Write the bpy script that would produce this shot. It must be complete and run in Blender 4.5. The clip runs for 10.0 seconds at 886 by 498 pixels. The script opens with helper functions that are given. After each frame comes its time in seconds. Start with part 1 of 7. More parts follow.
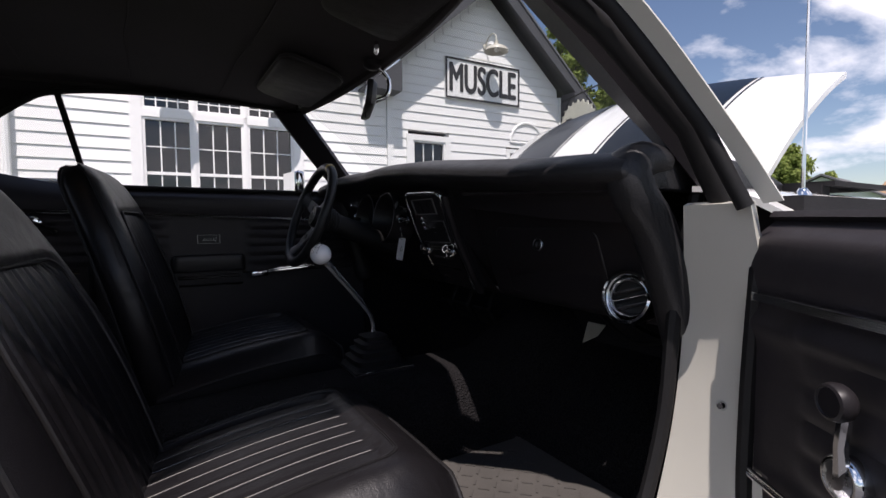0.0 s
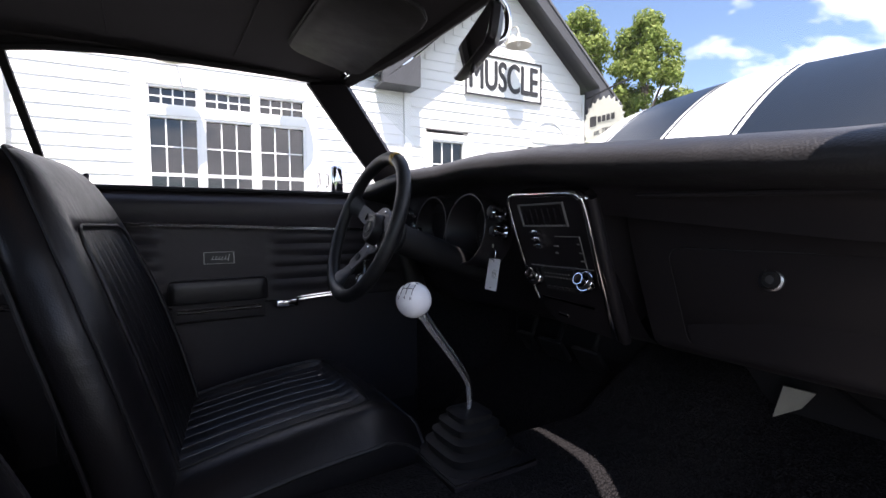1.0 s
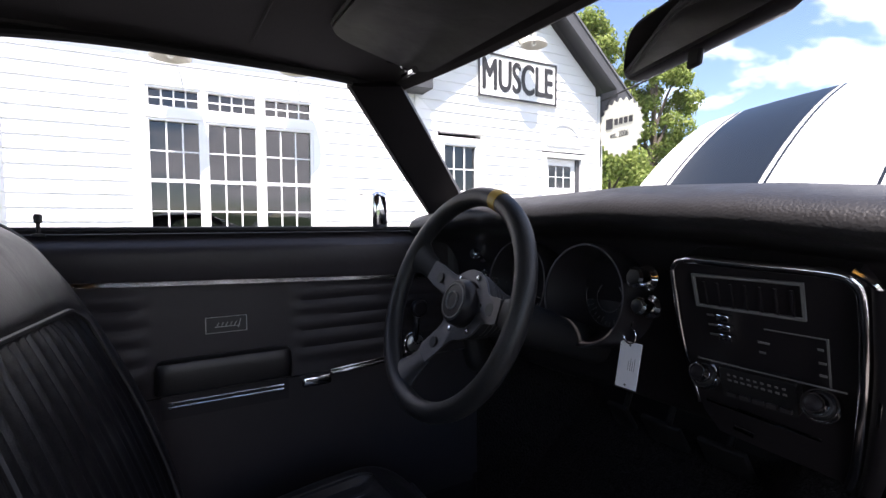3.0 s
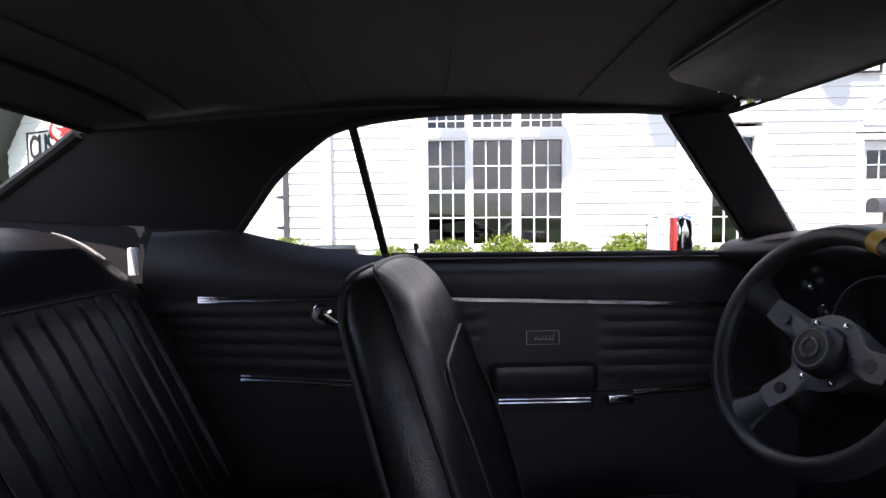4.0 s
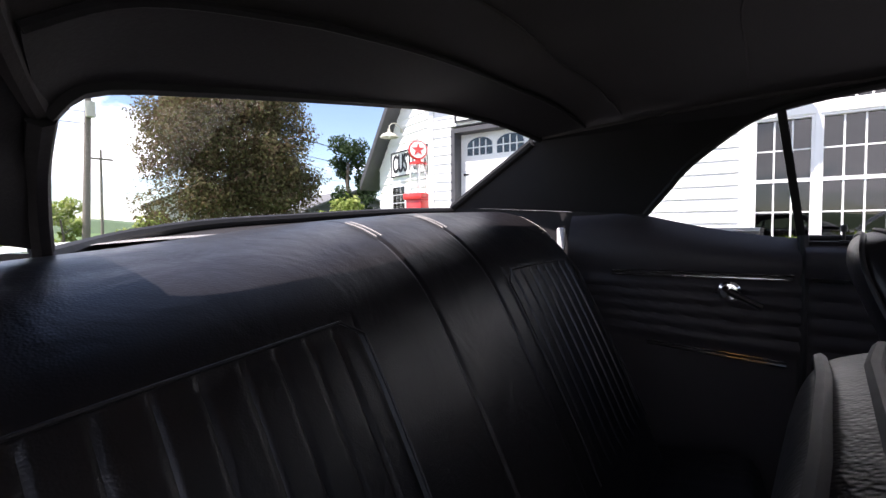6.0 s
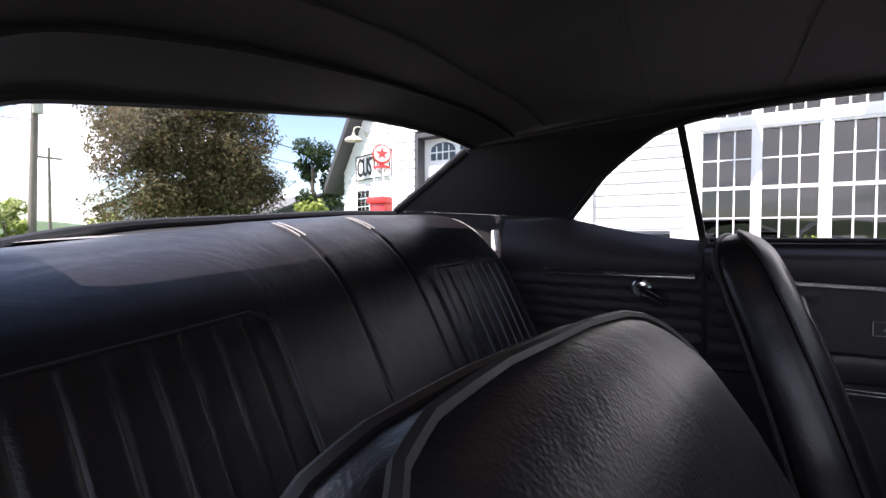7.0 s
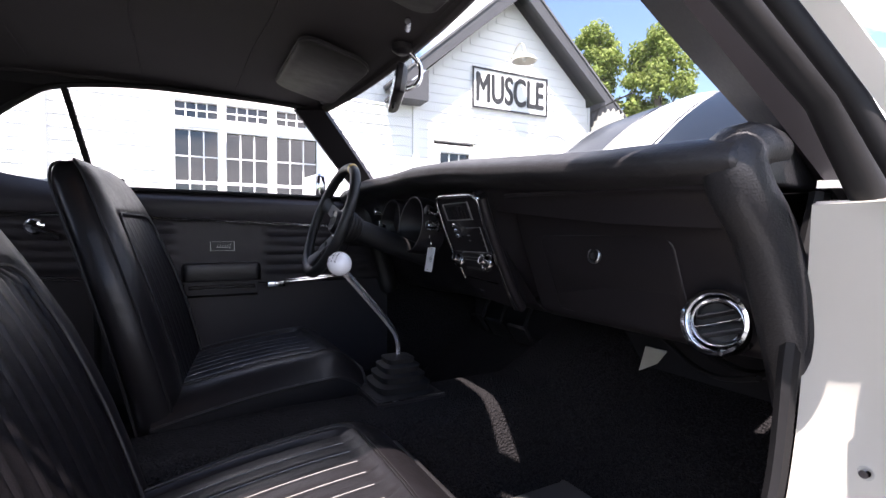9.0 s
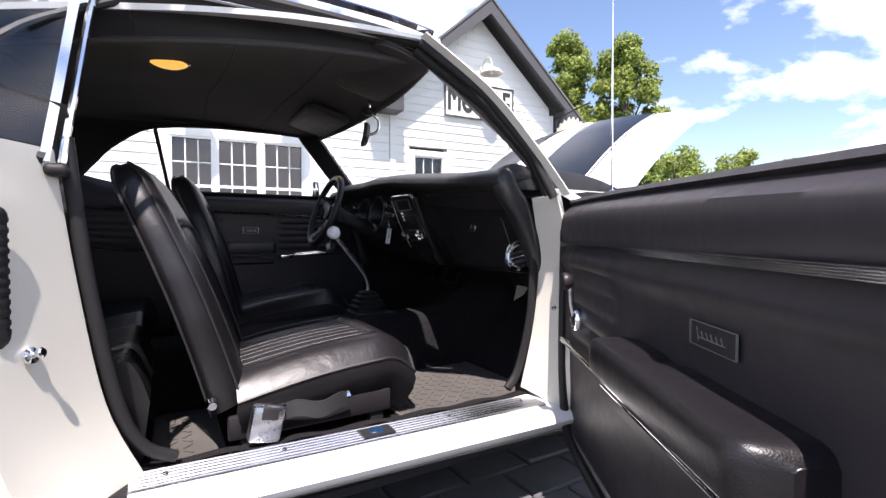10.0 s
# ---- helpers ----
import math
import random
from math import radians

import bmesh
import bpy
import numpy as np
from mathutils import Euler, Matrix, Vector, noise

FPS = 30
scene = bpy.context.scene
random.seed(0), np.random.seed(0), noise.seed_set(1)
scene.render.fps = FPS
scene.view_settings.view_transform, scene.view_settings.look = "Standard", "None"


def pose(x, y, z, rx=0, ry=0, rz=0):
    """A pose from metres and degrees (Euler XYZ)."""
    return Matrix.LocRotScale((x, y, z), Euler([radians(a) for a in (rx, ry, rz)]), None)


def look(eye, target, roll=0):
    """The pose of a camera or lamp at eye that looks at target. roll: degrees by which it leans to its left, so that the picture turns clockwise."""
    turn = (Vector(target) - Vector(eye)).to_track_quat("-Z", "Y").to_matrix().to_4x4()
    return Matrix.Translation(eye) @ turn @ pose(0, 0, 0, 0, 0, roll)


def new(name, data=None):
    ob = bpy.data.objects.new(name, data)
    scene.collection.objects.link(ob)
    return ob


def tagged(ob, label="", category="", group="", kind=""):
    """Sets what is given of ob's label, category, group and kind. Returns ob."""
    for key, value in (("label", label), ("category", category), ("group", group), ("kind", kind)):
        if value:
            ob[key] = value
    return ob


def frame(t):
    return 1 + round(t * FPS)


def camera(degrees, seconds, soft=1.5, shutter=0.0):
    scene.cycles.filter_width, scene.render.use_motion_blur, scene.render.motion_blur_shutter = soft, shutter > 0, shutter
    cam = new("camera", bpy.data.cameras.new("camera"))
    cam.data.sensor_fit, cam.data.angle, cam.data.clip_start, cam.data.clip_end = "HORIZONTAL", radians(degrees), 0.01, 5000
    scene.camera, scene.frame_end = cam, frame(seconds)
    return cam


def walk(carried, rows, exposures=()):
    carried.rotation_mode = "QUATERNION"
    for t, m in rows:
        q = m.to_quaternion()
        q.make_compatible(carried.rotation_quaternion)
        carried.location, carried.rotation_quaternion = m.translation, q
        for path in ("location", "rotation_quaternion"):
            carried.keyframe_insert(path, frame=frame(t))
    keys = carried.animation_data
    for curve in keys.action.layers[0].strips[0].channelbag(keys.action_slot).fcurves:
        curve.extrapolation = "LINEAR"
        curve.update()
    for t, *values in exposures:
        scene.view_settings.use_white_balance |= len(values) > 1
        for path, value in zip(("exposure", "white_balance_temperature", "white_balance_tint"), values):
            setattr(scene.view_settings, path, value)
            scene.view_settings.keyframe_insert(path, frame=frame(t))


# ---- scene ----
cam = camera(87, 10.0)
PATH = [
    (0, look((-0.7283, -1.1919, 0.8548), (0.3104, 0.5136, 0.7437), -0.346)),
    (0.5, look((-0.6936, -0.8866, 0.8597), (0.3326, 0.8269, 0.7561), -0.578)),
    (1, look((-0.6906, -0.6724, 0.8842), (0.3257, 1.0471, 0.7818), -0.421)),
    (1.5, look((-0.6956, -0.4962, 0.8937), (0.3281, 1.2190, 0.7936), -0.346)),
    (2, look((-0.6724, -0.3896, 0.9292), (0.3632, 1.3182, 0.8247), -0.357)),
    (2.2, look((-0.6588, -0.3684, 0.9342), (0.3824, 1.3366, 0.8421), -0.121)),
    (3.3, look((-0.6716, -0.2749, 1.0075), (0.2917, 1.4745, 0.8976), -0.755)),
    (3.5, look((-0.7237, -0.2798, 1.0144), (0.0347, 1.5682, 0.9170), -0.027)),
    (4, look((-0.8216, -0.3199, 1.0468), (-0.7662, 1.6774, 0.9581), -0.540)),
    (4.5, look((-0.8522, -0.3787, 1.0686), (-1.2989, 1.5691, 0.9885), -0.515)),
    (5, look((-1.0068, -0.4111, 1.0476), (-1.7359, 1.4500, 0.9788), -0.392)),
    (5.5, look((-1.0984, -0.4914, 1.0155), (-2.0179, 1.2832, 0.9404), -0.068)),
    (5.7, look((-1.0750, -0.5400, 1.0080), (-2.1368, 1.1528, 0.9236), -0.359)),
    (6.8, look((-1.0072, -0.5863, 1.0133), (-2.0155, 1.1395, 0.9448), -0.067)),
    (7, look((-0.9469, -0.5829, 1.0021), (-1.8883, 1.1805, 0.9365), -0.088)),
    (7.5, look((-0.7487, -0.6289, 0.9518), (-1.1800, 1.3229, 0.8830), -0.305)),
    (8, look((-0.6959, -0.6980, 0.8979), (-0.3691, 1.2739, 0.8288), 0.174)),
    (8.5, look((-0.6505, -0.8205, 0.8782), (0.1226, 1.0226, 0.8061), 0.548)),
    (9, look((-0.6704, -1.0350, 0.8417), (0.2840, 0.7215, 0.7820), 0.250)),
    (9.5, look((-0.7728, -1.3786, 0.7949), (0.2309, 0.3505, 0.7425), 0.019)),
    (10, look((-0.9410, -1.8083, 0.7687), (0.0796, -0.0892, 0.7140), -0.179)),
]
EXPOSURES = [(0, 0.5, 6500, 20), (0.5, 1.45, 6450, 20), (1.0, 1.85, 6450, 20), (2, 2.02, 6450, 20), (4, 1.9, 6500, 22), (5.5, 1.7, 6500, 22), (7, 1.95, 6500, 22), (7.5, 2.3, 6500, 22), (8, 2.55, 6500, 22), (8.5, 2.45, 6500, 22), (9, 2.32, 6500, 22), (9.5, 1.92, 6500, 21), (10, 1.68, 6500, 21)]
walk(cam, PATH, EXPOSURES)

# ---- light: a high summer sun over the passenger side, blue sky with cumulus ----
SUN = Vector((-0.195, -0.400, 0.895)).normalized()
world = bpy.data.worlds.new("sky")
scene.world = world
world.use_nodes = True
wt = world.node_tree
wt.nodes.clear()


def node(tree, kind, **inputs):
    n = tree.nodes.new(kind)
    for key, value in inputs.items():
        n.inputs[key.replace("_", " ")].default_value = value
    return n


w_out = wt.nodes.new("ShaderNodeOutputWorld")
w_sky = wt.nodes.new("ShaderNodeTexSky")
w_sky.sky_type = "NISHITA"
w_sky.sun_disc = False
w_sky.sun_elevation = math.asin(SUN.z)
w_sky.sun_rotation = math.atan2(SUN.x, SUN.y)
w_sky.air_density, w_sky.dust_density, w_sky.ozone_density = 1.0, 0.05, 1.3
w_co = wt.nodes.new("ShaderNodeTexCoord")
w_sep = wt.nodes.new("ShaderNodeSeparateXYZ")
w_add = wt.nodes.new("ShaderNodeMath")
w_add.operation, w_add.inputs[1].default_value = "ADD", 0.32
w_div = wt.nodes.new("ShaderNodeVectorMath")
w_div.operation = "DIVIDE"
w_n = node(wt, "ShaderNodeTexNoise", Scale=1.55, Detail=9.0, Roughness=0.56, Distortion=0.15)
w_ramp = wt.nodes.new("ShaderNodeValToRGB")
w_ramp.color_ramp.elements[0].position, w_ramp.color_ramp.elements[1].position = 0.49, 0.60
w_n2 = node(wt, "ShaderNodeTexNoise", Scale=4.0, Detail=6.0, Roughness=0.6)
w_cloud = wt.nodes.new("ShaderNodeMix")
w_cloud.data_type = "RGBA"
w_cloud.inputs[6].default_value, w_cloud.inputs[7].default_value = (7.4, 7.9, 8.7, 1), (14.5, 14.6, 14.8, 1)
w_mix = wt.nodes.new("ShaderNodeMix")
w_mix.data_type = "RGBA"
w_bg = node(wt, "ShaderNodeBackground", Strength=0.075)
wl = wt.links.new
wl(w_co.outputs["Generated"], w_sep.inputs[0])
wl(w_sep.outputs["Z"], w_add.inputs[0])
wl(w_co.outputs["Generated"], w_div.inputs[0])
wl(w_add.outputs[0], w_div.inputs[1])
wl(w_div.outputs[0], w_n.inputs["Vector"])
wl(w_div.outputs[0], w_n2.inputs["Vector"])
wl(w_n.outputs["Fac"], w_ramp.inputs[0])
wl(w_n2.outputs["Fac"], w_cloud.inputs[0])
wl(w_ramp.outputs[0], w_mix.inputs[0])
wl(w_sky.outputs[0], w_mix.inputs[6])
wl(w_cloud.outputs[2], w_mix.inputs[7])
wl(w_mix.outputs[2], w_bg.inputs["Color"])
wl(w_bg.outputs[0], w_out.inputs[0])

sun = new("sun", bpy.data.lights.new("sun", "SUN"))
sun.data.energy, sun.data.angle, sun.data.color = 4.2, radians(0.55), (1.0, 0.95, 0.88)
sun.matrix_world = look((0, 0, 30), tuple(Vector((0, 0, 30)) - SUN))


# ---- materials ----
def paint(name, color, rough=0.5, metal=0.0, vary=0.12, scale=6.0, bump=0.0, bump_scale=60.0, coat=0.0, second=None, stretch=(1, 1, 1), spec=0.5, wear=0.0):
    """A surface with two scales of variation in colour and roughness, and fine relief."""
    m = bpy.data.materials.new(name)
    m.use_nodes = True
    t = m.node_tree
    b = t.nodes["Principled BSDF"]
    b.inputs["Metallic"].default_value = metal
    b.inputs["Coat Weight"].default_value = coat
    b.inputs["Coat Roughness"].default_value = 0.08
    b.inputs["Specular IOR Level"].default_value = spec
    co = t.nodes.new("ShaderNodeTexCoord")
    mp = t.nodes.new("ShaderNodeMapping")
    mp.inputs["Scale"].default_value = stretch
    t.links.new(co.outputs["Object"], mp.inputs[0])
    big = node(t, "ShaderNodeTexNoise", Scale=scale, Detail=5.0, Roughness=0.6)
    fine = node(t, "ShaderNodeTexNoise", Scale=bump_scale, Detail=3.0, Roughness=0.6)
    t.links.new(mp.outputs[0], big.inputs["Vector"])
    t.links.new(mp.outputs[0], fine.inputs["Vector"])
    mix = t.nodes.new("ShaderNodeMix")
    mix.data_type = "RGBA"
    dark = tuple(c * (1 - vary) for c in color) if second is None else second
    light = tuple(min(1.0, c * (1 + vary)) for c in color)
    mix.inputs[6].default_value, mix.inputs[7].default_value = (*dark, 1), (*light, 1)
    t.links.new(big.outputs["Fac"], mix.inputs[0])
    t.links.new(mix.outputs[2], b.inputs["Base Color"])
    rr = t.nodes.new("ShaderNodeMapRange")
    rr.inputs["To Min"].default_value, rr.inputs["To Max"].default_value = max(0.02, rough * (0.85 - wear)), min(1.0, rough * (1.15 + wear))
    t.links.new(fine.outputs["Fac"], rr.inputs["Value"])
    t.links.new(rr.outputs[0], b.inputs["Roughness"])
    if bump:
        bp = node(t, "ShaderNodeBump", Strength=bump, Distance=0.002)
        t.links.new(fine.outputs["Fac"], bp.inputs["Height"])
        t.links.new(bp.outputs[0], b.inputs["Normal"])
    return m


def vinyl(name, color, rough, cell=420.0, strength=0.25, spec=0.4, wrinkle=0.12):
    """Grained leather-look vinyl: small pebbled cells."""
    m = paint(name, color, rough, vary=0.2, scale=5.0, bump_scale=30.0, wear=0.1, spec=spec)
    t = m.node_tree
    b = t.nodes["Principled BSDF"]
    co = next(n for n in t.nodes if n.type == "TEX_COORD")
    v = node(t, "ShaderNodeTexVoronoi", Scale=cell)
    v.feature = "SMOOTH_F1"
    bp = node(t, "ShaderNodeBump", Strength=strength, Distance=0.0008)
    soft = node(t, "ShaderNodeTexNoise", Scale=11.0, Detail=3.0, Roughness=0.55, Distortion=0.6)
    puff = node(t, "ShaderNodeBump", Strength=wrinkle, Distance=0.012)
    t.links.new(co.outputs["Object"], soft.inputs["Vector"])
    t.links.new(soft.outputs["Fac"], puff.inputs["Height"])
    t.links.new(puff.outputs[0], bp.inputs["Normal"])
    t.links.new(co.outputs["Object"], v.inputs["Vector"])
    t.links.new(v.outputs["Distance"], bp.inputs["Height"])
    t.links.new(bp.outputs[0], b.inputs["Normal"])
    return m


def pane(name, tint=(1, 1, 1), gloss=0.02, facing=1.45, graze=0.85):
    """Window glass: clear, with mirror gloss that grows at grazing angles."""
    m = bpy.data.materials.new(name)
    m.use_nodes = True
    t = m.node_tree
    t.nodes.clear()
    out = t.nodes.new("ShaderNodeOutputMaterial")
    tr = node(t, "ShaderNodeBsdfTransparent", Color=(*tint, 1))
    gl = node(t, "ShaderNodeBsdfGlossy", Roughness=gloss, Color=(0.9, 0.9, 0.9, 1))
    lw = node(t, "ShaderNodeLayerWeight", Blend=0.5)
    pw = t.nodes.new("ShaderNodeMath")
    pw.operation, pw.inputs[1].default_value = "POWER", 4.0
    fr = t.nodes.new("ShaderNodeMath")
    fr.operation, fr.inputs[1].default_value, fr.inputs[2].default_value = "MULTIPLY_ADD", graze, ((facing - 1) / (facing + 1)) ** 2 * 1.8
    mx = t.nodes.new("ShaderNodeMixShader")
    t.links.new(lw.outputs["Facing"], pw.inputs[0])
    t.links.new(pw.outputs[0], fr.inputs[0])
    t.links.new(fr.outputs[0], mx.inputs[0])
    t.links.new(tr.outputs[0], mx.inputs[1])
    t.links.new(gl.outputs[0], mx.inputs[2])
    t.links.new(mx.outputs[0], out.inputs[0])
    return m


def leafy(name, a, b_, c):
    """Leaves: colour differs from clump to clump; a little light comes through."""
    m = bpy.data.materials.new(name)
    m.use_nodes = True
    t = m.node_tree
    b = t.nodes["Principled BSDF"]
    geo = t.nodes.new("ShaderNodeNewGeometry")
    ramp = t.nodes.new("ShaderNodeValToRGB")
    ramp.color_ramp.elements[0].color, ramp.color_ramp.elements[1].color = (*a, 1), (*c, 1)
    ramp.color_ramp.elements.new(0.5).color = (*b_, 1)
    t.links.new(geo.outputs["Random Per Island"], ramp.inputs[0])
    t.links.new(ramp.outputs[0], b.inputs["Base Color"])
    b.inputs["Roughness"].default_value = 0.75
    b.inputs["Specular IOR Level"].default_value = 0.2
    tl = t.nodes.new("ShaderNodeBsdfTranslucent")
    t.links.new(ramp.outputs[0], tl.inputs["Color"])
    mx = node(t, "ShaderNodeMixShader", Fac=0.42)
    out = next(n for n in t.nodes if n.type == "OUTPUT_MATERIAL")
    t.links.new(b.outputs[0], mx.inputs[1])
    t.links.new(tl.outputs[0], mx.inputs[2])
    t.links.new(mx.outputs[0], out.inputs[0])
    return m


M_VINYL = vinyl("black seat vinyl", (0.0085, 0.0076, 0.0086), 0.36, 520.0, 0.30, 0.38, 0.22)
M_SIDE = vinyl("plain black vinyl of the seat sides", (0.0085, 0.0078, 0.0086), 0.62, 900.0, 0.12, 0.16, 0.15)
M_PANEL = vinyl("black door panel vinyl", (0.0300, 0.0265, 0.0290), 0.46, 700.0, 0.10, 0.28)
M_DASH = vinyl("black padded dash", (0.0155, 0.0150, 0.0162), 0.46, 330.0, 0.60, 0.42, 0.06)
M_DASH_FACE = paint("satin black dash plastic", (0.0175, 0.0155, 0.0172), 0.40, vary=0.2, bump=0.05, bump_scale=150, spec=0.26)
M_VISOR = vinyl("charcoal visor vinyl", (0.034, 0.032, 0.030), 0.5, 700.0, 0.12, 0.5, 0.2)
M_HEAD = paint("charcoal headliner vinyl", (0.032, 0.0285, 0.028), 0.75, vary=0.15, scale=8, bump=0.2, bump_scale=400)
M_SAIL = paint("black sail panel board", (0.0175, 0.0165, 0.018), 0.7, vary=0.15, bump=0.2, bump_scale=300, spec=0.2)
def carpet(name, dark, light, scale):
    """Loop pile: dark gaps between lighter tufts, with strong relief."""
    m = paint(name, light, 0.95, spec=0.2)
    t = m.node_tree
    b = t.nodes["Principled BSDF"]
    co = next(n for n in t.nodes if n.type == "TEX_COORD")
    v = node(t, "ShaderNodeTexVoronoi", Scale=scale)
    ramp = t.nodes.new("ShaderNodeValToRGB")
    ramp.color_ramp.elements[0].position, ramp.color_ramp.elements[1].position = 0.15, 0.75
    ramp.color_ramp.elements[0].color, ramp.color_ramp.elements[1].color = (*light, 1), (*dark, 1)
    bp = node(t, "ShaderNodeBump", Strength=1.0, Distance=0.006)
    bp.invert = True
    t.links.new(co.outputs["Object"], v.inputs["Vector"])
    t.links.new(v.outputs["Distance"], ramp.inputs[0])
    t.links.new(ramp.outputs[0], b.inputs["Base Color"])
    t.links.new(v.outputs["Distance"], bp.inputs["Height"])
    t.links.new(bp.outputs[0], b.inputs["Normal"])
    return m


M_CARPET = carpet("black loop carpet", (0.0055, 0.0050, 0.0056), (0.020, 0.0180, 0.0190), 210.0)
M_MAT = paint("dusty grey rubber mat", (0.060, 0.055, 0.050), 0.75, vary=0.3, scale=9, bump=0.5, bump_scale=220)
M_RUBBER = paint("black weatherstrip rubber", (0.013, 0.0125, 0.0130), 0.55, vary=0.25, bump=0.15, bump_scale=80, spec=0.25)
M_CHROME = paint("polished chrome", (0.82, 0.83, 0.84), 0.07, 1.0, vary=0.03, bump=0.02, bump_scale=30)
M_BRUSH = paint("brushed grey spoke metal", (0.085, 0.082, 0.086), 0.45, 0.6, vary=0.15, scale=20, stretch=(1, 12, 12))
M_BODY = paint("cream white car paint", (0.54, 0.525, 0.465), 0.22, vary=0.03, scale=2, bump=0.02, bump_scale=15, coat=0.6)
M_WHITE = paint("bright white car paint", (0.80, 0.80, 0.78), 0.2, vary=0.02, scale=2, coat=0.6)
M_STRIPE = paint("blue-black stripe paint", (0.007, 0.011, 0.017), 0.32, vary=0.08, scale=3, coat=0.12, spec=0.32)
M_PIPING = paint("black seat piping", (0.012, 0.011, 0.0115), 0.5, vary=0.2)
M_THREAD = paint("pale stitching thread", (0.28, 0.27, 0.26), 0.8, vary=0.2, scale=80)
M_GRIP = vinyl("black wheel leather", (0.014, 0.014, 0.015), 0.45, 500.0, 0.3)
M_YELLOW = paint("yellow leather band", (0.46, 0.29, 0.03), 0.5, vary=0.15, scale=40)
M_KNOB = paint("white shift ball", (0.72, 0.72, 0.73), 0.12, vary=0.03, coat=0.5)
M_INK = paint("black ink", (0.015, 0.015, 0.016), 0.5, vary=0.1)
M_TAG = paint("white paper tag", (0.78, 0.78, 0.80), 0.6, vary=0.04, scale=40)
M_DIM = paint("grey dial marking", (0.16, 0.16, 0.155), 0.5, vary=0.1)
M_BEIGE = paint("bare beige bracket", (0.35, 0.33, 0.27), 0.6, vary=0.2, scale=30)
M_LENS = paint("amber dome lens", (0.62, 0.34, 0.07), 0.3, vary=0.15, scale=30)
_b = M_LENS.node_tree.nodes["Principled BSDF"]
_b.inputs["Emission Color"].default_value, _b.inputs["Emission Strength"].default_value = (1.0, 0.52, 0.10, 1), 0.32
M_SILL = paint("ribbed aluminium scuff plate", (0.62, 0.62, 0.63), 0.22, 1.0, vary=0.12, scale=15, bump=0.1, bump_scale=60)
M_EMBLEM = paint("blue enamel emblem", (0.008, 0.03, 0.075), 0.25, vary=0.1)
M_BUCKLE = paint("grey belt buckle steel", (0.42, 0.43, 0.45), 0.28, 1.0, vary=0.2, scale=30)
M_BAND = paint("bright ribbed trim strip", (0.84, 0.84, 0.84), 0.13, 1.0, vary=0.06, scale=20)
M_BADGE = paint("bright die-cast badge metal", (0.36, 0.36, 0.355), 0.35, 0.7, vary=0.08, scale=30)
M_LEVER = paint("satin steel lever", (0.66, 0.66, 0.67), 0.24, 0.75, vary=0.06, scale=30)
M_MIRROR = paint("mirror glass", (0.8, 0.8, 0.8), 0.02, 1.0, vary=0.01)
M_GLASS = pane("windscreen glass", (0.93, 0.95, 0.94))
M_RGLASS = pane("rear window glass", (0.93, 0.95, 0.94), 0.02, 1.15, 0.02)
M_QGLASS = pane("quarter glass", (0.95, 0.96, 0.95))

M_CLAP = paint("white clapboard paint", (0.80, 0.80, 0.79), 0.55, vary=0.035, scale=1.5, bump=0.1, bump_scale=30, stretch=(0.3, 1, 3))
M_TRIM = paint("white trim board", (0.82, 0.82, 0.81), 0.5, vary=0.03, scale=3, bump=0.05, bump_scale=40)
# Glass tint and room colour are set dark to stand for unlit indoors.
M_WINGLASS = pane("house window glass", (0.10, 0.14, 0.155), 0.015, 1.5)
M_ROOM = paint("workshop inside, darkness in the colour", (0.032, 0.037, 0.038), 0.8, vary=0.5, scale=2)
M_FASCIA = paint("dark grey roof edge", (0.055, 0.056, 0.062), 0.6, vary=0.2, scale=5)
M_SHINGLE = paint("grey asphalt shingle", (0.11, 0.11, 0.115), 0.9, vary=0.3, scale=20, bump=0.6, bump_scale=90)
M_SIGN = paint("white sign board", (0.79, 0.79, 0.78), 0.5, vary=0.04, scale=6)
M_BLACK = paint("black sign paint", (0.018, 0.018, 0.02), 0.5, vary=0.15, scale=12)
M_LAMP = paint("galvanised lamp enamel", (0.50, 0.48, 0.42), 0.4, vary=0.15, scale=12)
M_IRON = paint("black iron", (0.02, 0.02, 0.022), 0.5, vary=0.2, scale=20)
M_CREAM = paint("weathered cream sign", (0.56, 0.55, 0.47), 0.6, vary=0.15, scale=8)
M_RED = paint("red pump enamel", (0.55, 0.035, 0.03), 0.25, vary=0.1, coat=0.4)
M_GRASS = paint("summer grass", (0.06, 0.11, 0.025), 0.9, vary=0.4, scale=0.6, bump=0.8, bump_scale=30)
M_ASPHALT = paint("worn asphalt", (0.085, 0.085, 0.088), 0.9, vary=0.25, scale=0.8, bump=0.5, bump_scale=60)
M_PAVER = paint("charcoal concrete paver", (0.075, 0.075, 0.08), 0.85, vary=0.35, scale=9, bump=0.5, bump_scale=70)
M_BARK = paint("grey-brown bark", (0.10, 0.08, 0.065), 0.9, vary=0.4, scale=8, bump=0.9, bump_scale=25, stretch=(3, 3, 0.5))
M_POLE = paint("weathered pole wood", (0.16, 0.14, 0.12), 0.85, vary=0.3, scale=6, stretch=(4, 4, 0.4))
M_HILL = paint("distant wooded hill", (0.050, 0.085, 0.040), 0.95, vary=0.45, scale=0.08, bump=0.6, bump_scale=0.5)
M_LEAF = leafy("oak leaves", (0.12, 0.17, 0.035), (0.22, 0.28, 0.07), (0.36, 0.40, 0.13))
M_MAPLE = leafy("dark maple leaves", (0.085, 0.045, 0.028), (0.095, 0.105, 0.042), (0.17, 0.125, 0.075))
M_BUSH = leafy("yellow-green shrub leaves", (0.07, 0.11, 0.012), (0.13, 0.19, 0.025), (0.22, 0.27, 0.05))
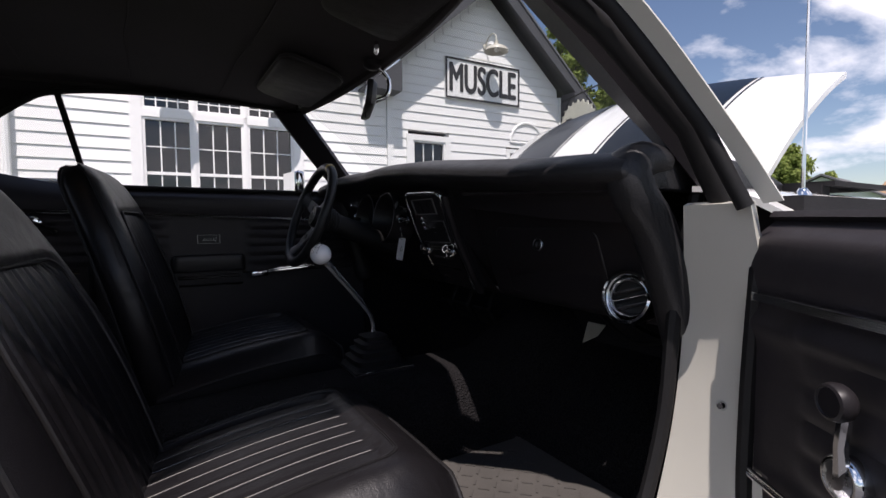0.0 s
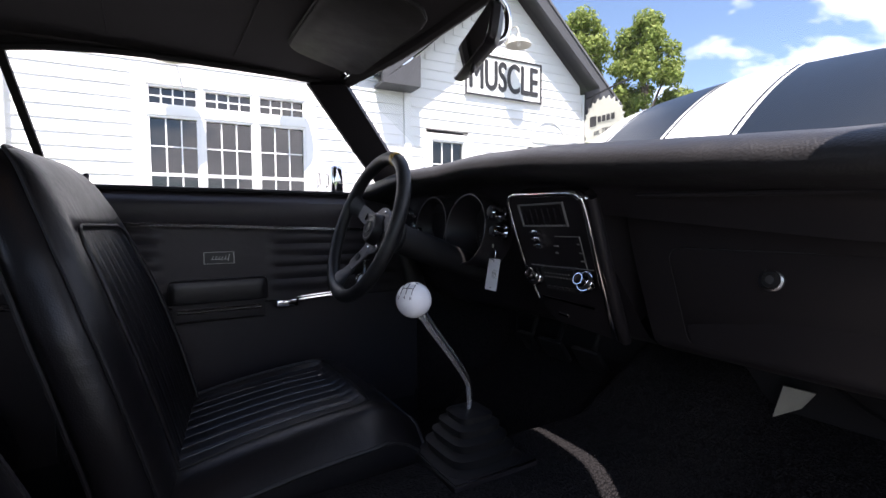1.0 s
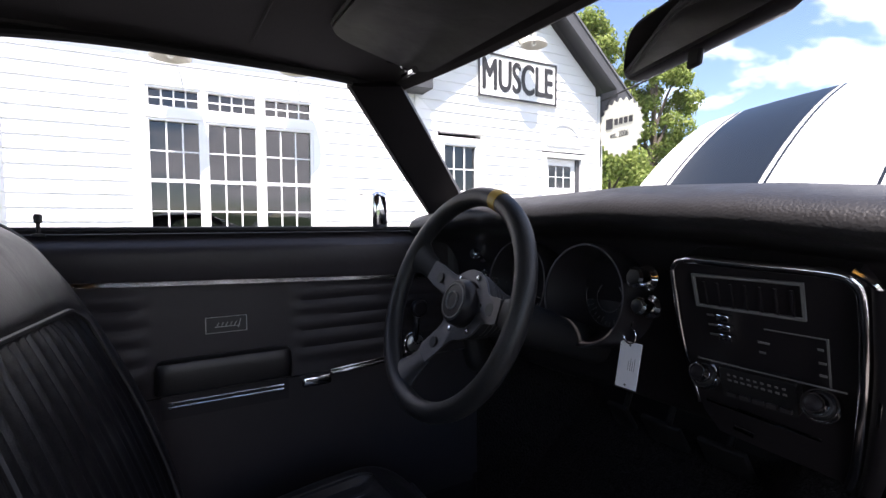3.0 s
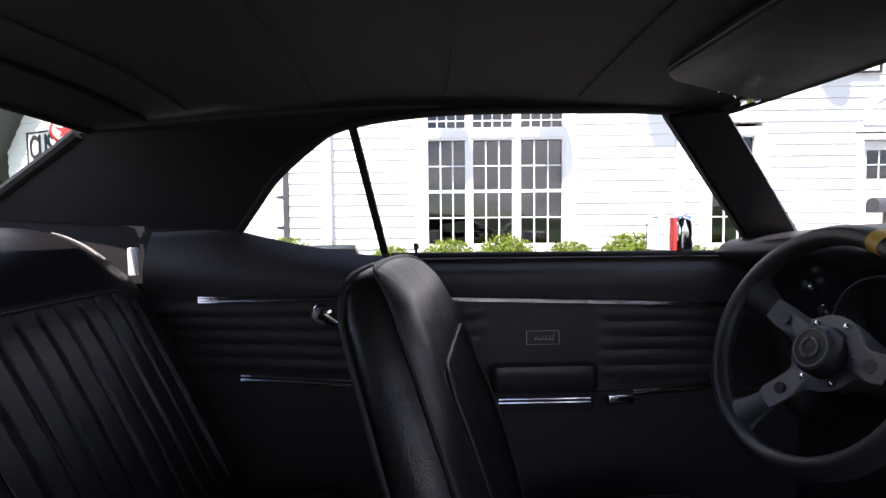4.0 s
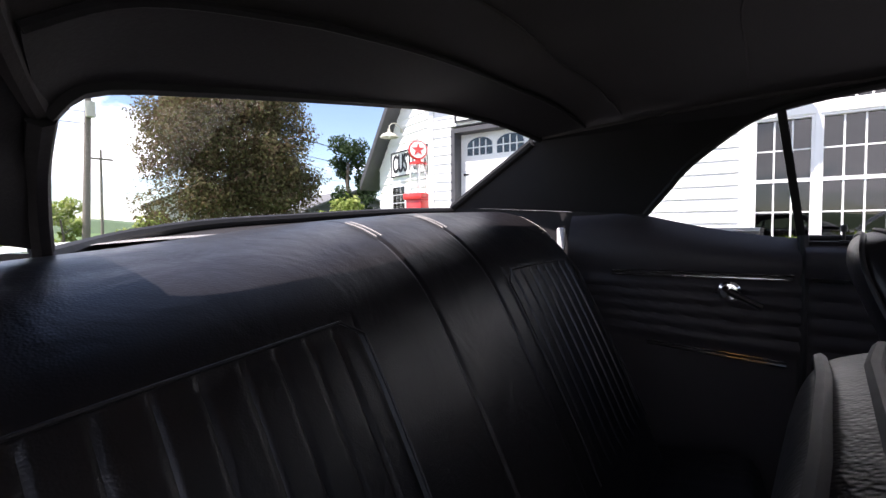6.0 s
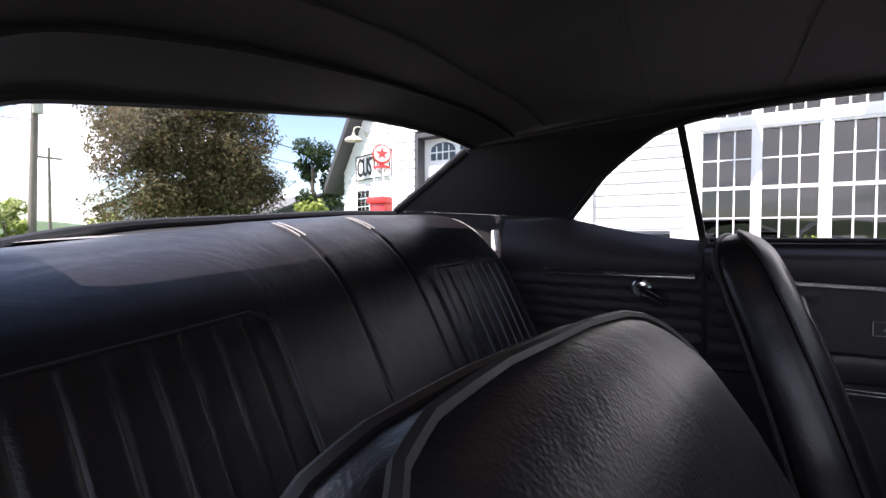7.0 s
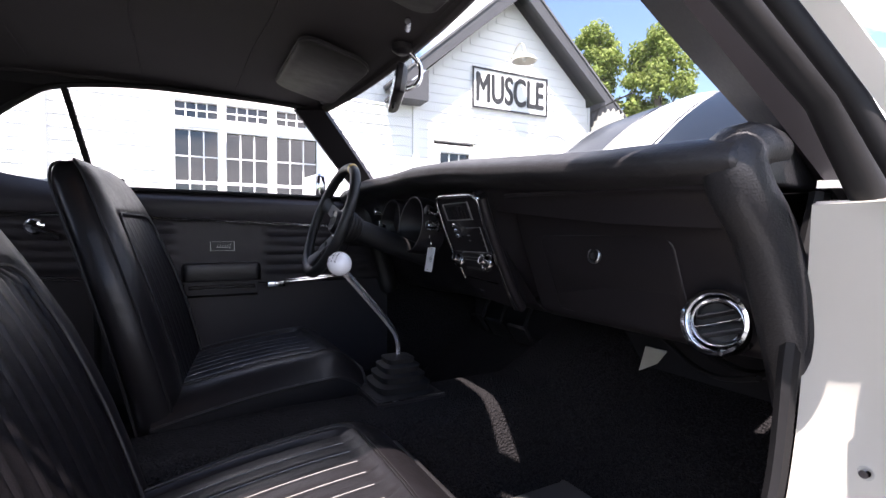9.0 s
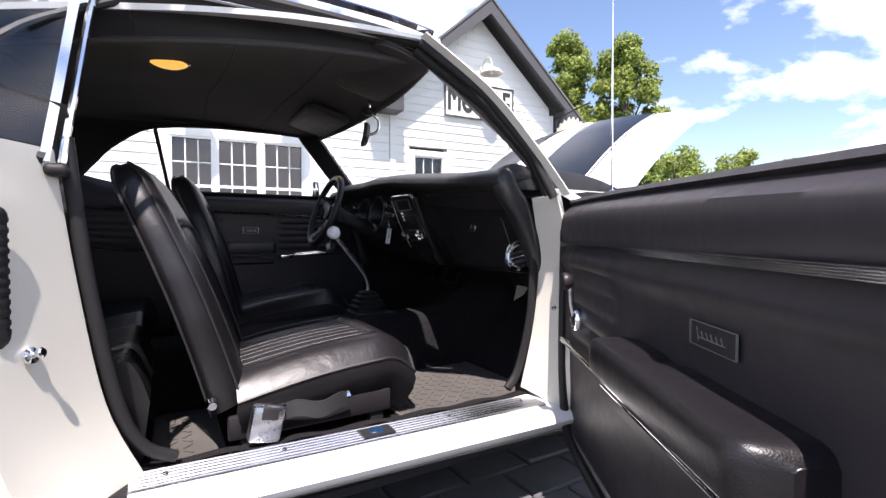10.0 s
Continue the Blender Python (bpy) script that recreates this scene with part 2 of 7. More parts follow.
M_PINE = leafy("spruce needles", (0.018, 0.035, 0.014), (0.03, 0.055, 0.022), (0.05, 0.08, 0.03))
M_SIDING = paint("pale house siding", (0.62, 0.62, 0.60), 0.6, vary=0.06, scale=2)
M_BROWN = paint("brown shingle roof", (0.30, 0.20, 0.12), 0.9, vary=0.25, scale=3)


# ---- mesh helpers ----
def thing(name, label, category, at=(0, 0, 0), group="", kind=""):
    ob = new(name)
    ob.location = at
    ob.empty_display_size = 0.1
    return tagged(ob, label, category, group, kind)


def mesh_of(name, bm, material, smooth=38):
    me = bpy.data.meshes.new(name)
    bmesh.ops.recalc_face_normals(bm, faces=bm.faces)
    bm.to_mesh(me)
    bm.free()
    me.materials.append(material)
    if smooth:
        me.polygons.foreach_set("use_smooth", [True] * len(me.polygons))
        me.set_sharp_from_angle(angle=radians(smooth))
    return me


def part(name, bm, material, parent=None, label="", smooth=38):
    """One mesh in world coordinates, as a part under a thing or under a part."""
    ob = new(name, mesh_of(name, bm, material, smooth))
    if parent is not None:
        ob.parent = parent
        if parent.type == "EMPTY":
            ob.matrix_parent_inverse = parent.matrix_basis.inverted()
    if label:
        tagged(ob, label)
    return ob


def solo(name, bm, material, label, category, group="", kind="", smooth=38):
    return tagged(part(name, bm, material, None, "", smooth), label, category, group, kind)


def box(bm, lo, hi, bevel=0.0, seg=2, m=None):
    vs = [bm.verts.new((x, y, z)) for x in (lo[0], hi[0]) for y in (lo[1], hi[1]) for z in (lo[2], hi[2])]
    fs = [bm.faces.new([vs[i] for i in q]) for q in ((0, 1, 3, 2), (4, 6, 7, 5), (0, 4, 5, 1), (2, 3, 7, 6), (0, 2, 6, 4), (1, 5, 7, 3))]
    if bevel:
        es = list({e for f in fs for e in f.edges})
        out = bmesh.ops.bevel(bm, geom=es, offset=bevel, segments=seg, profile=0.5, affect="EDGES")
        vs = list({v for f in out["faces"] for v in f.verts} | {v for v in vs if v.is_valid})
    if m is not None:
        for v in vs:
            v.co = m @ v.co
    return vs


def loft(bm, rings, cap=True, closed=True):
    rows = [[bm.verts.new(p) for p in ring] for ring in rings]
    n = len(rows[0])
    for a, b in zip(rows, rows[1:]):
        for i in range(n if closed else n - 1):
            j = (i + 1) % n
            bm.faces.new((a[i], a[j], b[j], b[i]))
    if cap and closed:
        bm.faces.new(rows[0])
        bm.faces.new(rows[-1])
    return rows


def tube(bm, pts, r, n=8, cap=True):
    pts = [Vector(p) for p in pts]
    rs = r if isinstance(r, (list, tuple)) else [r] * len(pts)
    rings = []
    up = None
    for i, p in enumerate(pts):
        d = (pts[min(i + 1, len(pts) - 1)] - pts[max(i - 1, 0)]).normalized()
        if up is None:
            up = d.orthogonal().normalized()
        up = (up - d * up.dot(d)).normalized()
        side = d.cross(up)
        rings.append([p + (up * math.cos(a) + side * math.sin(a)) * rs[i] for a in (2 * math.pi * k / n for k in range(n))])
    return loft(bm, rings, cap)


def lathe(bm, prof, m, n=24, cap=True):
    """Turns a profile of (radius, height) round the z axis of m."""
    rings = [[m @ Vector((max(r, 1e-4) * math.cos(a), max(r, 1e-4) * math.sin(a), h)) for a in (2 * math.pi * k / n for k in range(n))] for r, h in prof]
    return loft(bm, rings, cap)


def sheet(bm, fn, nu, nv, thick=0.0):
    """A surface fn(u, v) with u and v from 0 to 1; with thickness it is a closed slab."""
    p = [[Vector(fn(i / nu, j / nv)) for j in range(nv + 1)] for i in range(nu + 1)]
    front = [[bm.verts.new(c) for c in row] for row in p]
    for i in range(nu):
        for j in range(nv):
            bm.faces.new((front[i][j], front[i + 1][j], front[i + 1][j + 1], front[i][j + 1]))
    if thick:
        back = []
        for i in range(nu + 1):
            row = []
            for j in range(nv + 1):
                du = p[min(i + 1, nu)][j] - p[max(i - 1, 0)][j]
                dv = p[i][min(j + 1, nv)] - p[i][max(j - 1, 0)]
                nrm = du.cross(dv)
                row.append(bm.verts.new(p[i][j] - (nrm.normalized() if nrm.length > 1e-9 else Vector((0, 0, 1))) * thick))
            back.append(row)
        for i in range(nu):
            for j in range(nv):
                bm.faces.new((back[i][j], back[i][j + 1], back[i + 1][j + 1], back[i + 1][j]))
        rim = [(i, 0) for i in range(nu + 1)] + [(nu, j) for j in range(1, nv + 1)] + [(i, nv) for i in range(nu - 1, -1, -1)] + [(0, j) for j in range(nv - 1, 0, -1)]
        for (a, b), (c, d) in zip(rim, rim[1:] + rim[:1]):
            bm.faces.new((front[a][b], back[a][b], back[c][d], front[c][d]))
    return front


def prism(bm, poly, vec):
    vec = Vector(vec)
    a = [bm.verts.new(p) for p in poly]
    b = [bm.verts.new(Vector(p) + vec) for p in poly]
    bm.faces.new(a)
    bm.faces.new(b)
    for i in range(len(a)):
        j = (i + 1) % len(a)
        bm.faces.new((a[i], a[j], b[j], b[i]))


def lerp(a, b, t):
    return a + (b - a) * t


def curve(pts, t):
    """A smooth way through points of any size, t from 0 to 1."""
    f = t * (len(pts) - 1)
    i = min(int(f), len(pts) - 2)
    f -= i
    p = [Vector(pts[min(max(k, 0), len(pts) - 1)]) for k in range(i - 1, i + 3)]
    return 0.5 * (2 * p[1] + (p[2] - p[0]) * f + (2 * p[0] - 5 * p[1] + 4 * p[2] - p[3]) * f * f + (3 * p[1] - p[0] - 3 * p[2] + p[3]) * f ** 3)


def along(pts, n):
    return [curve(pts, k / n) for k in range(n + 1)]


def letters(text, m, size, material, parent, name="lettering", thick=0.006, bold=0.0, width=None):
    """Words in the built-in font as a mesh: left-bottom corner at m, read along its x axis; width squeezes them to fit."""
    cu = bpy.data.curves.new("text", "FONT")
    cu.body, cu.size, cu.extrude = text, size, thick
    tmp = bpy.data.objects.new("text", cu)
    scene.collection.objects.link(tmp)
    me = bpy.data.meshes.new_from_object(tmp.evaluated_get(bpy.context.evaluated_depsgraph_get()))
    bpy.data.objects.remove(tmp)
    me.materials.clear()
    me.materials.append(material)
    k = 1.0
    xs = [v.co.x for v in me.vertices]
    if width:
        k = width / (max(xs) - min(xs))
    me.transform(m @ Matrix.Diagonal((k, 1, 1, 1)) @ Matrix.Translation((-min(xs), 0, 0)))
    if bold:
        way = [m.to_3x3() @ Vector(d) for d in ((bold, 0, 0.0004), (-bold, 0, 0.0008), (0, bold * 0.8, 0.0012), (0, -bold * 0.8, 0.0016))]
        vs, fs = [v.co.copy() for v in me.vertices], [tuple(p.vertices) for p in me.polygons]
        n = len(vs)
        me = bpy.data.meshes.new(name)
        me.from_pydata([tuple(v + w) for w in way for v in vs], [], [tuple(i + q * n for i in f) for q in range(4) for f in fs])
        me.materials.append(material)
    ob = new(name, me)
    ob.parent = parent
    if parent.type == "EMPTY":
        ob.matrix_parent_inverse = parent.matrix_basis.inverted()
    return ob

# ---- the ground ----
bm = bmesh.new()
bmesh.ops.create_circle(bm, cap_ends=True, radius=900, segments=64)
bmesh.ops.translate(bm, verts=bm.verts, vec=(0, 0, -0.02))
solo("ground", bm, M_GRASS, "summer grass that reaches to the wooded hills", "ground", kind="structure", smooth=0)
bm = bmesh.new()
box(bm, (-26, -14, -0.4), (30, 5.35, -0.012))
solo("pavement", bm, M_ASPHALT, "worn asphalt forecourt in front of the building", "pavement", kind="structure", smooth=0)
WALL = pose(0, 6.607, 0, 0, 0, -2.53)


def wall_box(bm, s0, s1, d0, d1, z0, z1, bevel=0.0):
    """A box in the facade's own measures: along it, in depth (minus: towards the car), and up."""
    return box(bm, (s0, d0, z0), (s1, d1, z1), bevel, 2, WALL)


def wpt(s, d, z):
    return WALL @ Vector((s, d, z))


# ---- the white building: clapboard rows broken by the openings ----
OPENINGS = [(-0.945, 1.255, 0.72, 2.84), (3.21, 4.06, 0.70, 2.44), (5.40, 6.47, 0.0, 2.36), (-5.50, -2.92, 0.0, 2.84)]
ROW = 0.165
PEAK_S, PEAK_Z, SLOPE = 4.88, 5.36, 0.88


def row_spans(z0, z1):
    """The stretches of one row of boards between the openings, left wing and gable."""
    spans = [(-5.9, 2.79), (2.91, 6.80)] if z1 < 3.7 else [(-5.9, 2.79)] if z1 < 4.1 else []
    if z1 >= 3.7:
        half = (PEAK_Z - z1) / SLOPE
        if half > 0.12:
            spans.append((max(2.91, PEAK_S - half), min(6.80, PEAK_S + half)))
    for s0, s1, a, b in OPENINGS:
        if z1 > a + 0.01 and z0 < b - 0.01:
            spans = [q for p in spans for q in ((p[0], min(p[1], s0)), (max(p[0], s1), p[1])) if q[1] - q[0] > 0.03]
    return spans


bm_wall = bmesh.new()
rows = []
k = 0
while 0.25 + k * ROW < 5.4:
    z0 = 0.25 + k * ROW
    for s0, s1 in row_spans(z0, z0 + ROW):
        wall_box(bm_wall, s0, s1, 0.03, 0.18, z0 + 0.001, z0 + ROW - 0.001)
        rows.append((s0, s1, z0))
    k += 1
gable = [wpt(PEAK_S - (PEAK_Z - 3.72) / SLOPE, 0.006, 3.72), wpt(PEAK_S + (PEAK_Z - 3.72) / SLOPE, 0.006, 3.72), wpt(PEAK_S, 0.006, PEAK_Z)]
prism(bm_wall, gable, WALL.to_3x3() @ Vector((0, 0.17, 0)))
facade = solo("wall_facade", bm_wall, M_CLAP, "long white clapboard front wall of the workshop", "wall", kind="structure", smooth=0)
bm = bmesh.new()
wall_box(bm, -5.9, 6.9, -0.03, 0.2, -0.3, 0.25)
part("foundation", bm, M_TRIM, facade)


def window_unit(name, s0, s1, z0, z1, cols, nrows, rails, label, group):
    """A white wooden window: casing, panes, bars and a dark room behind."""
    w = thing(name, label, "window", wpt((s0 + s1) / 2, 0, z0), group)
    bm = bmesh.new()
    fr = 0.035
    for a, b, c, d in ((s0 - fr, s0, z0 - fr, z1 + fr), (s1, s1 + fr, z0 - fr, z1 + fr), (s0, s1, z0 - fr, z0), (s0, s1, z1, z1 + fr)):
        wall_box(bm, a, b, -0.012, 0.10, c, d)
    part("window_frame", bm, M_TRIM, w, smooth=0)
    cuts = [z0, *[r for r in rails], z1]
    for r in rails:
        bm = bmesh.new()
        wall_box(bm, s0, s1, 0.015, 0.07, r - 0.022, r + 0.022)
        part("meeting_rail", bm, M_TRIM, w, smooth=0)
    for za, zb in zip(cuts, cuts[1:]):
        bm = bmesh.new()
        wall_box(bm, s0, s1, 0.050, 0.054, za + 0.005, zb - 0.005)
        g = part("pane", bm, M_WINGLASS, w, "dark reflecting window glass", smooth=0)
        g.visible_shadow = False
        for c in range(1, cols):
            bm = bmesh.new()
            s = lerp(s0, s1, c / cols)
            wall_box(bm, s - 0.009, s + 0.009, 0.028, 0.048, za, zb)
            part("glazing_bar", bm, M_TRIM, w, smooth=0)
        for c in range(1, nrows):
            bm = bmesh.new()
            z = lerp(za, zb, c / nrows)
            wall_box(bm, s0, s1, 0.030, 0.047, z - 0.008, z + 0.008)
            part("glazing_bar", bm, M_TRIM, w, smooth=0)
    return w


for i, (a, b) in enumerate(((-0.84, -0.29), (-0.175, 0.405), (0.53, 1.14))):
    window_unit("window_1", a, b, 0.81, 2.34, 3, 2, [1.59], "tall white double-hung window with dark panes and white bars", "triple windows")
    window_unit("window_2", a, b, 2.52, 2.74, 4, 2, [], "small white transom window above the tall one", "transom windows")
window_unit("window_3", 3.33, 3.94, 0.79, 2.34, 3, 2, [1.57], "white double-hung window under the black-lettered sign", "gable window")
bm = bmesh.new()
for a, b, c, d in ((-1.02, -0.875, 0.66, 2.88), (-0.255, -0.21, 0.72, 2.78), (0.44, 0.495, 0.72, 2.78), (1.175, 1.33, 0.66, 2.88), (-0.875, 1.175, 2.775, 2.88), (-0.875, 1.175, 2.375, 2.485), (-0.875, 1.175, 0.66, 0.775)):
    wall_box(bm, a, b, -0.03, 0.06, c, d)
for a, b, c, d in ((3.17, 3.295, 0.62, 2.48), (3.975, 4.10, 0.62, 2.48), (3.295, 3.975, 2.375, 2.48), (3.295, 3.975, 0.62, 0.755)):
    wall_box(bm, a, b, -0.03, 0.06, c, d)
for s in (-2.36, 2.85, 6.86, -5.95):
    wall_box(bm, s - 0.055, s + 0.055, -0.035, 0.14, 0.2, 4.1 if s < 2 else 3.55)
tagged(part("trim", bm, M_TRIM, None, smooth=0), "white casing boards and corner boards on the facade", "trim", kind="structure")
bm = bmesh.new()
tube(bm, [wpt(-2.30, -0.09, z) for z in (0.1, 1.5, 3.0, 4.0)], 0.04, 8)
solo("downspout", bm, M_TRIM, "white painted downspout on the clapboard wall", "downspout")

# rooms behind the glass, their unlit darkness put into the wall colour
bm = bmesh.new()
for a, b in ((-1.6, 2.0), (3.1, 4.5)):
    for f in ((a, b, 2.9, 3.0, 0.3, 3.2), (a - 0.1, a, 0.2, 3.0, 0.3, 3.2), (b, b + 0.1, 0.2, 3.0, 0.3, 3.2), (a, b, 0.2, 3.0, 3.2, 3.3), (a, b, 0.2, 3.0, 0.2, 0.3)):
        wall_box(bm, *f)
tagged(part("wall_inside", bm, M_ROOM, None, smooth=0), "workshop walls behind the windows, coloured dark for the unlit inside", "wall", kind="structure")

# gable roof with its dark edge boards, and the long roof of the left wing
bm = bmesh.new()
for sg in (-1, 1):
    lo = (PEAK_S + sg * 2.62, PEAK_Z + 0.10 - SLOPE * 2.62)
    for off, th_, d0, d1 in ((0.16, 0.05, -0.42, 4.5),):
        prism(bm, [wpt(PEAK_S, d0, PEAK_Z + 0.10 + off), wpt(lo[0], d0, lo[1] + off), wpt(lo[0], d0, lo[1] + off + th_), wpt(PEAK_S, d0, PEAK_Z + 0.10 + off + th_)], wpt(0, d1, 0) - wpt(0, d0, 0))
roof = solo("roof_gable", bm, M_SHINGLE, "grey shingle gable roof over the sign wall", "roof", kind="structure", smooth=0)
bm = bmesh.new()
for sg in (-1, 1):
    lo = (PEAK_S + sg * 2.60, PEAK_Z + 0.10 - SLOPE * 2.60)
    prism(bm, [wpt(PEAK_S, -0.40, PEAK_Z - 0.04), wpt(lo[0], -0.40, lo[1] - 0.04), wpt(lo[0], -0.40, lo[1] + 0.16), wpt(PEAK_S, -0.40, PEAK_Z + 0.26)], wpt(0, -0.34, 0) - wpt(0, -0.40, 0))
    prism(bm, [wpt(PEAK_S, -0.34, PEAK_Z + 0.20), wpt(lo[0], -0.34, lo[1] + 0.10), wpt(lo[0], -0.34, lo[1] + 0.15), wpt(PEAK_S, -0.34, PEAK_Z + 0.25)], wpt(0, 0.05, 0) - wpt(0, -0.34, 0))
part("rake_board", bm, M_FASCIA, roof, "dark grey rake board", smooth=0)
bm = bmesh.new()
prism(bm, [wpt(2.28, -0.42, 3.10), wpt(2.92, -0.42, 3.10), wpt(2.92, -0.42, 3.62), wpt(2.28, -0.42, 3.14)], wpt(0, 0.0, 0) - wpt(0, -0.42, 0))
prism(bm, [wpt(6.88, -0.42, 3.10), wpt(7.48, -0.42, 3.10), wpt(7.48, -0.42, 3.14), wpt(6.88, -0.42, 3.60)], wpt(0, 0.0, 0) - wpt(0, -0.42, 0))
part("eave_return", bm, M_FASCIA, roof, "dark boxed eave return", smooth=0)
bm = bmesh.new()
prism(bm, [wpt(-6.2, -0.45, 4.05), wpt(-6.2, -0.45, 4.20), wpt(-6.2, 4.2, 6.4), wpt(-6.2, 4.2, 6.2)], wpt(2.9, 0, 0) - wpt(-6.2, 0, 0))
solo("roof_wing", bm, M_SHINGLE, "grey shingle roof of the long wing", "roof", kind="structure", smooth=0)
bm = bmesh.new()
wall_box(bm, 6.66, 6.86, 0.18, 4.5, 0.0, 3.55)
wall_box(bm, -5.95, -5.75, 0.18, 4.5, 0.0, 4.1)
wall_box(bm, -5.95, 6.86, 4.4, 4.6, 0.0, 4.1)
tagged(part("wall_back", bm, M_CLAP, None, smooth=0), "plain white side and back walls", "wall", kind="structure")

# entrance door, its arch and a dark strip for the shaded reveal
door = thing("door_1", "white panelled entrance door with six small panes", "door", wpt(5.93, 0, 0.1))
bm = bmesh.new()
for a, b, c, d in ((5.40, 5.50, 0.1, 2.36), (6.38, 6.47, 0.1, 2.36), (5.50, 6.38, 2.28, 2.36)):
    wall_box(bm, a, b, -0.02, 0.16, c, d)
part("door_frame", bm, M_TRIM, door, smooth=0)
bm = bmesh.new()
for a, b, c, d in ((5.52, 5.62, 0.12, 2.27), (6.20, 6.30, 0.12, 2.27), (5.62, 6.20, 2.14, 2.27), (5.62, 6.20, 1.58, 1.70), (5.62, 6.20, 0.12, 0.35), (5.88, 5.94, 0.35, 1.58)):
    wall_box(bm, a, b, 0.09, 0.13, c, d)
wall_box(bm, 5.62, 6.20, 0.105, 0.125, 0.35, 1.58)
part("door_leaf", bm, M_TRIM, door, smooth=0)
# Solid strip: the gap's shade is put into its dark colour.
bm = bmesh.new()
wall_box(bm, 6.30, 6.38, 0.05, 0.15, 0.12, 2.27)
part("reveal", bm, M_FASCIA, door, "dark strip that stands for the shaded gap beside the door leaf", smooth=0)
for c in range(3):
    for r in range(2):
        bm = bmesh.new()
        s = 5.63 + c * 0.19
        z = 1.71 + r * 0.215
        wall_box(bm, s + 0.008, s + 0.182, 0.10, 0.106, z + 0.008, z + 0.205)
        part("pane", bm, M_WINGLASS, door, "small dark pane", smooth=0)
        bm = bmesh.new()
        wall_box(bm, s - 0.008, s + 0.008, 0.09, 0.115, z, z + 0.21)
        wall_box(bm, s, s + 0.19, 0.092, 0.113, z - 0.007, z + 0.007)
        part("glazing_bar", bm, M_TRIM, door, smooth=0)
bm = bmesh.new()
tube(bm, [wpt(5.93 + 0.42 * math.cos(a), -0.01, 2.50 + 0.42 * math.sin(a)) for a in (math.pi * k / 16 for k in range(17))], 0.028, 6)
tube(bm, [wpt(5.51, -0.01, 2.50), wpt(6.35, -0.01, 2.50)], 0.028, 6)
solo("door_arch", bm, M_TRIM, "white half-round arch moulding over the entrance door", "moulding")

# carriage-style garage door
gd = thing("garage_door", "white carriage-style garage door with arched windows and black hinges", "garage door", wpt(-4.15, 0.2, 0))
bm = bmesh.new()
for a, b, c, d in ((-5.50, -5.42, 0, 2.84), (-3.00, -2.92, 0, 2.84), (-5.42, -3.00, 2.76, 2.84)):
    wall_box(bm, a, b, -0.03, 0.26, c, d)
part("jamb", bm, M_FASCIA, gd, "dark reveal of the opening", smooth=0)
for p in range(4):
    bm = bmesh.new()
    wall_box(bm, -5.42, -3.00, 0.20, 0.24, 0.02 + p * 0.685, 0.02 + (p + 1) * 0.685 - 0.006)
    part("panel", bm, M_TRIM, gd, smooth=0)
for s0 in (-5.28, -4.67, -4.06, -3.58):
    w_ = 0.52 if s0 < -3.7 else 0.46
    bm = bmesh.new()
    poly = [(s0, 2.36), (s0 + w_, 2.36), (s0 + w_, 2.54)] + [(s0 + w_ / 2 + w_ / 2 * math.cos(a), 2.54 + 0.14 * math.sin(a)) for a in (math.pi * k / 8 for k in range(1, 8))] + [(s0, 2.54)]
    prism(bm, [wpt(s, 0.196, z) for s, z in poly], wpt(0, 0.006, 0) - wpt(0, 0, 0))
    part("arched_pane", bm, M_WINGLASS, gd, "dark arched panes", smooth=0)
    for c in range(1, 4):
        bm = bmesh.new()
        s = s0 + w_ * c / 4
        wall_box(bm, s - 0.01, s + 0.01, 0.184, 0.195, 2.36, 2.66 if c == 2 else 2.62)
        part("glazing_bar", bm, M_TRIM, gd, smooth=0)
    bm = bmesh.new()
    wall_box(bm, s0, s0 + w_, 0.184, 0.195, 2.49, 2.51)
    part("glazing_bar", bm, M_TRIM, gd, smooth=0)
for s0, dr in ((-5.36, 1), (-3.06, -1)):
    for z in (0.6, 1.08, 1.55, 2.02):
        bm = bmesh.new()
        prism(bm, [wpt(s0, 0.19, z - 0.025), wpt(s0 + dr * 0.10, 0.19, z - 0.012), wpt(s0 + dr * 0.14, 0.19, z), wpt(s0 + dr * 0.10, 0.19, z + 0.012), wpt(s0, 0.19, z + 0.025)], wpt(0, 0.01, 0) - wpt(0, 0, 0))
        part("strap_hinge", bm, M_IRON, gd, "black strap hinge", smooth=0)
for s in (-4.27, -4.09):
    bm = bmesh.new()
    tube(bm, [wpt(s, 0.20, 1.60), wpt(s, 0.15, 1.63), wpt(s, 0.15, 1.82), wpt(s, 0.20, 1.85)], 0.012, 6)
    part("pull_handle", bm, M_IRON, gd, "black pull handle")


# ---- lettered signs ----
def board_sign(name, m, w, h, text, label, hidden=None):
    """A white board with a black rim and big black capitals; m: its lower left corner, x along it, z up, y into the wall."""
    sg = thing(name, label, "sign", m.translation)
    bm = bmesh.new()
    box(bm, (0, -0.03, 0), (w, 0.02, h), 0, 2, m)
    part("board", bm, M_SIGN, sg, smooth=0)
    bm = bmesh.new()
    b = 0.035
    for a, c, d, e in ((0, w, 0, b), (0, w, h - b, h), (0, b, b, h - b), (w - b, w, b, h - b)):
        box(bm, (a, -0.045, d), (c, -0.031, e), 0, 2, m)
    part("rim", bm, M_BLACK, sg, "black painted rim", smooth=0)
    letters(text, m @ pose(0.10, -0.034, 0.150 * h / 0.76 - 0.005, 90), h * 0.99, M_BLACK, sg, "lettering", 0.006, 0.015, w - 0.20)
    return sg


board_sign("sign_board", WALL @ pose(3.965, -0.02, 3.215), 1.73, 0.76, "MUSCLE", "white sign board with black capital letters on the gable wall")
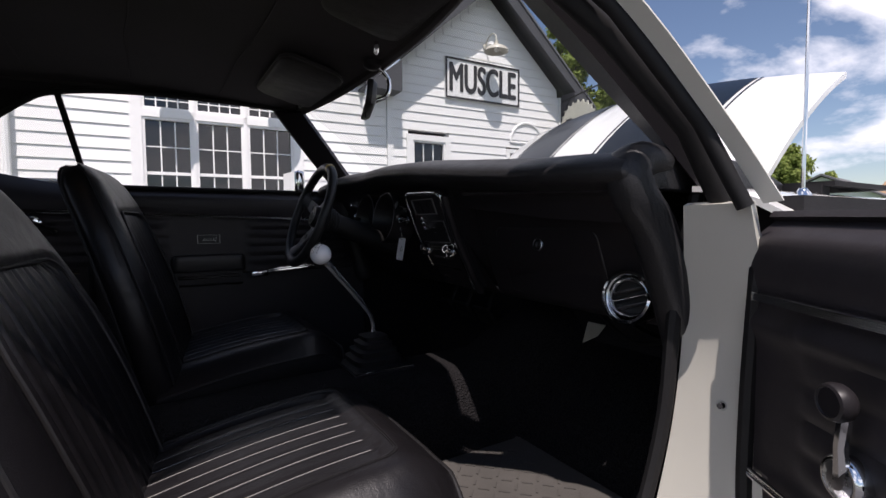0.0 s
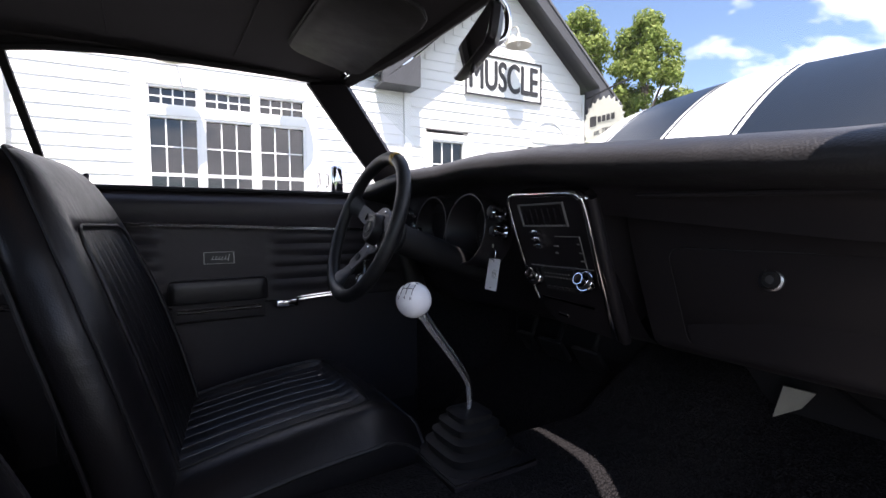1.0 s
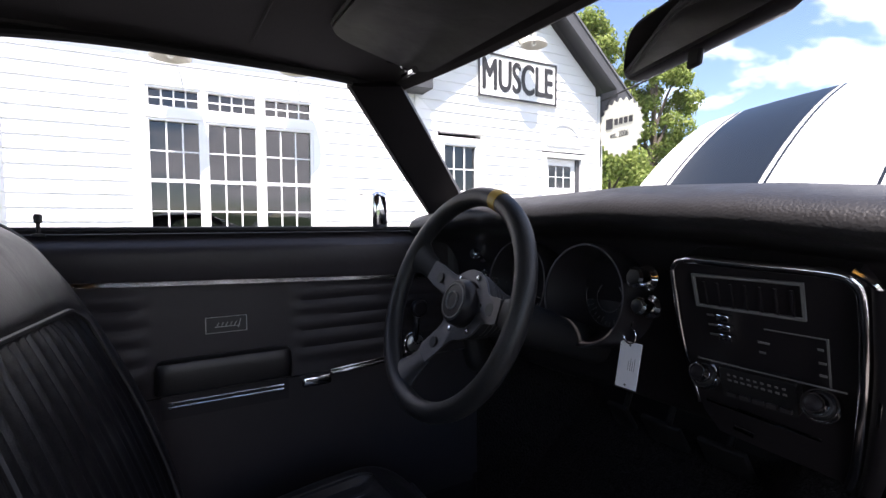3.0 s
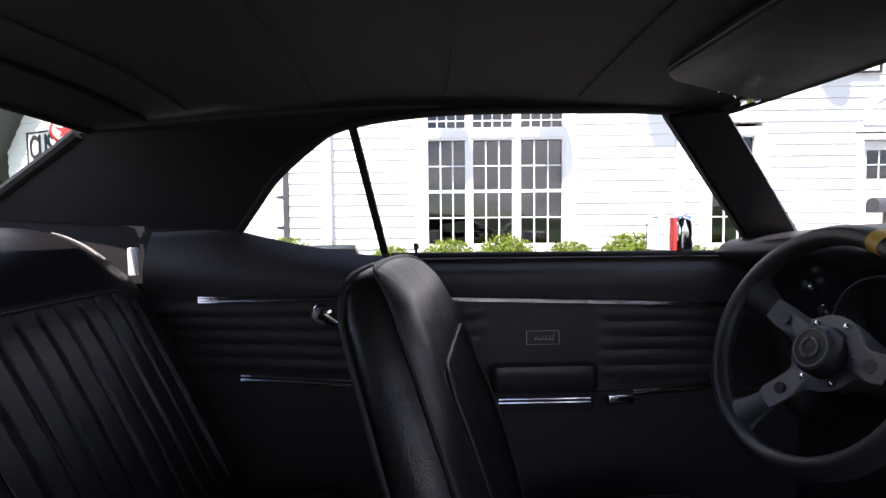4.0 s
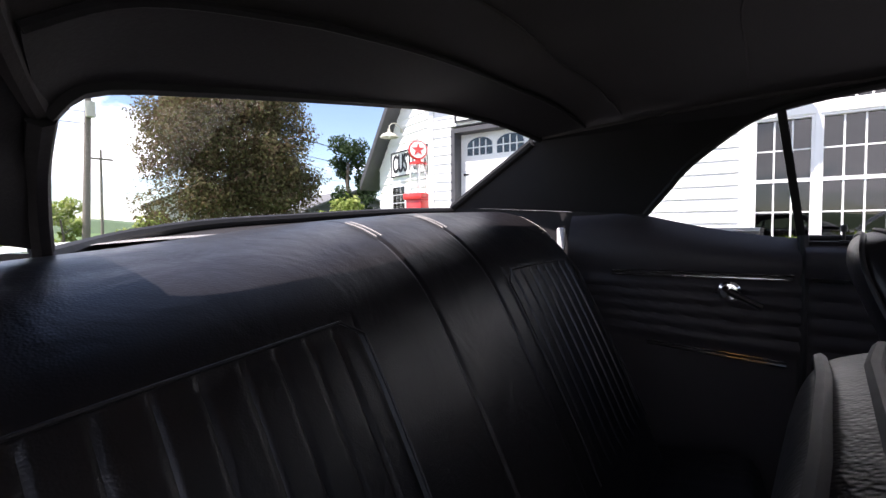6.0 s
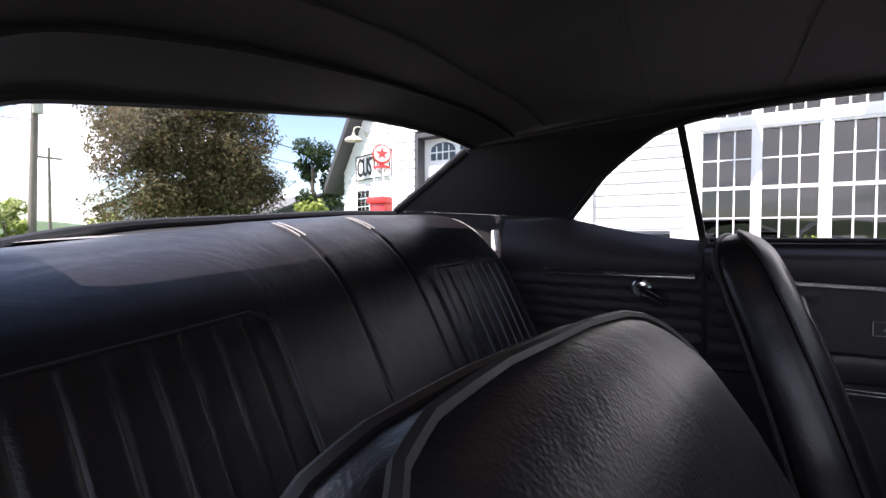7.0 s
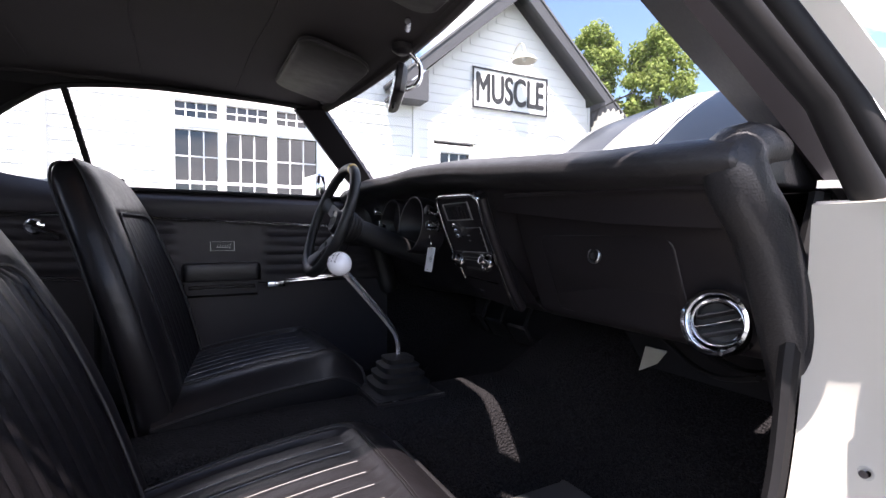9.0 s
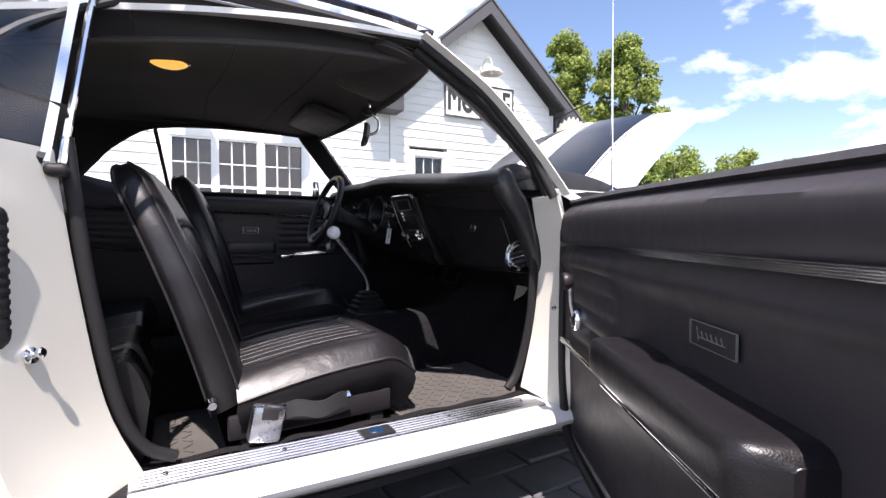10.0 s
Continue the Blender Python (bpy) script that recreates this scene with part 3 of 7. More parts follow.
board_sign("sign_board", WALL @ pose(-5.40, -0.02, 2.93), 2.1, 0.58, "STREET", "white sign board with black capitals above the garage door")


def gooseneck(m, label):
    """A barn lamp: wall plate, bent pipe, wide shade and bulb; m: its place on the wall, y into the wall."""
    g = thing("gooseneck_lamp", label, "wall lamp", m.translation, "barn lamps")
    bm = bmesh.new()
    lathe(bm, [(0.055, 0), (0.055, 0.02), (0.03, 0.03)], m @ pose(0, 0, 0, 90), 16)
    part("wall_plate", bm, M_LAMP, g)
    bm = bmesh.new()
    tube(bm, [m @ p for p in along([Vector((0, 0, 0)), Vector((0, -0.10, 0.12)), Vector((0, -0.24, 0.17)), Vector((0, -0.36, 0.10)), Vector((0, -0.38, -0.03))], 14)], 0.013, 8)
    part("arm", bm, M_LAMP, g)
    bm = bmesh.new()
    lathe(bm, [(0.035, 0.02), (0.04, -0.05), (0.10, -0.08), (0.19, -0.12), (0.225, -0.17), (0.228, -0.19), (0.215, -0.185), (0.18, -0.13), (0.09, -0.095), (0.03, -0.07)], m @ pose(0, -0.38, -0.02), 28)
    part("shade", bm, M_LAMP, g, "wide enamelled shade")
    bm = bmesh.new()
    lathe(bm, [(0.0, -0.20), (0.03, -0.185), (0.04, -0.155), (0.025, -0.11), (0.02, -0.08)], m @ pose(0, -0.38, -0.02), 12)
    part("bulb", bm, M_SIGN, g)
    return g


for s, z in ((-0.57, 3.22), (0.88, 3.27), (4.88, 4.30)):
    gooseneck(WALL @ pose(s, -0.02, z), "pale enamelled gooseneck barn lamp on the white wall")

# round toothed sign that hangs from an iron arm at the corner
hs = thing("hanging_sign", "cream round hanging sign with a toothed edge and dark lettering", "sign", (6.85, 5.80, 2.3))
bm = bmesh.new()
poly = []
for k in range(72):
    a = 2 * math.pi * k / 72
    r = 0.50 if k % 3 else 0.56
    poly.append((6.85, 5.80 + r * 0.95 * math.cos(a), 2.86 + r * math.sin(a)))
prism(bm, poly, (0.03, 0, 0))
part("disc", bm, M_CREAM, hs, smooth=0)
FACE = Matrix(((0, 0, -1, 6.846), (-1, 0, 0, 0), (0, 1, 0, 0), (0, 0, 0, 1)))
bm = bmesh.new()
for y0, y1, z0, z1 in ((6.12, 5.96, 2.86, 3.06), (5.92, 5.84, 2.92, 3.04), (5.81, 5.73, 2.92, 3.04), (5.70, 5.62, 2.92, 3.04), (5.59, 5.51, 2.92, 3.04)):
    box(bm, (6.838, y1, z0), (6.846, y0, z1))
part("name_bars", bm, M_BLACK, hs, "dark lettering as plain bars", smooth=0)
letters("est. 2006", Matrix.Translation((0, 6.02, 2.68)) @ FACE, 0.17, M_BLACK, hs, "lettering", 0.003, 0.0, 0.42)
bm = bmesh.new()
tube(bm, [(6.86, 6.28, 2.15), (6.86, 6.28, 3.60)], 0.022, 8)
tube(bm, [(6.86, 6.28, 3.46), (6.86, 5.20, 3.60)], 0.018, 8)
tube(bm, [(6.86, 6.28, 3.10), (6.86, 6.05, 3.46)], 0.012, 6)
for y in (5.55, 6.02):
    tube(bm, [(6.86, y, 3.30), (6.86, y, 3.55)], 0.006, 6)
part("iron_arm", bm, M_IRON, hs, "black iron wall arm")

mb = thing("mailbox", "dark grey metal mailbox on a post before the door", "mailbox", (5.0, 5.3, 0))
bm = bmesh.new()
prof = [(-0.09, 0), (0.09, 0), (0.09, 0.10)] + [(0.09 * math.cos(a), 0.10 + 0.09 * math.sin(a)) for a in (math.pi * k / 8 for k in range(1, 8))] + [(-0.09, 0.10)]
prism(bm, [(4.68, 5.35 + p[0], 1.19 + p[1]) for p in prof], (0.50, 0.06, 0))
part("box", bm, M_FASCIA, mb, smooth=30)
bm = bmesh.new()
box(bm, (4.86, 5.31, 0), (4.95, 5.40, 1.19), 0.006)
part("post", bm, M_POLE, mb)


# ---- foliage ----
def leaves(name, seed, blobs, count, size, material, fuzz=1.0):
    """Many small bent leaves, spread over and just inside uneven blobs (centre, radii)."""
    rnd = random.Random(seed)
    vs, fs = [], []
    tot = sum(b[1][0] * b[1][2] for b in blobs)
    for c, r in blobs:
        for _ in range(int(count * r[0] * r[2] / tot)):
            d = Vector((rnd.gauss(0, 1), rnd.gauss(0, 1), rnd.gauss(0, 1))).normalized()
            k = 1.0 - 0.5 * rnd.random() ** 1.6 + fuzz * (0.26 * noise.noise(Vector(c) * 0.7 + d * 2.3) + 0.10 * rnd.gauss(0, 1))
            p = Vector(c) + Vector((d.x * r[0], d.y * r[1], d.z * r[2])) * k
            n = (d + Vector((rnd.gauss(0, 0.6), rnd.gauss(0, 0.6), rnd.gauss(0.3, 0.6)))).normalized()
            u = n.orthogonal().normalized()
            u.rotate(Matrix.Rotation(rnd.random() * 6.28, 3, n))
            v = n.cross(u)
            s = size * (0.6 + 0.8 * rnd.random())
            i = len(vs)
            vs += [tuple(p - u * s), tuple(p + v * s * 0.5 - n * s * 0.15), tuple(p + u * s), tuple(p - v * s * 0.5 - n * s * 0.15)]
            fs += [(i, i + 1, i + 2), (i, i + 2, i + 3)]
    me = bpy.data.meshes.new(name)
    me.from_pydata(vs, [], fs)
    me.materials.append(material)
    return me


def tree(name, at, height, spread, base, seed, count, size, leaf, label, trunk_r=0.25, squash=1.0, blobs=26, lump=1.0):
    """A tapered trunk with limbs that carry an uneven crown of small leaves."""
    rnd = random.Random(seed)
    tr = thing(name, label, "tree", at)
    bm = bmesh.new()
    at = Vector(at)
    top = at + Vector((rnd.uniform(-0.3, 0.3), rnd.uniform(-0.3, 0.3), height * 0.8))
    tube(bm, [at - Vector((0, 0, 0.2)), at + (top - at) * 0.35 + Vector((0.12, 0.05, 0)), at + (top - at) * 0.7, top], [trunk_r * 1.25, trunk_r * 0.8, trunk_r * 0.45, trunk_r * 0.12], 9)
    part("trunk", bm, M_BARK, tr)
    bl = []
    for k in range(blobs):
        a = rnd.random() * 6.283
        h = base + (height - base) * (0.08 + 0.84 * (k + rnd.random()) / blobs)
        f = (h - base) / (height - base)
        w = spread * (math.sin(math.pi * min(1, 0.14 + f * 0.86)) ** 0.62) * (0.35 + 0.5 * rnd.random())
        c = at + Vector((math.cos(a) * w, math.sin(a) * w * squash, h))
        r = spread * (0.26 + 0.20 * rnd.random()) * lump
        bl.append((c, (r, r, r * 0.85)))
        if k % max(3, blobs // 14) == 0:
            bm = bmesh.new()
            st = at + (top - at) * min(0.9, max(0.25, (h - at.z) / height * 0.8))
            tube(bm, [st, st.lerp(c, 0.5) + Vector((0, 0, 0.1 * spread)), c], [trunk_r * 0.4, trunk_r * 0.22, trunk_r * 0.06], 6)
            part("limb", bm, M_BARK, tr)
    cr = new("crown", leaves("crown", seed + 7, bl, count, size, leaf))
    cr.parent = tr
    cr.matrix_parent_inverse = tr.matrix_basis.inverted()
    return tr


tree("maple_tree", (-18.6, 11.2, 0), 8.4, 3.75, 1.2, 11, 95000, 0.068, M_MAPLE, "broad dark maple with reddish-green leaves", 0.32, 1.0, 120, 0.66)
tree("oak_tree", (16.0, 15.0, 0), 11.0, 2.0, 1.2, 21, 24000, 0.10, M_LEAF, "tall green oak behind the gable", 0.22, 1.0, 110, 0.62)
tree("oak_tree", (17.8, 12.9, 0), 10.5, 2.0, 1.0, 31, 24000, 0.10, M_LEAF, "tall green oak beside the white building", 0.22, 1.0, 110, 0.62)
tree("oak_tree", (15.2, 13.9, 0), 6.5, 2.0, 0.8, 33, 8000, 0.10, M_LEAF, "lower green tree behind the hanging sign", 0.2, 1.0, 18)
tree("oak_tree", (13.6, 11.6, 0), 4.0, 1.9, 0.2, 35, 7000, 0.09, M_LEAF, "leafy young tree at the building corner", 0.15, 1.0, 14)
tree("spruce_tree", (-20.3, 19.9, 0), 6.6, 1.5, 0.8, 41, 6000, 0.10, M_PINE, "slim dark spruce behind the side building", 0.2, 1.0, 18)
for i, (x, y, h, sp) in enumerate(((49.5, 31, 11.0, 4.2), (52.5, 25.5, 10.3, 3.4), (54.5, 21.5, 9.0, 3.0), (47.5, 7.0, 9.5, 3.6), (45.8, 17.8, 6.8, 1.6), (46.6, 15.2, 5.0, 1.2), (58, 34, 12, 5.0), (60, 2, 11, 5.0))):
    tree("distant_tree", (x, y, 0), h, sp, 0.8, 50 + i, 5000, 0.22, M_LEAF, "green tree on the far side of the road", 0.25, 1.0, 40, 0.7)
tree("shrub_tree", (-12.3, 10.9, 0), 2.2, 0.9, 0.2, 61, 1800, 0.09, M_LEAF, "round green shrub near the side building", 0.06, 1.0, 10)
for i, (x, y, h) in enumerate(((-31, 9.6, 2.6), (-33, 7.2, 2.3), (-30, 13.5, 1.9), (-29, 16.0, 2.1), (-34, 5, 2.4))):
    tree("roadside_shrub", (x, y, 0), h, 1.5, 0.0, 70 + i, 900, 0.16, M_LEAF, "low green shrub along the road", 0.08, 1.0, 8)

# clipped shrubs in front of the wall
bush_mesh = [leaves("leaf_mass", 90 + k, [((0, 0, 0.38), (0.38, 0.36, 0.38)), ((0.06, 0.02, 0.46), (0.30, 0.29, 0.30)), ((-0.07, -0.03, 0.45), (0.29, 0.29, 0.29))], 6500, 0.021, M_BUSH, 0.3) for k in range(3)]
for i, (x, y, k) in enumerate(((-2.72, 5.82, 1.05), (-2.02, 5.80, 0.95), (-1.33, 5.77, 0.92), (-0.58, 5.73, 1.0), (0.16, 5.70, 1.06), (0.98, 5.66, 0.97), (1.79, 5.63, 1.08), (2.45, 5.6, 0.95), (3.11, 5.57, 0.93), (3.9, 5.5, 1.0), (-3.5, 5.9, 1.0))):
    b = thing("shrub", "round yellow-green clipped shrub in front of the white wall", "shrub", (x, y, 0), "shrubs along the wall")
    bm = bmesh.new()
    for j in range(5):
        a = j * 1.26 + i
        tube(bm, [(x, y, -0.05), (x + 0.1 * math.cos(a), y + 0.1 * math.sin(a), 0.25), (x + 0.22 * math.cos(a), y + 0.22 * math.sin(a), 0.55)], [0.012, 0.009, 0.004], 5)
    part("stem", bm, M_BARK, b)
    lf = new("leaf_mass", bush_mesh[i % 3])
    lf.parent = b
    lf.matrix_basis = pose(0, 0, 0, 0, 0, 47 * i) @ Matrix.Scale(k * 1.18, 4)
bm = bmesh.new()
box(bm, (-6.5, 5.35, -0.1), (7.4, 6.55, 0.03), 0.02)
solo("planting_bed", bm, M_BARK, "bark mulch planting bed along the wall", "planting bed", kind="structure")


# ---- behind the car: side building, pump, pole, road ----
SIDE = pose(-8.95, 9.52, -0.04, 0, 0, -23.0)


def sbox(bm, lo, hi):
    box(bm, lo, hi, 0, 2, SIDE)


sb = thing("side_building", "white clapboard side building with a steep gable", "building", SIDE.translation)
bm = bmesh.new()
k = 0
GS, GZ = 2.1, 6.0
while 0.1 + k * 0.2 < 5.8:
    z = 0.1 + k * 0.2
    a, b = -0.75, 4.2
    if z > 2.9:
        half = (GZ - z) / 1.15
        a, b = max(a, GS - half), min(b, GS + half)
    if b - a > 0.15:
        prism(bm, [SIDE @ Vector(p) for p in ((a, -0.025, z), (a, 0.2, z), (a, 0.2, z + 0.2), (a, -0.005, z + 0.2))], SIDE.to_3x3() @ Vector((b - a, 0, 0)))
    k += 1
sbox(bm, (-0.75, 0.2, 0), (-0.55, 6, 2.9))
part("wall", bm, M_CLAP, sb, smooth=0)
bm = bmesh.new()
for sg in (-1, 1):
    e = GS + sg * 3.35
    prism(bm, [SIDE @ Vector(p) for p in ((GS, -0.4, GZ + 0.05), (e, -0.4, GZ + 0.05 - 1.15 * 3.35), (e, -0.4, GZ + 0.27 - 1.15 * 3.35), (GS, -0.4, GZ + 0.30))], SIDE.to_3x3() @ Vector((0, 6.4, 0)))
part("roof", bm, M_FASCIA, sb, "dark grey roof with deep edge", smooth=0)
wn = part("window", (lambda b: (box(b, (0.02, -0.04, 1.30), (0.72, 0.0, 2.22), 0, 2, SIDE), b)[1])(bmesh.new()), M_TRIM, sb, "white framed window", smooth=0)
for c in range(3):
    for r in range(4):
        bm = bmesh.new()
        sbox(bm, (0.06 + c * 0.212, -0.046, 1.34 + r * 0.215), (0.252 + c * 0.212, -0.041, 1.535 + r * 0.215))
        part("pane", bm, M_WINGLASS, wn, smooth=0)
board_sign("sign_board", SIDE @ pose(0, -0.02, 2.44), 1.80, 0.66, "CUSTOM", "white sign board with black capitals on the side building")
gooseneck(SIDE @ pose(0.55, -0.03, 3.62), "pale enamelled gooseneck barn lamp on the side building")

gp = thing("gas_pump", "antique red gas pump with a glass cylinder and round globe", "gas pump", (-6.58, 7.32, 0))
C = Vector((-6.58, 7.32, -0.09))
bm = bmesh.new()
box(bm, C + Vector((-0.19, -0.19, 0.0)), C + Vector((0.19, 0.19, 1.72)), 0.03)
box(bm, C + Vector((-0.23, -0.23, 1.70)), C + Vector((0.23, 0.23, 1.84)), 0.03)
part("cabinet", bm, M_RED, gp, "red enamelled cabinet")
bm = bmesh.new()
lathe(bm, [(0.15, 1.84), (0.15, 2.42), (0.144, 2.42), (0.144, 1.84)], Matrix.Translation(C), 24, False)
part("glass_cylinder", bm, M_QGLASS, gp, "clear measuring cylinder")
bm = bmesh.new()
lathe(bm, [(0.02, 1.84), (0.02, 2.42)], Matrix.Translation(C), 8)
for a in range(4):
    x, y = 0.165 * math.cos(a * 1.571 + 0.78), 0.165 * math.sin(a * 1.571 + 0.78)
    tube(bm, [C + Vector((x, y, 1.84)), C + Vector((x, y, 2.42))], 0.012, 6)
for z in (2.0, 2.13, 2.27):
    lathe(bm, [(0.152, z), (0.152, z + 0.012)], Matrix.Translation(C), 24, False)
part("gauge_rods", bm, M_SIGN, gp)
bm = bmesh.new()
lathe(bm, [(0.18, 2.42), (0.18, 2.47), (0.06, 2.50), (0.06, 2.54)], Matrix.Translation(C), 24)
part("cap", bm, M_RED, gp)
globe_m = Matrix.Translation(C + Vector((0, 0, 2.72))) @ pose(0, 0, 0, 90, 0, 38)
bm = bmesh.new()
lathe(bm, [(0.12, -0.075), (0.19, -0.06), (0.205, 0.0), (0.19, 0.06), (0.12, 0.075)], globe_m, 32)
globe = part("globe", bm, M_RED, gp, "red round globe")
bm = bmesh.new()
lathe(bm, [(0.165, 0.072), (0.165, 0.080)], globe_m, 28)
part("globe_face", bm, M_SIGN, globe, "white face")
bm = bmesh.new()
prism(bm, [globe_m @ Vector(((0.135 if k % 2 == 0 else 0.055) * math.sin(math.pi * k / 5), (0.135 if k % 2 == 0 else 0.055) * math.cos(math.pi * k / 5), 0.0805)) for k in range(10)], globe_m.to_3x3() @ Vector((0, 0, 0.006)))
part("star", bm, M_RED, globe, "plain red star shape", smooth=0)
bm = bmesh.new()
box(bm, C + Vector((-0.09, -0.205, 1.28)), C + Vector((0.03, -0.19, 1.42)), 0.004)
box(bm, C + Vector((0.05, -0.205, 1.26)), C + Vector((0.09, -0.19, 1.52)), 0.004)
part("dial_plate", bm, M_SIGN, gp)

up = thing("utility_pole", "weathered wooden utility pole with crossarms and wires", "utility pole", (-29.6, 8.55, 0))
bm = bmesh.new()
tube(bm, [(-29.6, 8.50, -0.3), (-29.6, 8.75, 5.5), (-29.6, 9.0, 11.3)], [0.19, 0.16, 0.12], 10)
part("pole", bm, M_POLE, up)
for z, w in ((10.4, 1.25), (8.9, 1.2)):
    bm = bmesh.new()
    box(bm, (-29.68, 8.95 - w, z - 0.07), (-29.52, 8.95 + w, z + 0.07), 0.01)
    xarm = part("crossarm", bm, M_POLE, up)
    for k in (-1, -0.5, 0.5, 1):
        bm = bmesh.new()
        lathe(bm, [(0.02, 0.07), (0.05, 0.10), (0.05, 0.18), (0.02, 0.22)], pose(-29.6, 8.95 + k * w * 0.93, z), 8)
        part("insulator", bm, M_LAMP, xarm)
bm = bmesh.new()
lathe(bm, [(0.0, 6.9), (0.22, 6.92), (0.22, 7.7), (0.0, 7.75)], pose(-29.35, 8.85, 0), 14)
part("transformer", bm, M_LAMP, up)
for k, (y, z) in enumerate(((7.8, 10.6), (8.4, 10.6), (9.5, 10.6), (10.1, 10.6), (7.85, 9.1), (10.05, 9.1), (8.8, 7.2), (8.8, 6.6))):
    for x2, y2 in ((-24, -34), (-40, 44)):
        bm = bmesh.new()
        a, b = Vector((-29.6, y, z)), Vector((x2, y2, z - 0.3))
        tube(bm, [a.lerp(b, t / 10) - Vector((0, 0, 0.9 * 4 * (t / 10) * (1 - t / 10))) for t in range(11)], 0.018, 5)
        part("wire", bm, M_IRON, up)
up.location.y += 1.6
p2 = thing("utility_pole", "farther thin wooden utility pole", "utility pole", (-56.8, 21.8, 0))
bm = bmesh.new()
tube(bm, [(-56.8, 21.8, -0.3), (-56.8, 21.9, 9.5)], [0.17, 0.12], 8)
part("pole", bm, M_POLE, p2)
bm = bmesh.new()
box(bm, (-56.9, 20.8, 8.4), (-56.7, 23.0, 8.6), 0.01)
part("crossarm", bm, M_POLE, p2)


def small_house(at, rz, w, d, h, roof_h, wall, roofm, label, windows):
    """A low house: walls, gable roof with eaves, framed windows."""
    m = pose(*at, 0, 0, rz)
    hs_ = thing("house", label, "house", at)
    bm = bmesh.new()
    box(bm, (-w / 2, -d / 2, -0.2), (w / 2, d / 2, h), 0, 2, m)
    for sx in (-1, 1):
        prism(bm, [m @ Vector(p) for p in ((sx * w / 2, -d / 2, h), (sx * w / 2, d / 2, h), (sx * w / 2, 0, h + roof_h - 0.1))], m.to_3x3() @ Vector((-sx * 0.1, 0, 0)))
    part("wall", bm, wall, hs_, smooth=0)
    bm = bmesh.new()
    for sy in (-1, 1):
        prism(bm, [m @ Vector(p) for p in ((-w / 2 - 0.3, sy * (d / 2 + 0.35), h - 0.2), (-w / 2 - 0.3, 0, h + roof_h), (-w / 2 - 0.3, 0, h + roof_h + 0.15), (-w / 2 - 0.3, sy * (d / 2 + 0.35), h - 0.05))], m.to_3x3() @ Vector((w + 0.6, 0, 0)))
    part("roof", bm, roofm, hs_, smooth=0)
    for x0, z0, ww, hh, face in windows:
        bm = bmesh.new()
        if face == "y":
            box(bm, (x0, -d / 2 - 0.04, z0), (x0 + ww, -d / 2, z0 + hh), 0, 2, m)
        else:
            box(bm, (-w / 2 - 0.04, x0, z0), (-w / 2, x0 + ww, z0 + hh), 0, 2, m)
        f = part("window", bm, M_TRIM, hs_, smooth=0)
        bm = bmesh.new()
        if face == "y":
            box(bm, (x0 + 0.08, -d / 2 - 0.05, z0 + 0.08), (x0 + ww - 0.08, -d / 2 - 0.041, z0 + hh - 0.08), 0, 2, m)
        else:
            box(bm, (-w / 2 - 0.05, x0 + 0.08, z0 + 0.08), (-w / 2 - 0.041, x0 + ww - 0.08, z0 + hh - 0.08), 0, 2, m)
        part("pane", bm, M_WINGLASS, f, smooth=0)


small_house((49, 15.6, 0), 8, 10, 7, 2.7, 1.7, M_SIDING, M_SHINGLE, "pale low house with a grey roof across the road", ((-3, 0.9, 1.0, 1.2, "x"), (-1.2, 0.9, 1.0, 1.2, "x"), (0.8, 0.9, 1.0, 1.2, "x")))
small_house((52, 8.2, 0), 90, 9, 8, 2.6, 1.8, M_SIDING, M_BROWN, "low house with a brown shingle roof", ((-3, 0.9, 1.2, 1.2, "y"), (1, 0.9, 1.2, 1.2, "y")))
small_house((-33, 18.5, 0), -30, 8, 6, 2.6, 1.3, M_SIDING, M_SHINGLE, "white garage behind the maple", ((-2.6, 0.2, 2.2, 2.0, "y"), (0.4, 0.2, 2.2, 2.0, "y")))
small_house((-27.5, 25.5, 0), -20, 8, 7, 2.4, 1.3, M_FASCIA, M_SHINGLE, "grey low house beyond the shrub", ((-2.6, 0.9, 1.2, 1.0, "y"), (1.0, 0.9, 1.2, 1.0, "y")))

# wooded hills all round the horizon
bm = bmesh.new()
ring = []
for k in range(181):
    a = 2 * math.pi * k / 180
    r = 330
    h = 12 + 9 * noise.noise(Vector((math.cos(a) * 2.2, math.sin(a) * 2.2, 0.3))) + 2.2 * noise.noise(Vector((math.cos(a) * 30, math.sin(a) * 30, 1.0)))
    ring.append([Vector((r * math.cos(a), r * math.sin(a), -1)), Vector((r * 1.04 * math.cos(a), r * 1.04 * math.sin(a), h * 0.7)), Vector((r * 1.12 * math.cos(a), r * 1.12 * math.sin(a), h)), Vector((r * 1.3 * math.cos(a), r * 1.3 * math.sin(a), -1))])
loft(bm, ring, False, False)
solo("backdrop", bm, M_HILL, "distant wooded hills along the horizon", "hills", kind="structure")

# ---- the car: body shell ----
car = thing("car", "cream white two-door coupe with black stripes, raised hood and open door", "car", (-0.6, 0, 0))


TOPE = [(-1.50, 0.64, 1.251), (-1.52, 0.43, 1.259), (-1.547, 0.19, 1.246), (-1.522, 0.0, 1.210), (-1.508, -0.155, 1.180), (-1.502, -0.300, 1.152), (-1.500, -0.395, 1.130), (-1.505, -0.425, 1.100)]


def flip(p, s):
    return Vector((p[0], p[1] * s, p[2]))


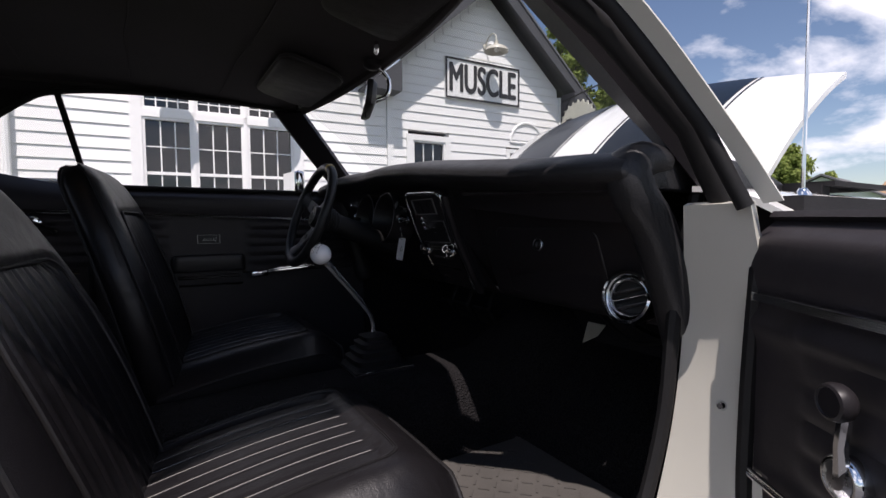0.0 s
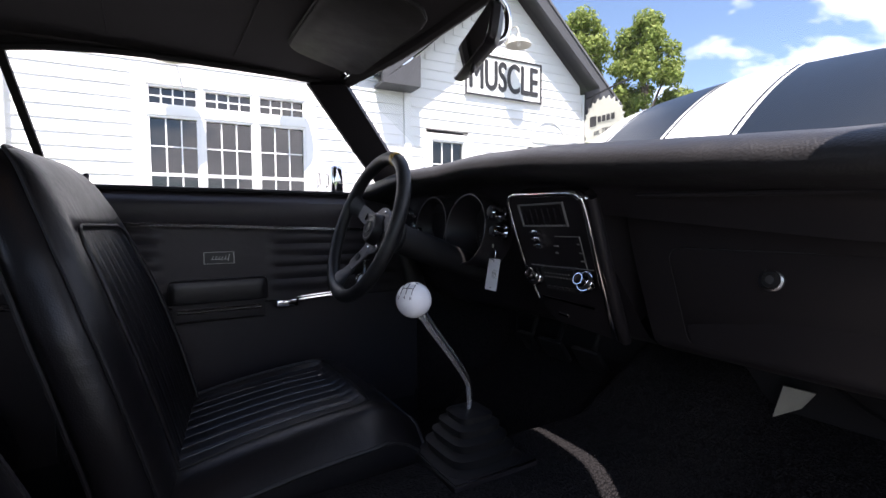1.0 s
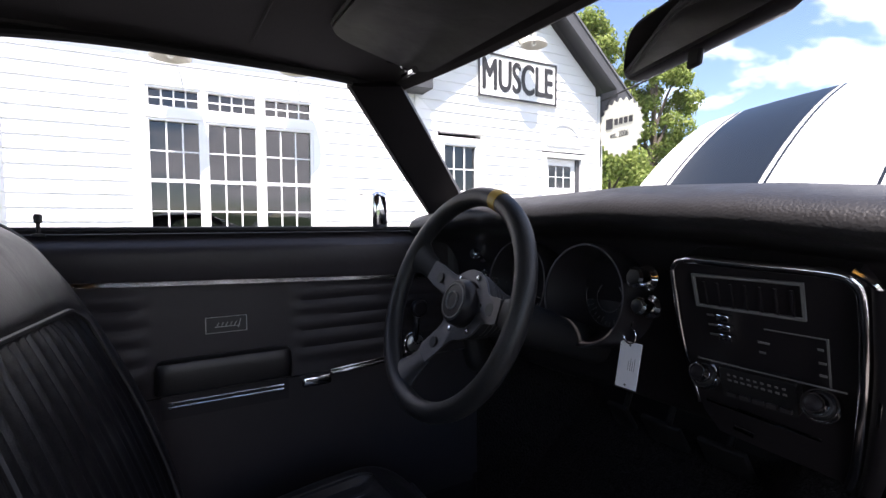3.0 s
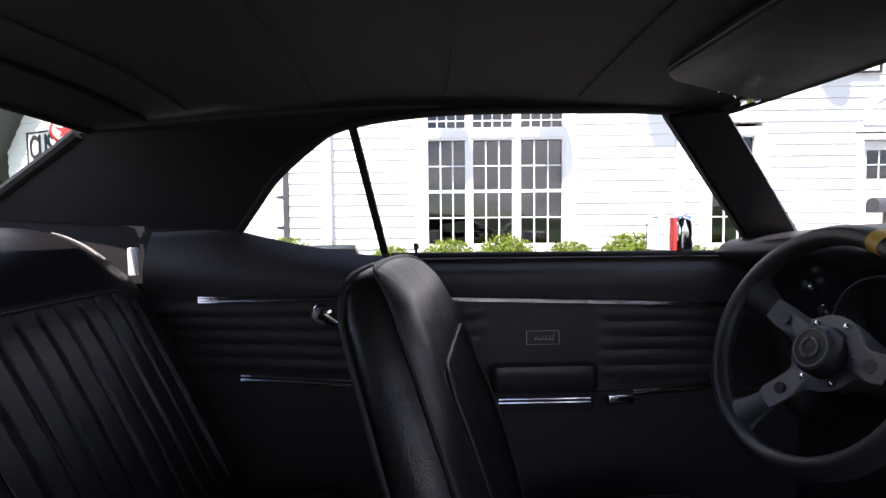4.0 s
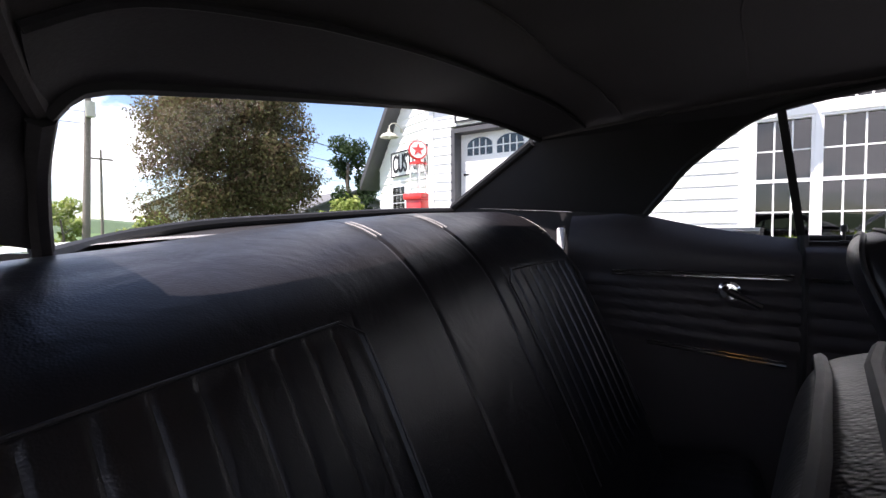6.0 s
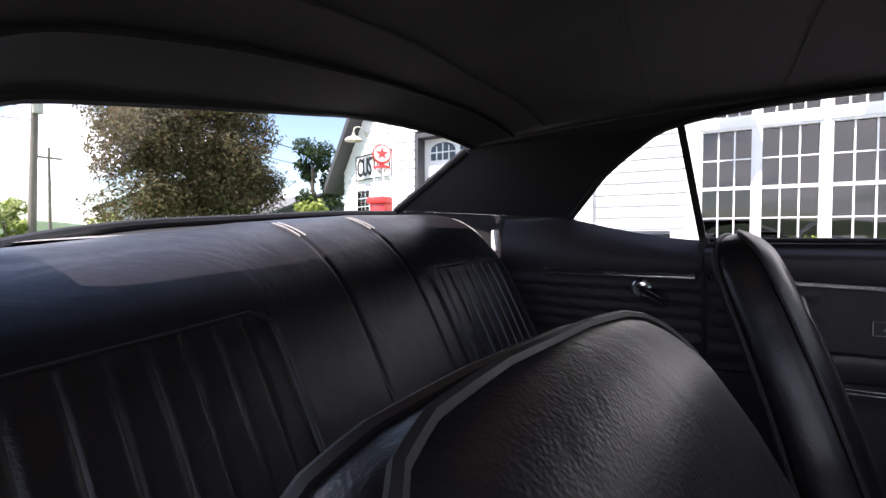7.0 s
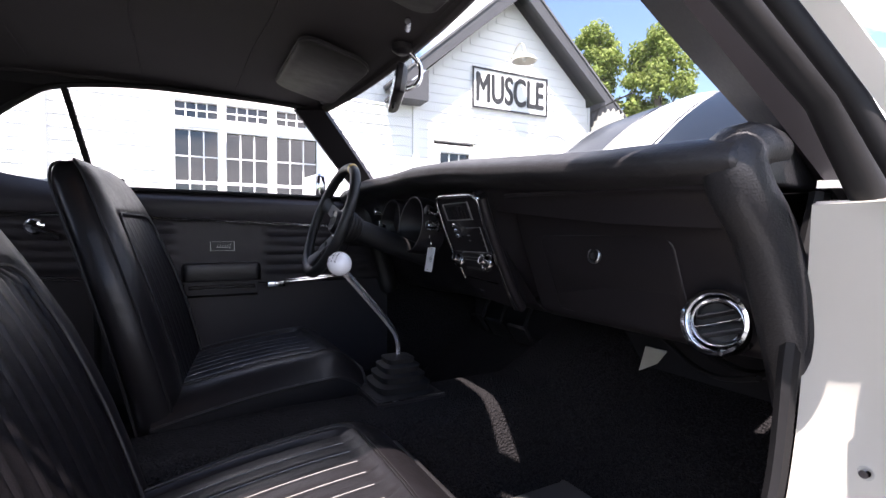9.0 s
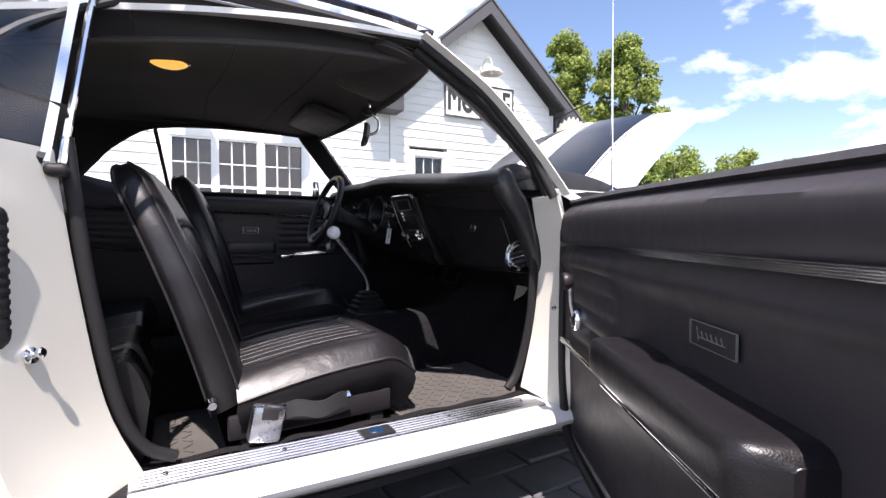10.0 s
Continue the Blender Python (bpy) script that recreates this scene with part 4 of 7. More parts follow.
def liner(u, v):
    """The headliner: u from the windscreen to the rear window, v from -1 to 1 across."""
    w = 0.585 + 0.03 * min(1, u * 3) + 0.03 * max(0, u - 0.6) / 0.4
    end = curve(TOPE, (1 - v) / 2)
    x = lerp(-0.225 - 0.05 * v * v, end.x, u)
    z = lerp(1.272, end.z, u) + 4 * u * (1 - u) * (0.085 - 0.06 * v * v)
    return Vector((x, lerp(v * w, end.y, u ** 3), z))


bm = bmesh.new()
sheet(bm, lambda a, b: liner(a, 2 * b - 1) + Vector((0, 0, 0.0008 * math.sin(a * 90))), 40, 30)
headliner = part("headliner", bm, M_HEAD, car, "charcoal vinyl headliner")
for u in (0.22, 0.42, 0.62, 0.82):
    bm = bmesh.new()
    tube(bm, [liner(u, -1 + k / 12) - Vector((0, 0, 0.001)) for k in range(1, 24)], 0.0022, 5)
    part("headliner_seam", bm, M_HEAD, headliner)
# Darker overlay and welt where the headliner's curve changes.
bm = bmesh.new()
sheet(bm, lambda a, b: liner(lerp(0.895 + 0.05 * max(0.0, 0.3 - b), 1.0, a), 1.9 * b - 0.95) - Vector((0, 0, 0.005)), 8, 40, 0.004)
tube(bm, [liner(0.895 + 0.05 * max(0.0, 0.3 - k / 40), 1.9 * k / 40 - 0.95) - Vector((0, 0, 0.005)) for k in range(41)], 0.004, 6)
part("rear_liner_overlay", bm, M_SAIL, car, "darker overlay with a welt on the headliner before the rear window")
bm = bmesh.new()
sheet(bm, lambda a, b: liner(a * (0.998 + 0.024 * b) - 0.010 - 0.024 * b, (2 * b - 1)) + Vector((0, (2 * b - 1) * 0.070, 0.046 + 0.02 * max(0, 1 - 2 * b) - 0.012 * (2 * b - 1) ** 4)), 30, 24, -0.012)
part("roof", bm, M_WHITE, car, "white roof skin")

RAIL = [(-0.29, 0.588, 1.268), (-0.42, 0.598, 1.277), (-0.60, 0.604, 1.279), (-0.76, 0.607, 1.277), (-0.90, 0.618, 1.267), (-1.0, 0.632, 1.25)]
QUAD = [(-1.0, 0.632, 1.25), (-1.055, 0.655, 1.225), (-1.145, 0.690, 1.16), (-1.20, 0.716, 1.10), (-1.25, 0.748, 1.046)]
BACK = [(-1.52, 0.64, 1.243), (-1.60, 0.665, 1.20), (-1.70, 0.69, 1.145), (-1.82, 0.72, 1.078)]
BASE = [(-1.82, 0.72, 1.078), (-1.90, 0.5, 1.070), (-1.95, 0.22, 1.050), (-1.97, 0.0, 1.034), (-1.93, -0.15, 1.016), (-1.86, -0.25, 1.002), (-1.71, -0.364, 0.988)]
BACK_P = [(-1.505, 0.425, 1.100), (-1.585, 0.405, 1.068), (-1.65, 0.385, 1.025), (-1.71, 0.364, 0.988)]

RAIL_P = [(x, y, z + 0.028 * min(1.0, max(0.0, (x + 1.06) * 6))) for x, y, z in RAIL]

for s in (1, -1):
    bm = bmesh.new()
    rail = RAIL if s > 0 else RAIL_P
    sheet(bm, lambda a, b: flip(curve(rail, a), s).lerp(liner(0.02 + 0.56 * a, s) + Vector((0, s * 0.004, 0.004)), b), 24, 3, 0)
    tube(bm, [flip(p, s) for p in along(rail + QUAD[1:], 40)], 0.009, 8)
    part("window_rail", bm, M_RUBBER, car, "black window rail")
    bm = bmesh.new()
    tube(bm, [liner(k / 40, s) + Vector((0, s * 0.002, 0.003)) for k in range(41)], 0.009, 8)
    part("headliner_welt", bm, M_HEAD, headliner)
    bm = bmesh.new()

    def sail(a, b):
        p = curve(QUAD, b).lerp(curve(BACK if s > 0 else BACK_P, b), a)
        return flip(p + Vector((0, -0.012 * math.sin(math.pi * a), 0)), s)

    sheet(bm, sail, 20, 20)
    sheet(bm, lambda a, b: flip(Vector(QUAD[0]).lerp(Vector((BACK if s > 0 else BACK_P)[0]), a), s).lerp(liner(0.58 + 0.42 * a, s), b), 16, 3)
    sheet(bm, lambda a, b: flip(Vector((lerp(-1.25, -1.82, a), lerp(0.748, 0.72, a), lerp(lerp(1.046, 1.078, a), 0.93, b))), s), 8, 3)
    part("sail_panel", bm, M_SAIL, car, "black sail panel beside the rear window")
    bm = bmesh.new()
    tube(bm, [flip(p, s) for p in along(BACK if s > 0 else BACK_P, 12)], 0.012, 8)
    part("rear_window_gasket", bm, M_RUBBER, car)
for pts, nm in ((TOPE, "rear_window_gasket"), ([(x, y, z - 0.010) for x, y, z in BASE], "rear_window_gasket")):
    bm = bmesh.new()
    tube(bm, along(pts, 24), 0.011, 8)
    part(nm, bm, M_RUBBER, car)
bm = bmesh.new()
sheet(bm, lambda a, b: curve(TOPE, a).lerp(curve(BASE, a), b) + Vector((-0.012, 0, 0.02 * math.sin(math.pi * b))), 24, 8)
g = part("rear_window", bm, M_RGLASS, car, "curved rear window")
g.visible_shadow = False
bm = bmesh.new()
sheet(bm, lambda a, b: curve(BASE, a).lerp(Vector((-1.58, lerp(0.70, -0.70, a), lerp(1.03, 0.95, a))), b) - Vector((0, 0, 0.020)), 24, 4)
part("parcel_shelf", bm, M_SAIL, car, "black parcel shelf")
bm = bmesh.new()
sheet(bm, lambda a, b: Vector((lerp(-1.80, -2.75, b), lerp(-0.78, 0.78, a), 0.985 + 0.03 * (2 * a - 1) - 0.05 * b * b - 0.05 * (2 * a - 1) ** 4 + 0.02 * (1 - (2 * a - 1) ** 2))), 12, 8)
part("trunk_lid", bm, M_WHITE, car, "white trunk lid")

# windscreen, its pillars and the header
SCREEN_B = [(0.12, 0.66, 1.0), (0.30, 0.45, 0.99), (0.40, 0.0, 0.985), (0.30, -0.45, 0.975), (0.16, -0.68, 0.955)]
SCREEN_T = [(-0.262, 0.56, 1.268), (-0.225, 0.3, 1.271), (-0.213, 0.0, 1.272), (-0.225, -0.3, 1.271), (-0.265, -0.57, 1.272)]
bm = bmesh.new()
sheet(bm, lambda a, b: curve(SCREEN_T, a).lerp(curve(SCREEN_B, a), b) + Vector((0.012, 0, 0.018 * math.sin(math.pi * b))), 24, 8)
g = part("windscreen", bm, M_GLASS, car, "curved clear windscreen")
g.visible_shadow = False
bm = bmesh.new()
tube(bm, along(SCREEN_T, 20), 0.014, 8)
part("header_trim", bm, M_HEAD, car, "black header trim")


def strip(bm, a_pts, b_pts, n=16, thick=0.02):
    """A bowed strip between two edge lines."""
    sheet(bm, lambda u, v: curve(a_pts, u).lerp(curve(b_pts, u), v), n, 4, thick)


bm = bmesh.new()
strip(bm, [(-0.345, 0.598, 1.272), (-0.21, 0.655, 1.13), (-0.06, 0.72, 0.985)], [(-0.262, 0.560, 1.275), (-0.135, 0.615, 1.14), (0.008, 0.672, 0.985)], 16, -0.03)
tube(bm, [(-0.345, 0.605, 1.272), (-0.21, 0.665, 1.13), (-0.055, 0.735, 0.975)], 0.014, 8)
part("pillar_trim", bm, M_DASH_FACE, car, "black windscreen pillar trim")
bm = bmesh.new()
strip(bm, [(-0.255, -0.565, 1.275), (-0.05, -0.60, 1.115), (0.165, -0.665, 0.925)], [(-0.315, -0.610, 1.285), (-0.12, -0.665, 1.12), (0.085, -0.745, 0.885)], 16, 0.03)
pil = part("pillar_trim", bm, M_DASH_FACE, car, "black windscreen pillar trim")
bm = bmesh.new()
lathe(bm, [(0.006, 0), (0.006, 0.003), (0.003, 0.005)], pose(0.112, -0.722, 0.905, 0, -60, 20), 10)
part("screw", bm, M_RUBBER, pil)
bm = bmesh.new()
tube(bm, [(-0.33, -0.635, 1.29), (-0.14, -0.70, 1.15), (-0.02, -0.765, 1.0), (0.03, -0.80, 0.87)], 0.020, 10)
tube(bm, [(-0.335, -0.665, 1.30), (-0.16, -0.735, 1.16), (-0.05, -0.80, 1.0), (-0.01, -0.845, 0.875)], 0.012, 10)
tube(bm, [flip(p, -1) + Vector((0, -0.035, 0.012)) for p in along(RAIL_P, 20)], 0.017, 8)
part("weatherstrip", bm, M_RUBBER, car, "thick black door weatherstrip")
bm = bmesh.new()
strip(bm, [(-0.338, -0.676, 1.310), (-0.170, -0.746, 1.164), (-0.052, -0.815, 0.995), (0.012, -0.858, 0.880)], [(-0.334, -0.700, 1.314), (-0.166, -0.772, 1.167), (-0.050, -0.840, 0.998), (0.016, -0.882, 0.883)], 16, 0.004)
part("pillar", bm, M_BODY, car, "cream painted windscreen pillar")
bm = bmesh.new()
strip(bm, [flip((x - 0.005, y + 0.070, z + 0.034), -1) for x, y, z in RAIL_P + QUAD[1:3]], [flip((x - 0.005, y + 0.082, z + 0.044), -1) for x, y, z in RAIL_P + QUAD[1:3]], 24, 0.01)
part("drip_rail", bm, M_CHROME, car, "bright drip rail")

# hinge pillar under the windscreen post, kick area
bm = bmesh.new()
sheet(bm, lambda a, b: curve([(0.010, -0.748, 0.885), (0.062, -0.722, 0.70), (0.050, -0.712, 0.5), (0.010, -0.695, 0.30)], b).lerp(curve([(0.015, -0.846, 0.885), (0.066, -0.860, 0.66), (0.062, -0.86, 0.5), (0.045, -0.865, 0.27)], b), a), 8, 18, 0.015)
hp = part("hinge_pillar", bm, M_BODY, car, "cream painted hinge pillar")
for z in (0.80, 0.42):
    bm = bmesh.new()
    box(bm, (0.07, -0.90, z - 0.03), (0.11, -0.855, z + 0.03), 0.006)
    lathe(bm, [(0.012, -0.05), (0.012, 0.05)], pose(0.06, -0.90, z), 10)
    part("door_hinge", bm, M_BODY, hp)
bm = bmesh.new()
lathe(bm, [(0.009, 0), (0.009, 0.008), (0.005, 0.014)], pose(0.055, -0.79, 0.555, 0, -90, 0), 10)
part("bolt", bm, M_CHROME, hp)
bm = bmesh.new()
tube(bm, along([(0.080, -0.722, 0.90), (0.04, -0.712, 0.72), (0.03, -0.702, 0.52), (-0.005, -0.69, 0.36), (-0.05, -0.69, 0.302)], 16), 0.013, 8)
part("weatherstrip", bm, M_RUBBER, car)

# sill with its scuff plate
bm = bmesh.new()
loft(bm, [[Vector((x, y - dy, z)) for y, z in ((-0.76, 0.18), (-0.69, 0.18), (-0.69, 0.284), (-0.80, 0.284), (-0.855, 0.276), (-0.868, 0.264), (-0.860, 0.250))] for x, dy in ((-1.13, -0.03), (-0.6, 0.0), (-0.2, 0.02), (0.07, 0.032))])
part("sill", bm, M_WHITE, car, "white painted sill", 50)
def on_sill(x, y, z):
    """A point of the sill's top; the sill runs slightly outward towards the front."""
    return Vector((x, y - float(np.interp(x, [-1.13, -0.6, -0.2, 0.07], [-0.03, 0.0, 0.02, 0.032])), z))


bm = bmesh.new()
XS = [lerp(-1.01, -0.01, k / 8) for k in range(9)]
prof = [(-0.790, 0.2845), (-0.790, 0.2875)]
for k in range(6):
    y = -0.786 + k * 0.014
    prof += [(y, 0.2885), (y + 0.004, 0.2915), (y + 0.009, 0.2915), (y + 0.012, 0.2885)]
prof += [(-0.700, 0.2885), (-0.700, 0.2845)]
loft(bm, [[on_sill(x, y, z) for y, z in prof] for x in XS])
scuff = part("scuff_plate", bm, M_SILL, car, "ribbed aluminium scuff plate", 25)
bm = bmesh.new()
loft(bm, [[on_sill(x, y, z) for y, z in ((-0.772, 0.290), (-0.772, 0.2935), (-0.722, 0.2935), (-0.722, 0.290))] for x in (-0.545, -0.465)])
part("emblem_plate", bm, M_INK, scuff)
bm = bmesh.new()
lathe(bm, [(0.020, 0), (0.018, 0.002)], Matrix.Translation(on_sill(-0.505, -0.747, 0.2935)) @ Matrix.Diagonal((1, 0.7, 1, 1)), 24)
part("emblem", bm, M_EMBLEM, scuff, "plain blue oval emblem")
bm = bmesh.new()
loft(bm, [[on_sill(x, y, z) for y, z in ((-0.80, 0.270), (-0.80, 0.293), (-0.695, 0.295), (-0.695, 0.270))] for x in (-1.06, -1.012)])
part("plate_end", bm, M_RUBBER, scuff, "dark end piece of the scuff plate")
for x in (-0.95, -0.72, -0.3, -0.06):
    bm = bmesh.new()
    lathe(bm, [(0.006, 0), (0.006, 0.002), (0.003, 0.0035)], Matrix.Translation(on_sill(x, -0.741, 0.2915)), 10)
    part("screw", bm, M_CHROME, scuff)
bm = bmesh.new()
sheet(bm, lambda a, b: on_sill(lerp(-1.05, 0.04, a), lerp(-0.70, -0.58, b), 0.2895 - 0.05 * b * b + 0.003 * math.sin(40 * a)), 40, 8)
part("sill_carpet", bm, M_CARPET, car, "black loop carpet beside the sill")

# rear door jamb and quarter panel on the open side
bm = bmesh.new()
sheet(bm, lambda a, b: curve([(-1.11, -0.735, 0.925), (-1.085, -0.725, 0.70), (-1.045, -0.715, 0.45), (-0.985, -0.70, 0.29)], b).lerp(curve([(-1.19, -0.865, 0.925), (-1.19, -0.885, 0.70), (-1.16, -0.88, 0.42), (-1.09, -0.86, 0.25)], b), a), 8, 18)
sheet(bm, lambda a, b: curve([(-1.19, -0.865, 0.925), (-1.19, -0.885, 0.70), (-1.16, -0.88, 0.42), (-1.09, -0.86, 0.25)], b) + Vector((-1.5 * a, 0.02 * a * a, 0.0)), 16, 14)
sheet(bm, lambda a, b: Vector((lerp(-1.11, -2.6, a), lerp(-0.735, -0.70, a), lerp(0.93, 1.02, min(1, a * 2)))).lerp(Vector((lerp(-1.19, -2.735, a), lerp(-0.865, -0.845, a), 0.925)), b), 12, 6)
jamb = part("quarter_panel", bm, M_BODY, car, "cream painted rear quarter and door jamb")
bm = bmesh.new()
tube(bm, along([(-1.095, -0.722, 0.95), (-1.070, -0.716, 0.70), (-1.03, -0.702, 0.45), (-0.99, -0.685, 0.345), (-0.93, -0.672, 0.302)], 18), 0.013, 10)
part("weatherstrip", bm, M_RUBBER, car)
bm = bmesh.new()
sheet(bm, lambda a, b: Vector((lerp(-1.158, -1.175, a), lerp(-0.838, -0.862, a), lerp(0.80, 0.61, b) + 0.012 * math.sin(math.pi * a) * (1 if b < 0.06 else -1 if b > 0.94 else 0))) + Vector((0.004 * (math.sin(b * 75) > 0) * math.sin(math.pi * a), 0, 0)), 6, 90, -0.008)
part("rubber_bumper", bm, M_RUBBER, jamb, "black ribbed rubber bumper")
bm = bmesh.new()
lathe(bm, [(0.014, -0.004), (0.014, 0.002), (0.0050, 0.004), (0.0050, 0.014), (0.0085, 0.015), (0.0085, 0.020), (0.006, 0.022)], pose(-1.132, -0.822, 0.578, 0, 75, -30), 14)
part("striker", bm, M_CHROME, jamb, "steel door striker")
bm = bmesh.new()
EDGE = [(-1.115, -0.752, 0.90), (-1.098, -0.718, 1.04), (-1.078, -0.682, 1.20), (-1.066, -0.668, 1.262)]
sheet(bm, lambda a, b: curve(EDGE, b) + Vector((lerp(0.0, -0.014, a), lerp(0.0, -0.006, a), 0)), 3, 14, 0.006)
tube(bm, [Vector(p) + Vector((0.016, 0.012, 0)) for p in along(EDGE, 12)], 0.007, 8)
part("quarter_window_frame", bm, M_CHROME, car, "bright quarter window edge")
bm = bmesh.new()
sheet(bm, lambda a, b: curve([(x - 0.013, y - 0.006, z) for x, y, z in EDGE], b).lerp(curve([(-1.33, -0.765, 0.98), (-1.30, -0.735, 1.08), (-1.22, -0.705, 1.18), (-1.10, -0.678, 1.262)], b), a), 6, 8)
part("quarter_window", bm, M_QGLASS, car, "quarter glass that mirrors the sky")
bm = bmesh.new()
tube(bm, along([(-1.12, -0.755, 0.905), (-1.20, -0.76, 0.93), (-1.33, -0.765, 0.98)], 8), 0.012, 8)
box(bm, (-1.122, -0.766, 0.876), (-1.086, -0.732, 0.898), 0.009, 3)
part("window_channel", bm, M_RUBBER, car)

# far side: glass divider and quarter glass
bm = bmesh.new()
sheet(bm, lambda a, b: Vector((-0.914, 0.762, 0.98)).lerp(Vector((-0.966, 0.634, 1.254)), b) + Vector((-0.016 * a, 0, 0)), 2, 8, 0.012)
part("window_divider", bm, M_RUBBER, car, "black upright between the side windows")
bm = bmesh.new()
sheet(bm, lambda a, b: Vector((-0.930, 0.762, 0.985)).lerp(Vector((-0.98, 0.637, 1.249)), b).lerp(curve([(-1.25, 0.752, 1.045), (-1.145, 0.70, 1.155), (-1.045, 0.655, 1.228)], b), a), 6, 8)
g = part("quarter_window", bm, M_QGLASS, car, "clear quarter glass")
g.visible_shadow = False

# floor pan with tunnel and toe board, closing panels
bm = bmesh.new()


def floor_pan(a, b):
    x, y = lerp(0.50, -1.45, a), lerp(-0.70, 0.74, b)
    t = math.exp(-((y + 0.0) / 0.155) ** 6)
    z = 0.235 + (0.212 - 0.05 * max(0, -0.5 - x)) * t
    z += max(0.0, x - 0.14) ** 1.0 * 0.9 * (1 - t) + max(0.0, x - 0.14) * 0.5 * t
    return Vector((x, y, z))


sheet(bm, floor_pan, 60, 72)
part("floor_carpet", bm, M_CARPET, car, "black loop carpet over floor and tunnel")
for nm, lo, hi in (("firewall", (0.42, -0.78, 0.2), (0.46, 0.78, 0.93)), ("body_side", (-2.0, 0.76, 0.2), (0.5, 0.86, 0.94)), ("floor_pan", (-2.7, -0.80, 0.18), (0.5, 0.80, 0.20)), ("trunk_wall", (-1.95, -0.74, 0.2), (-1.92, 0.74, 0.93))):
    bm = bmesh.new()
    box(bm, lo, hi)
    part(nm, bm, M_SAIL, car, "", 0)
bm = bmesh.new()
sheet(bm, lambda a, b: Vector((lerp(0.06, 0.44, a), lerp(-0.715, -0.66, a), lerp(0.26, 0.66, b))), 6, 6, 0.01)
part("kick_panel", bm, M_CARPET, car, "black kick panel")
bm = bmesh.new()
sheet(bm, lambda a, b: Vector((lerp(0.034, 0.44, a), lerp(0.738, 0.68, a), lerp(0.24, 0.72, b))), 6, 6, -0.01)
part("kick_panel", bm, M_CARPET, car, "black kick panel")
bm = bmesh.new()
box(bm, (0.088, -0.878, 0.2), (0.5, -0.755, 0.893))
part("inner_fender", bm, M_SAIL, car, "", 0)
# Unseen lid behind the engine bay, added to keep light from the footwell.
bm = bmesh.new()
box(bm, (0.425, -0.80, 0.925), (0.75, 0.80, 0.935))
part("cowl_light_blocker", bm, M_SAIL, car, "", 0)

# open hood with its stripes, cowl and fenders
def hood_at(x, y, up=0.0):
    return Vector((x, y, 0.756 + 1.253 * (x - 0.45) - 0.5 * (x - 0.45) ** 2 - 0.064 * ((y - 0.302) / 0.72) ** 2 + 0.012 * math.exp(-((y - 0.26) / 0.09) ** 2) + up))


def hood_line(u, y):
    return lerp(0.62, 1.275 - 0.020 * ((y - 0.302) / 0.72) ** 2, u)


bm = bmesh.new()
sheet(bm, lambda a, b: hood_at(hood_line(a, lerp(-0.54, 0.84, b)), lerp(-0.54, 0.84, b)), 24, 36, 0.022)
hood = part("hood", bm, M_WHITE, car, "white hood raised at the front")
for y0, y1 in ((0.404, 0.700), (-0.262, 0.118)):
    bm = bmesh.new()
    sheet(bm, lambda a, b: hood_at(hood_line(0.004 + 0.99 * a, lerp(y0, y1, b)), lerp(y0, y1, b), 0.003), 20, 12, 0.002)
    part("stripe", bm, M_STRIPE, hood, "broad blue-black stripe")
    for y in (y0 - 0.018, y1 + 0.018):
        bm = bmesh.new()
        sheet(bm, lambda a, b: hood_at(hood_line(0.004 + 0.99 * a, y), y + lerp(-0.0035, 0.0035, b), 0.003), 20, 1, 0.002)
        part("pinstripe", bm, M_STRIPE, hood)
bm = bmesh.new()
sheet(bm, lambda a, b: Vector((lerp(0.05, 1.78, a), lerp(-0.73, -0.885, b), lerp(0.905, 0.90, a) - 0.06 * b * b)), 12, 6, 0.01)
sheet(bm, lambda a, b: Vector((lerp(0.08, 1.78, a), -0.885 - 0.01 * math.sin(math.pi * b), lerp(0.84, 0.35, b))), 8, 6, 0.01)
part("fender", bm, M_WHITE, car, "white front fender beside the open door")
bm = bmesh.new()
sheet(bm, lambda a, b: Vector((lerp(-0.05, 1.78, a), lerp(0.73, 0.885, b), 0.95 - 0.06 * b * b)), 12, 6, 0.01)
sheet(bm, lambda a, b: Vector((lerp(0.02, 1.78, a), 0.885 + 0.01 * math.sin(math.pi * b), lerp(0.90, 0.33, b))), 8, 8, 0.01)
part("fender", bm, M_WHITE, car, "white front fender on the driver side")
bm = bmesh.new()
sheet(bm, lambda a, b: Vector((lerp(-1.0, -2.75, a), 0.885 - 0.03 * a * a, lerp(0.97, 0.30, b))), 12, 8, 0.01)
sheet(bm, lambda a, b: Vector((lerp(-1.0, -2.75, a), lerp(0.80, 0.885 - 0.03 * a * a, b), lerp(1.0, 0.97, b))), 12, 4, 0.01)
part("quarter_panel", bm, M_WHITE, car, "white rear quarter on the driver side")
bm = bmesh.new()
sheet(bm, lambda a, b: Vector((1.78 + 0.06 * math.sin(math.pi * b), lerp(-0.885, 0.885, a), lerp(0.86, 0.35, b))), 16, 8, 0.01)
sheet(bm, lambda a, b: Vector((-2.75 - 0.04 * math.sin(math.pi * b), lerp(-0.83, 0.83, a), lerp(0.95, 0.35, b))), 16, 8, 0.01)
part("end_panel", bm, M_WHITE, car, "white nose and tail panels")
bm = bmesh.new()
box(bm, (0.46, -0.80, 0.28), (1.77, 0.80, 0.30))
box(bm, (0.75, -0.30, 0.30), (1.45, 0.30, 0.78), 0.06)
part("engine_bay", bm, M_SAIL, car, "", 30)
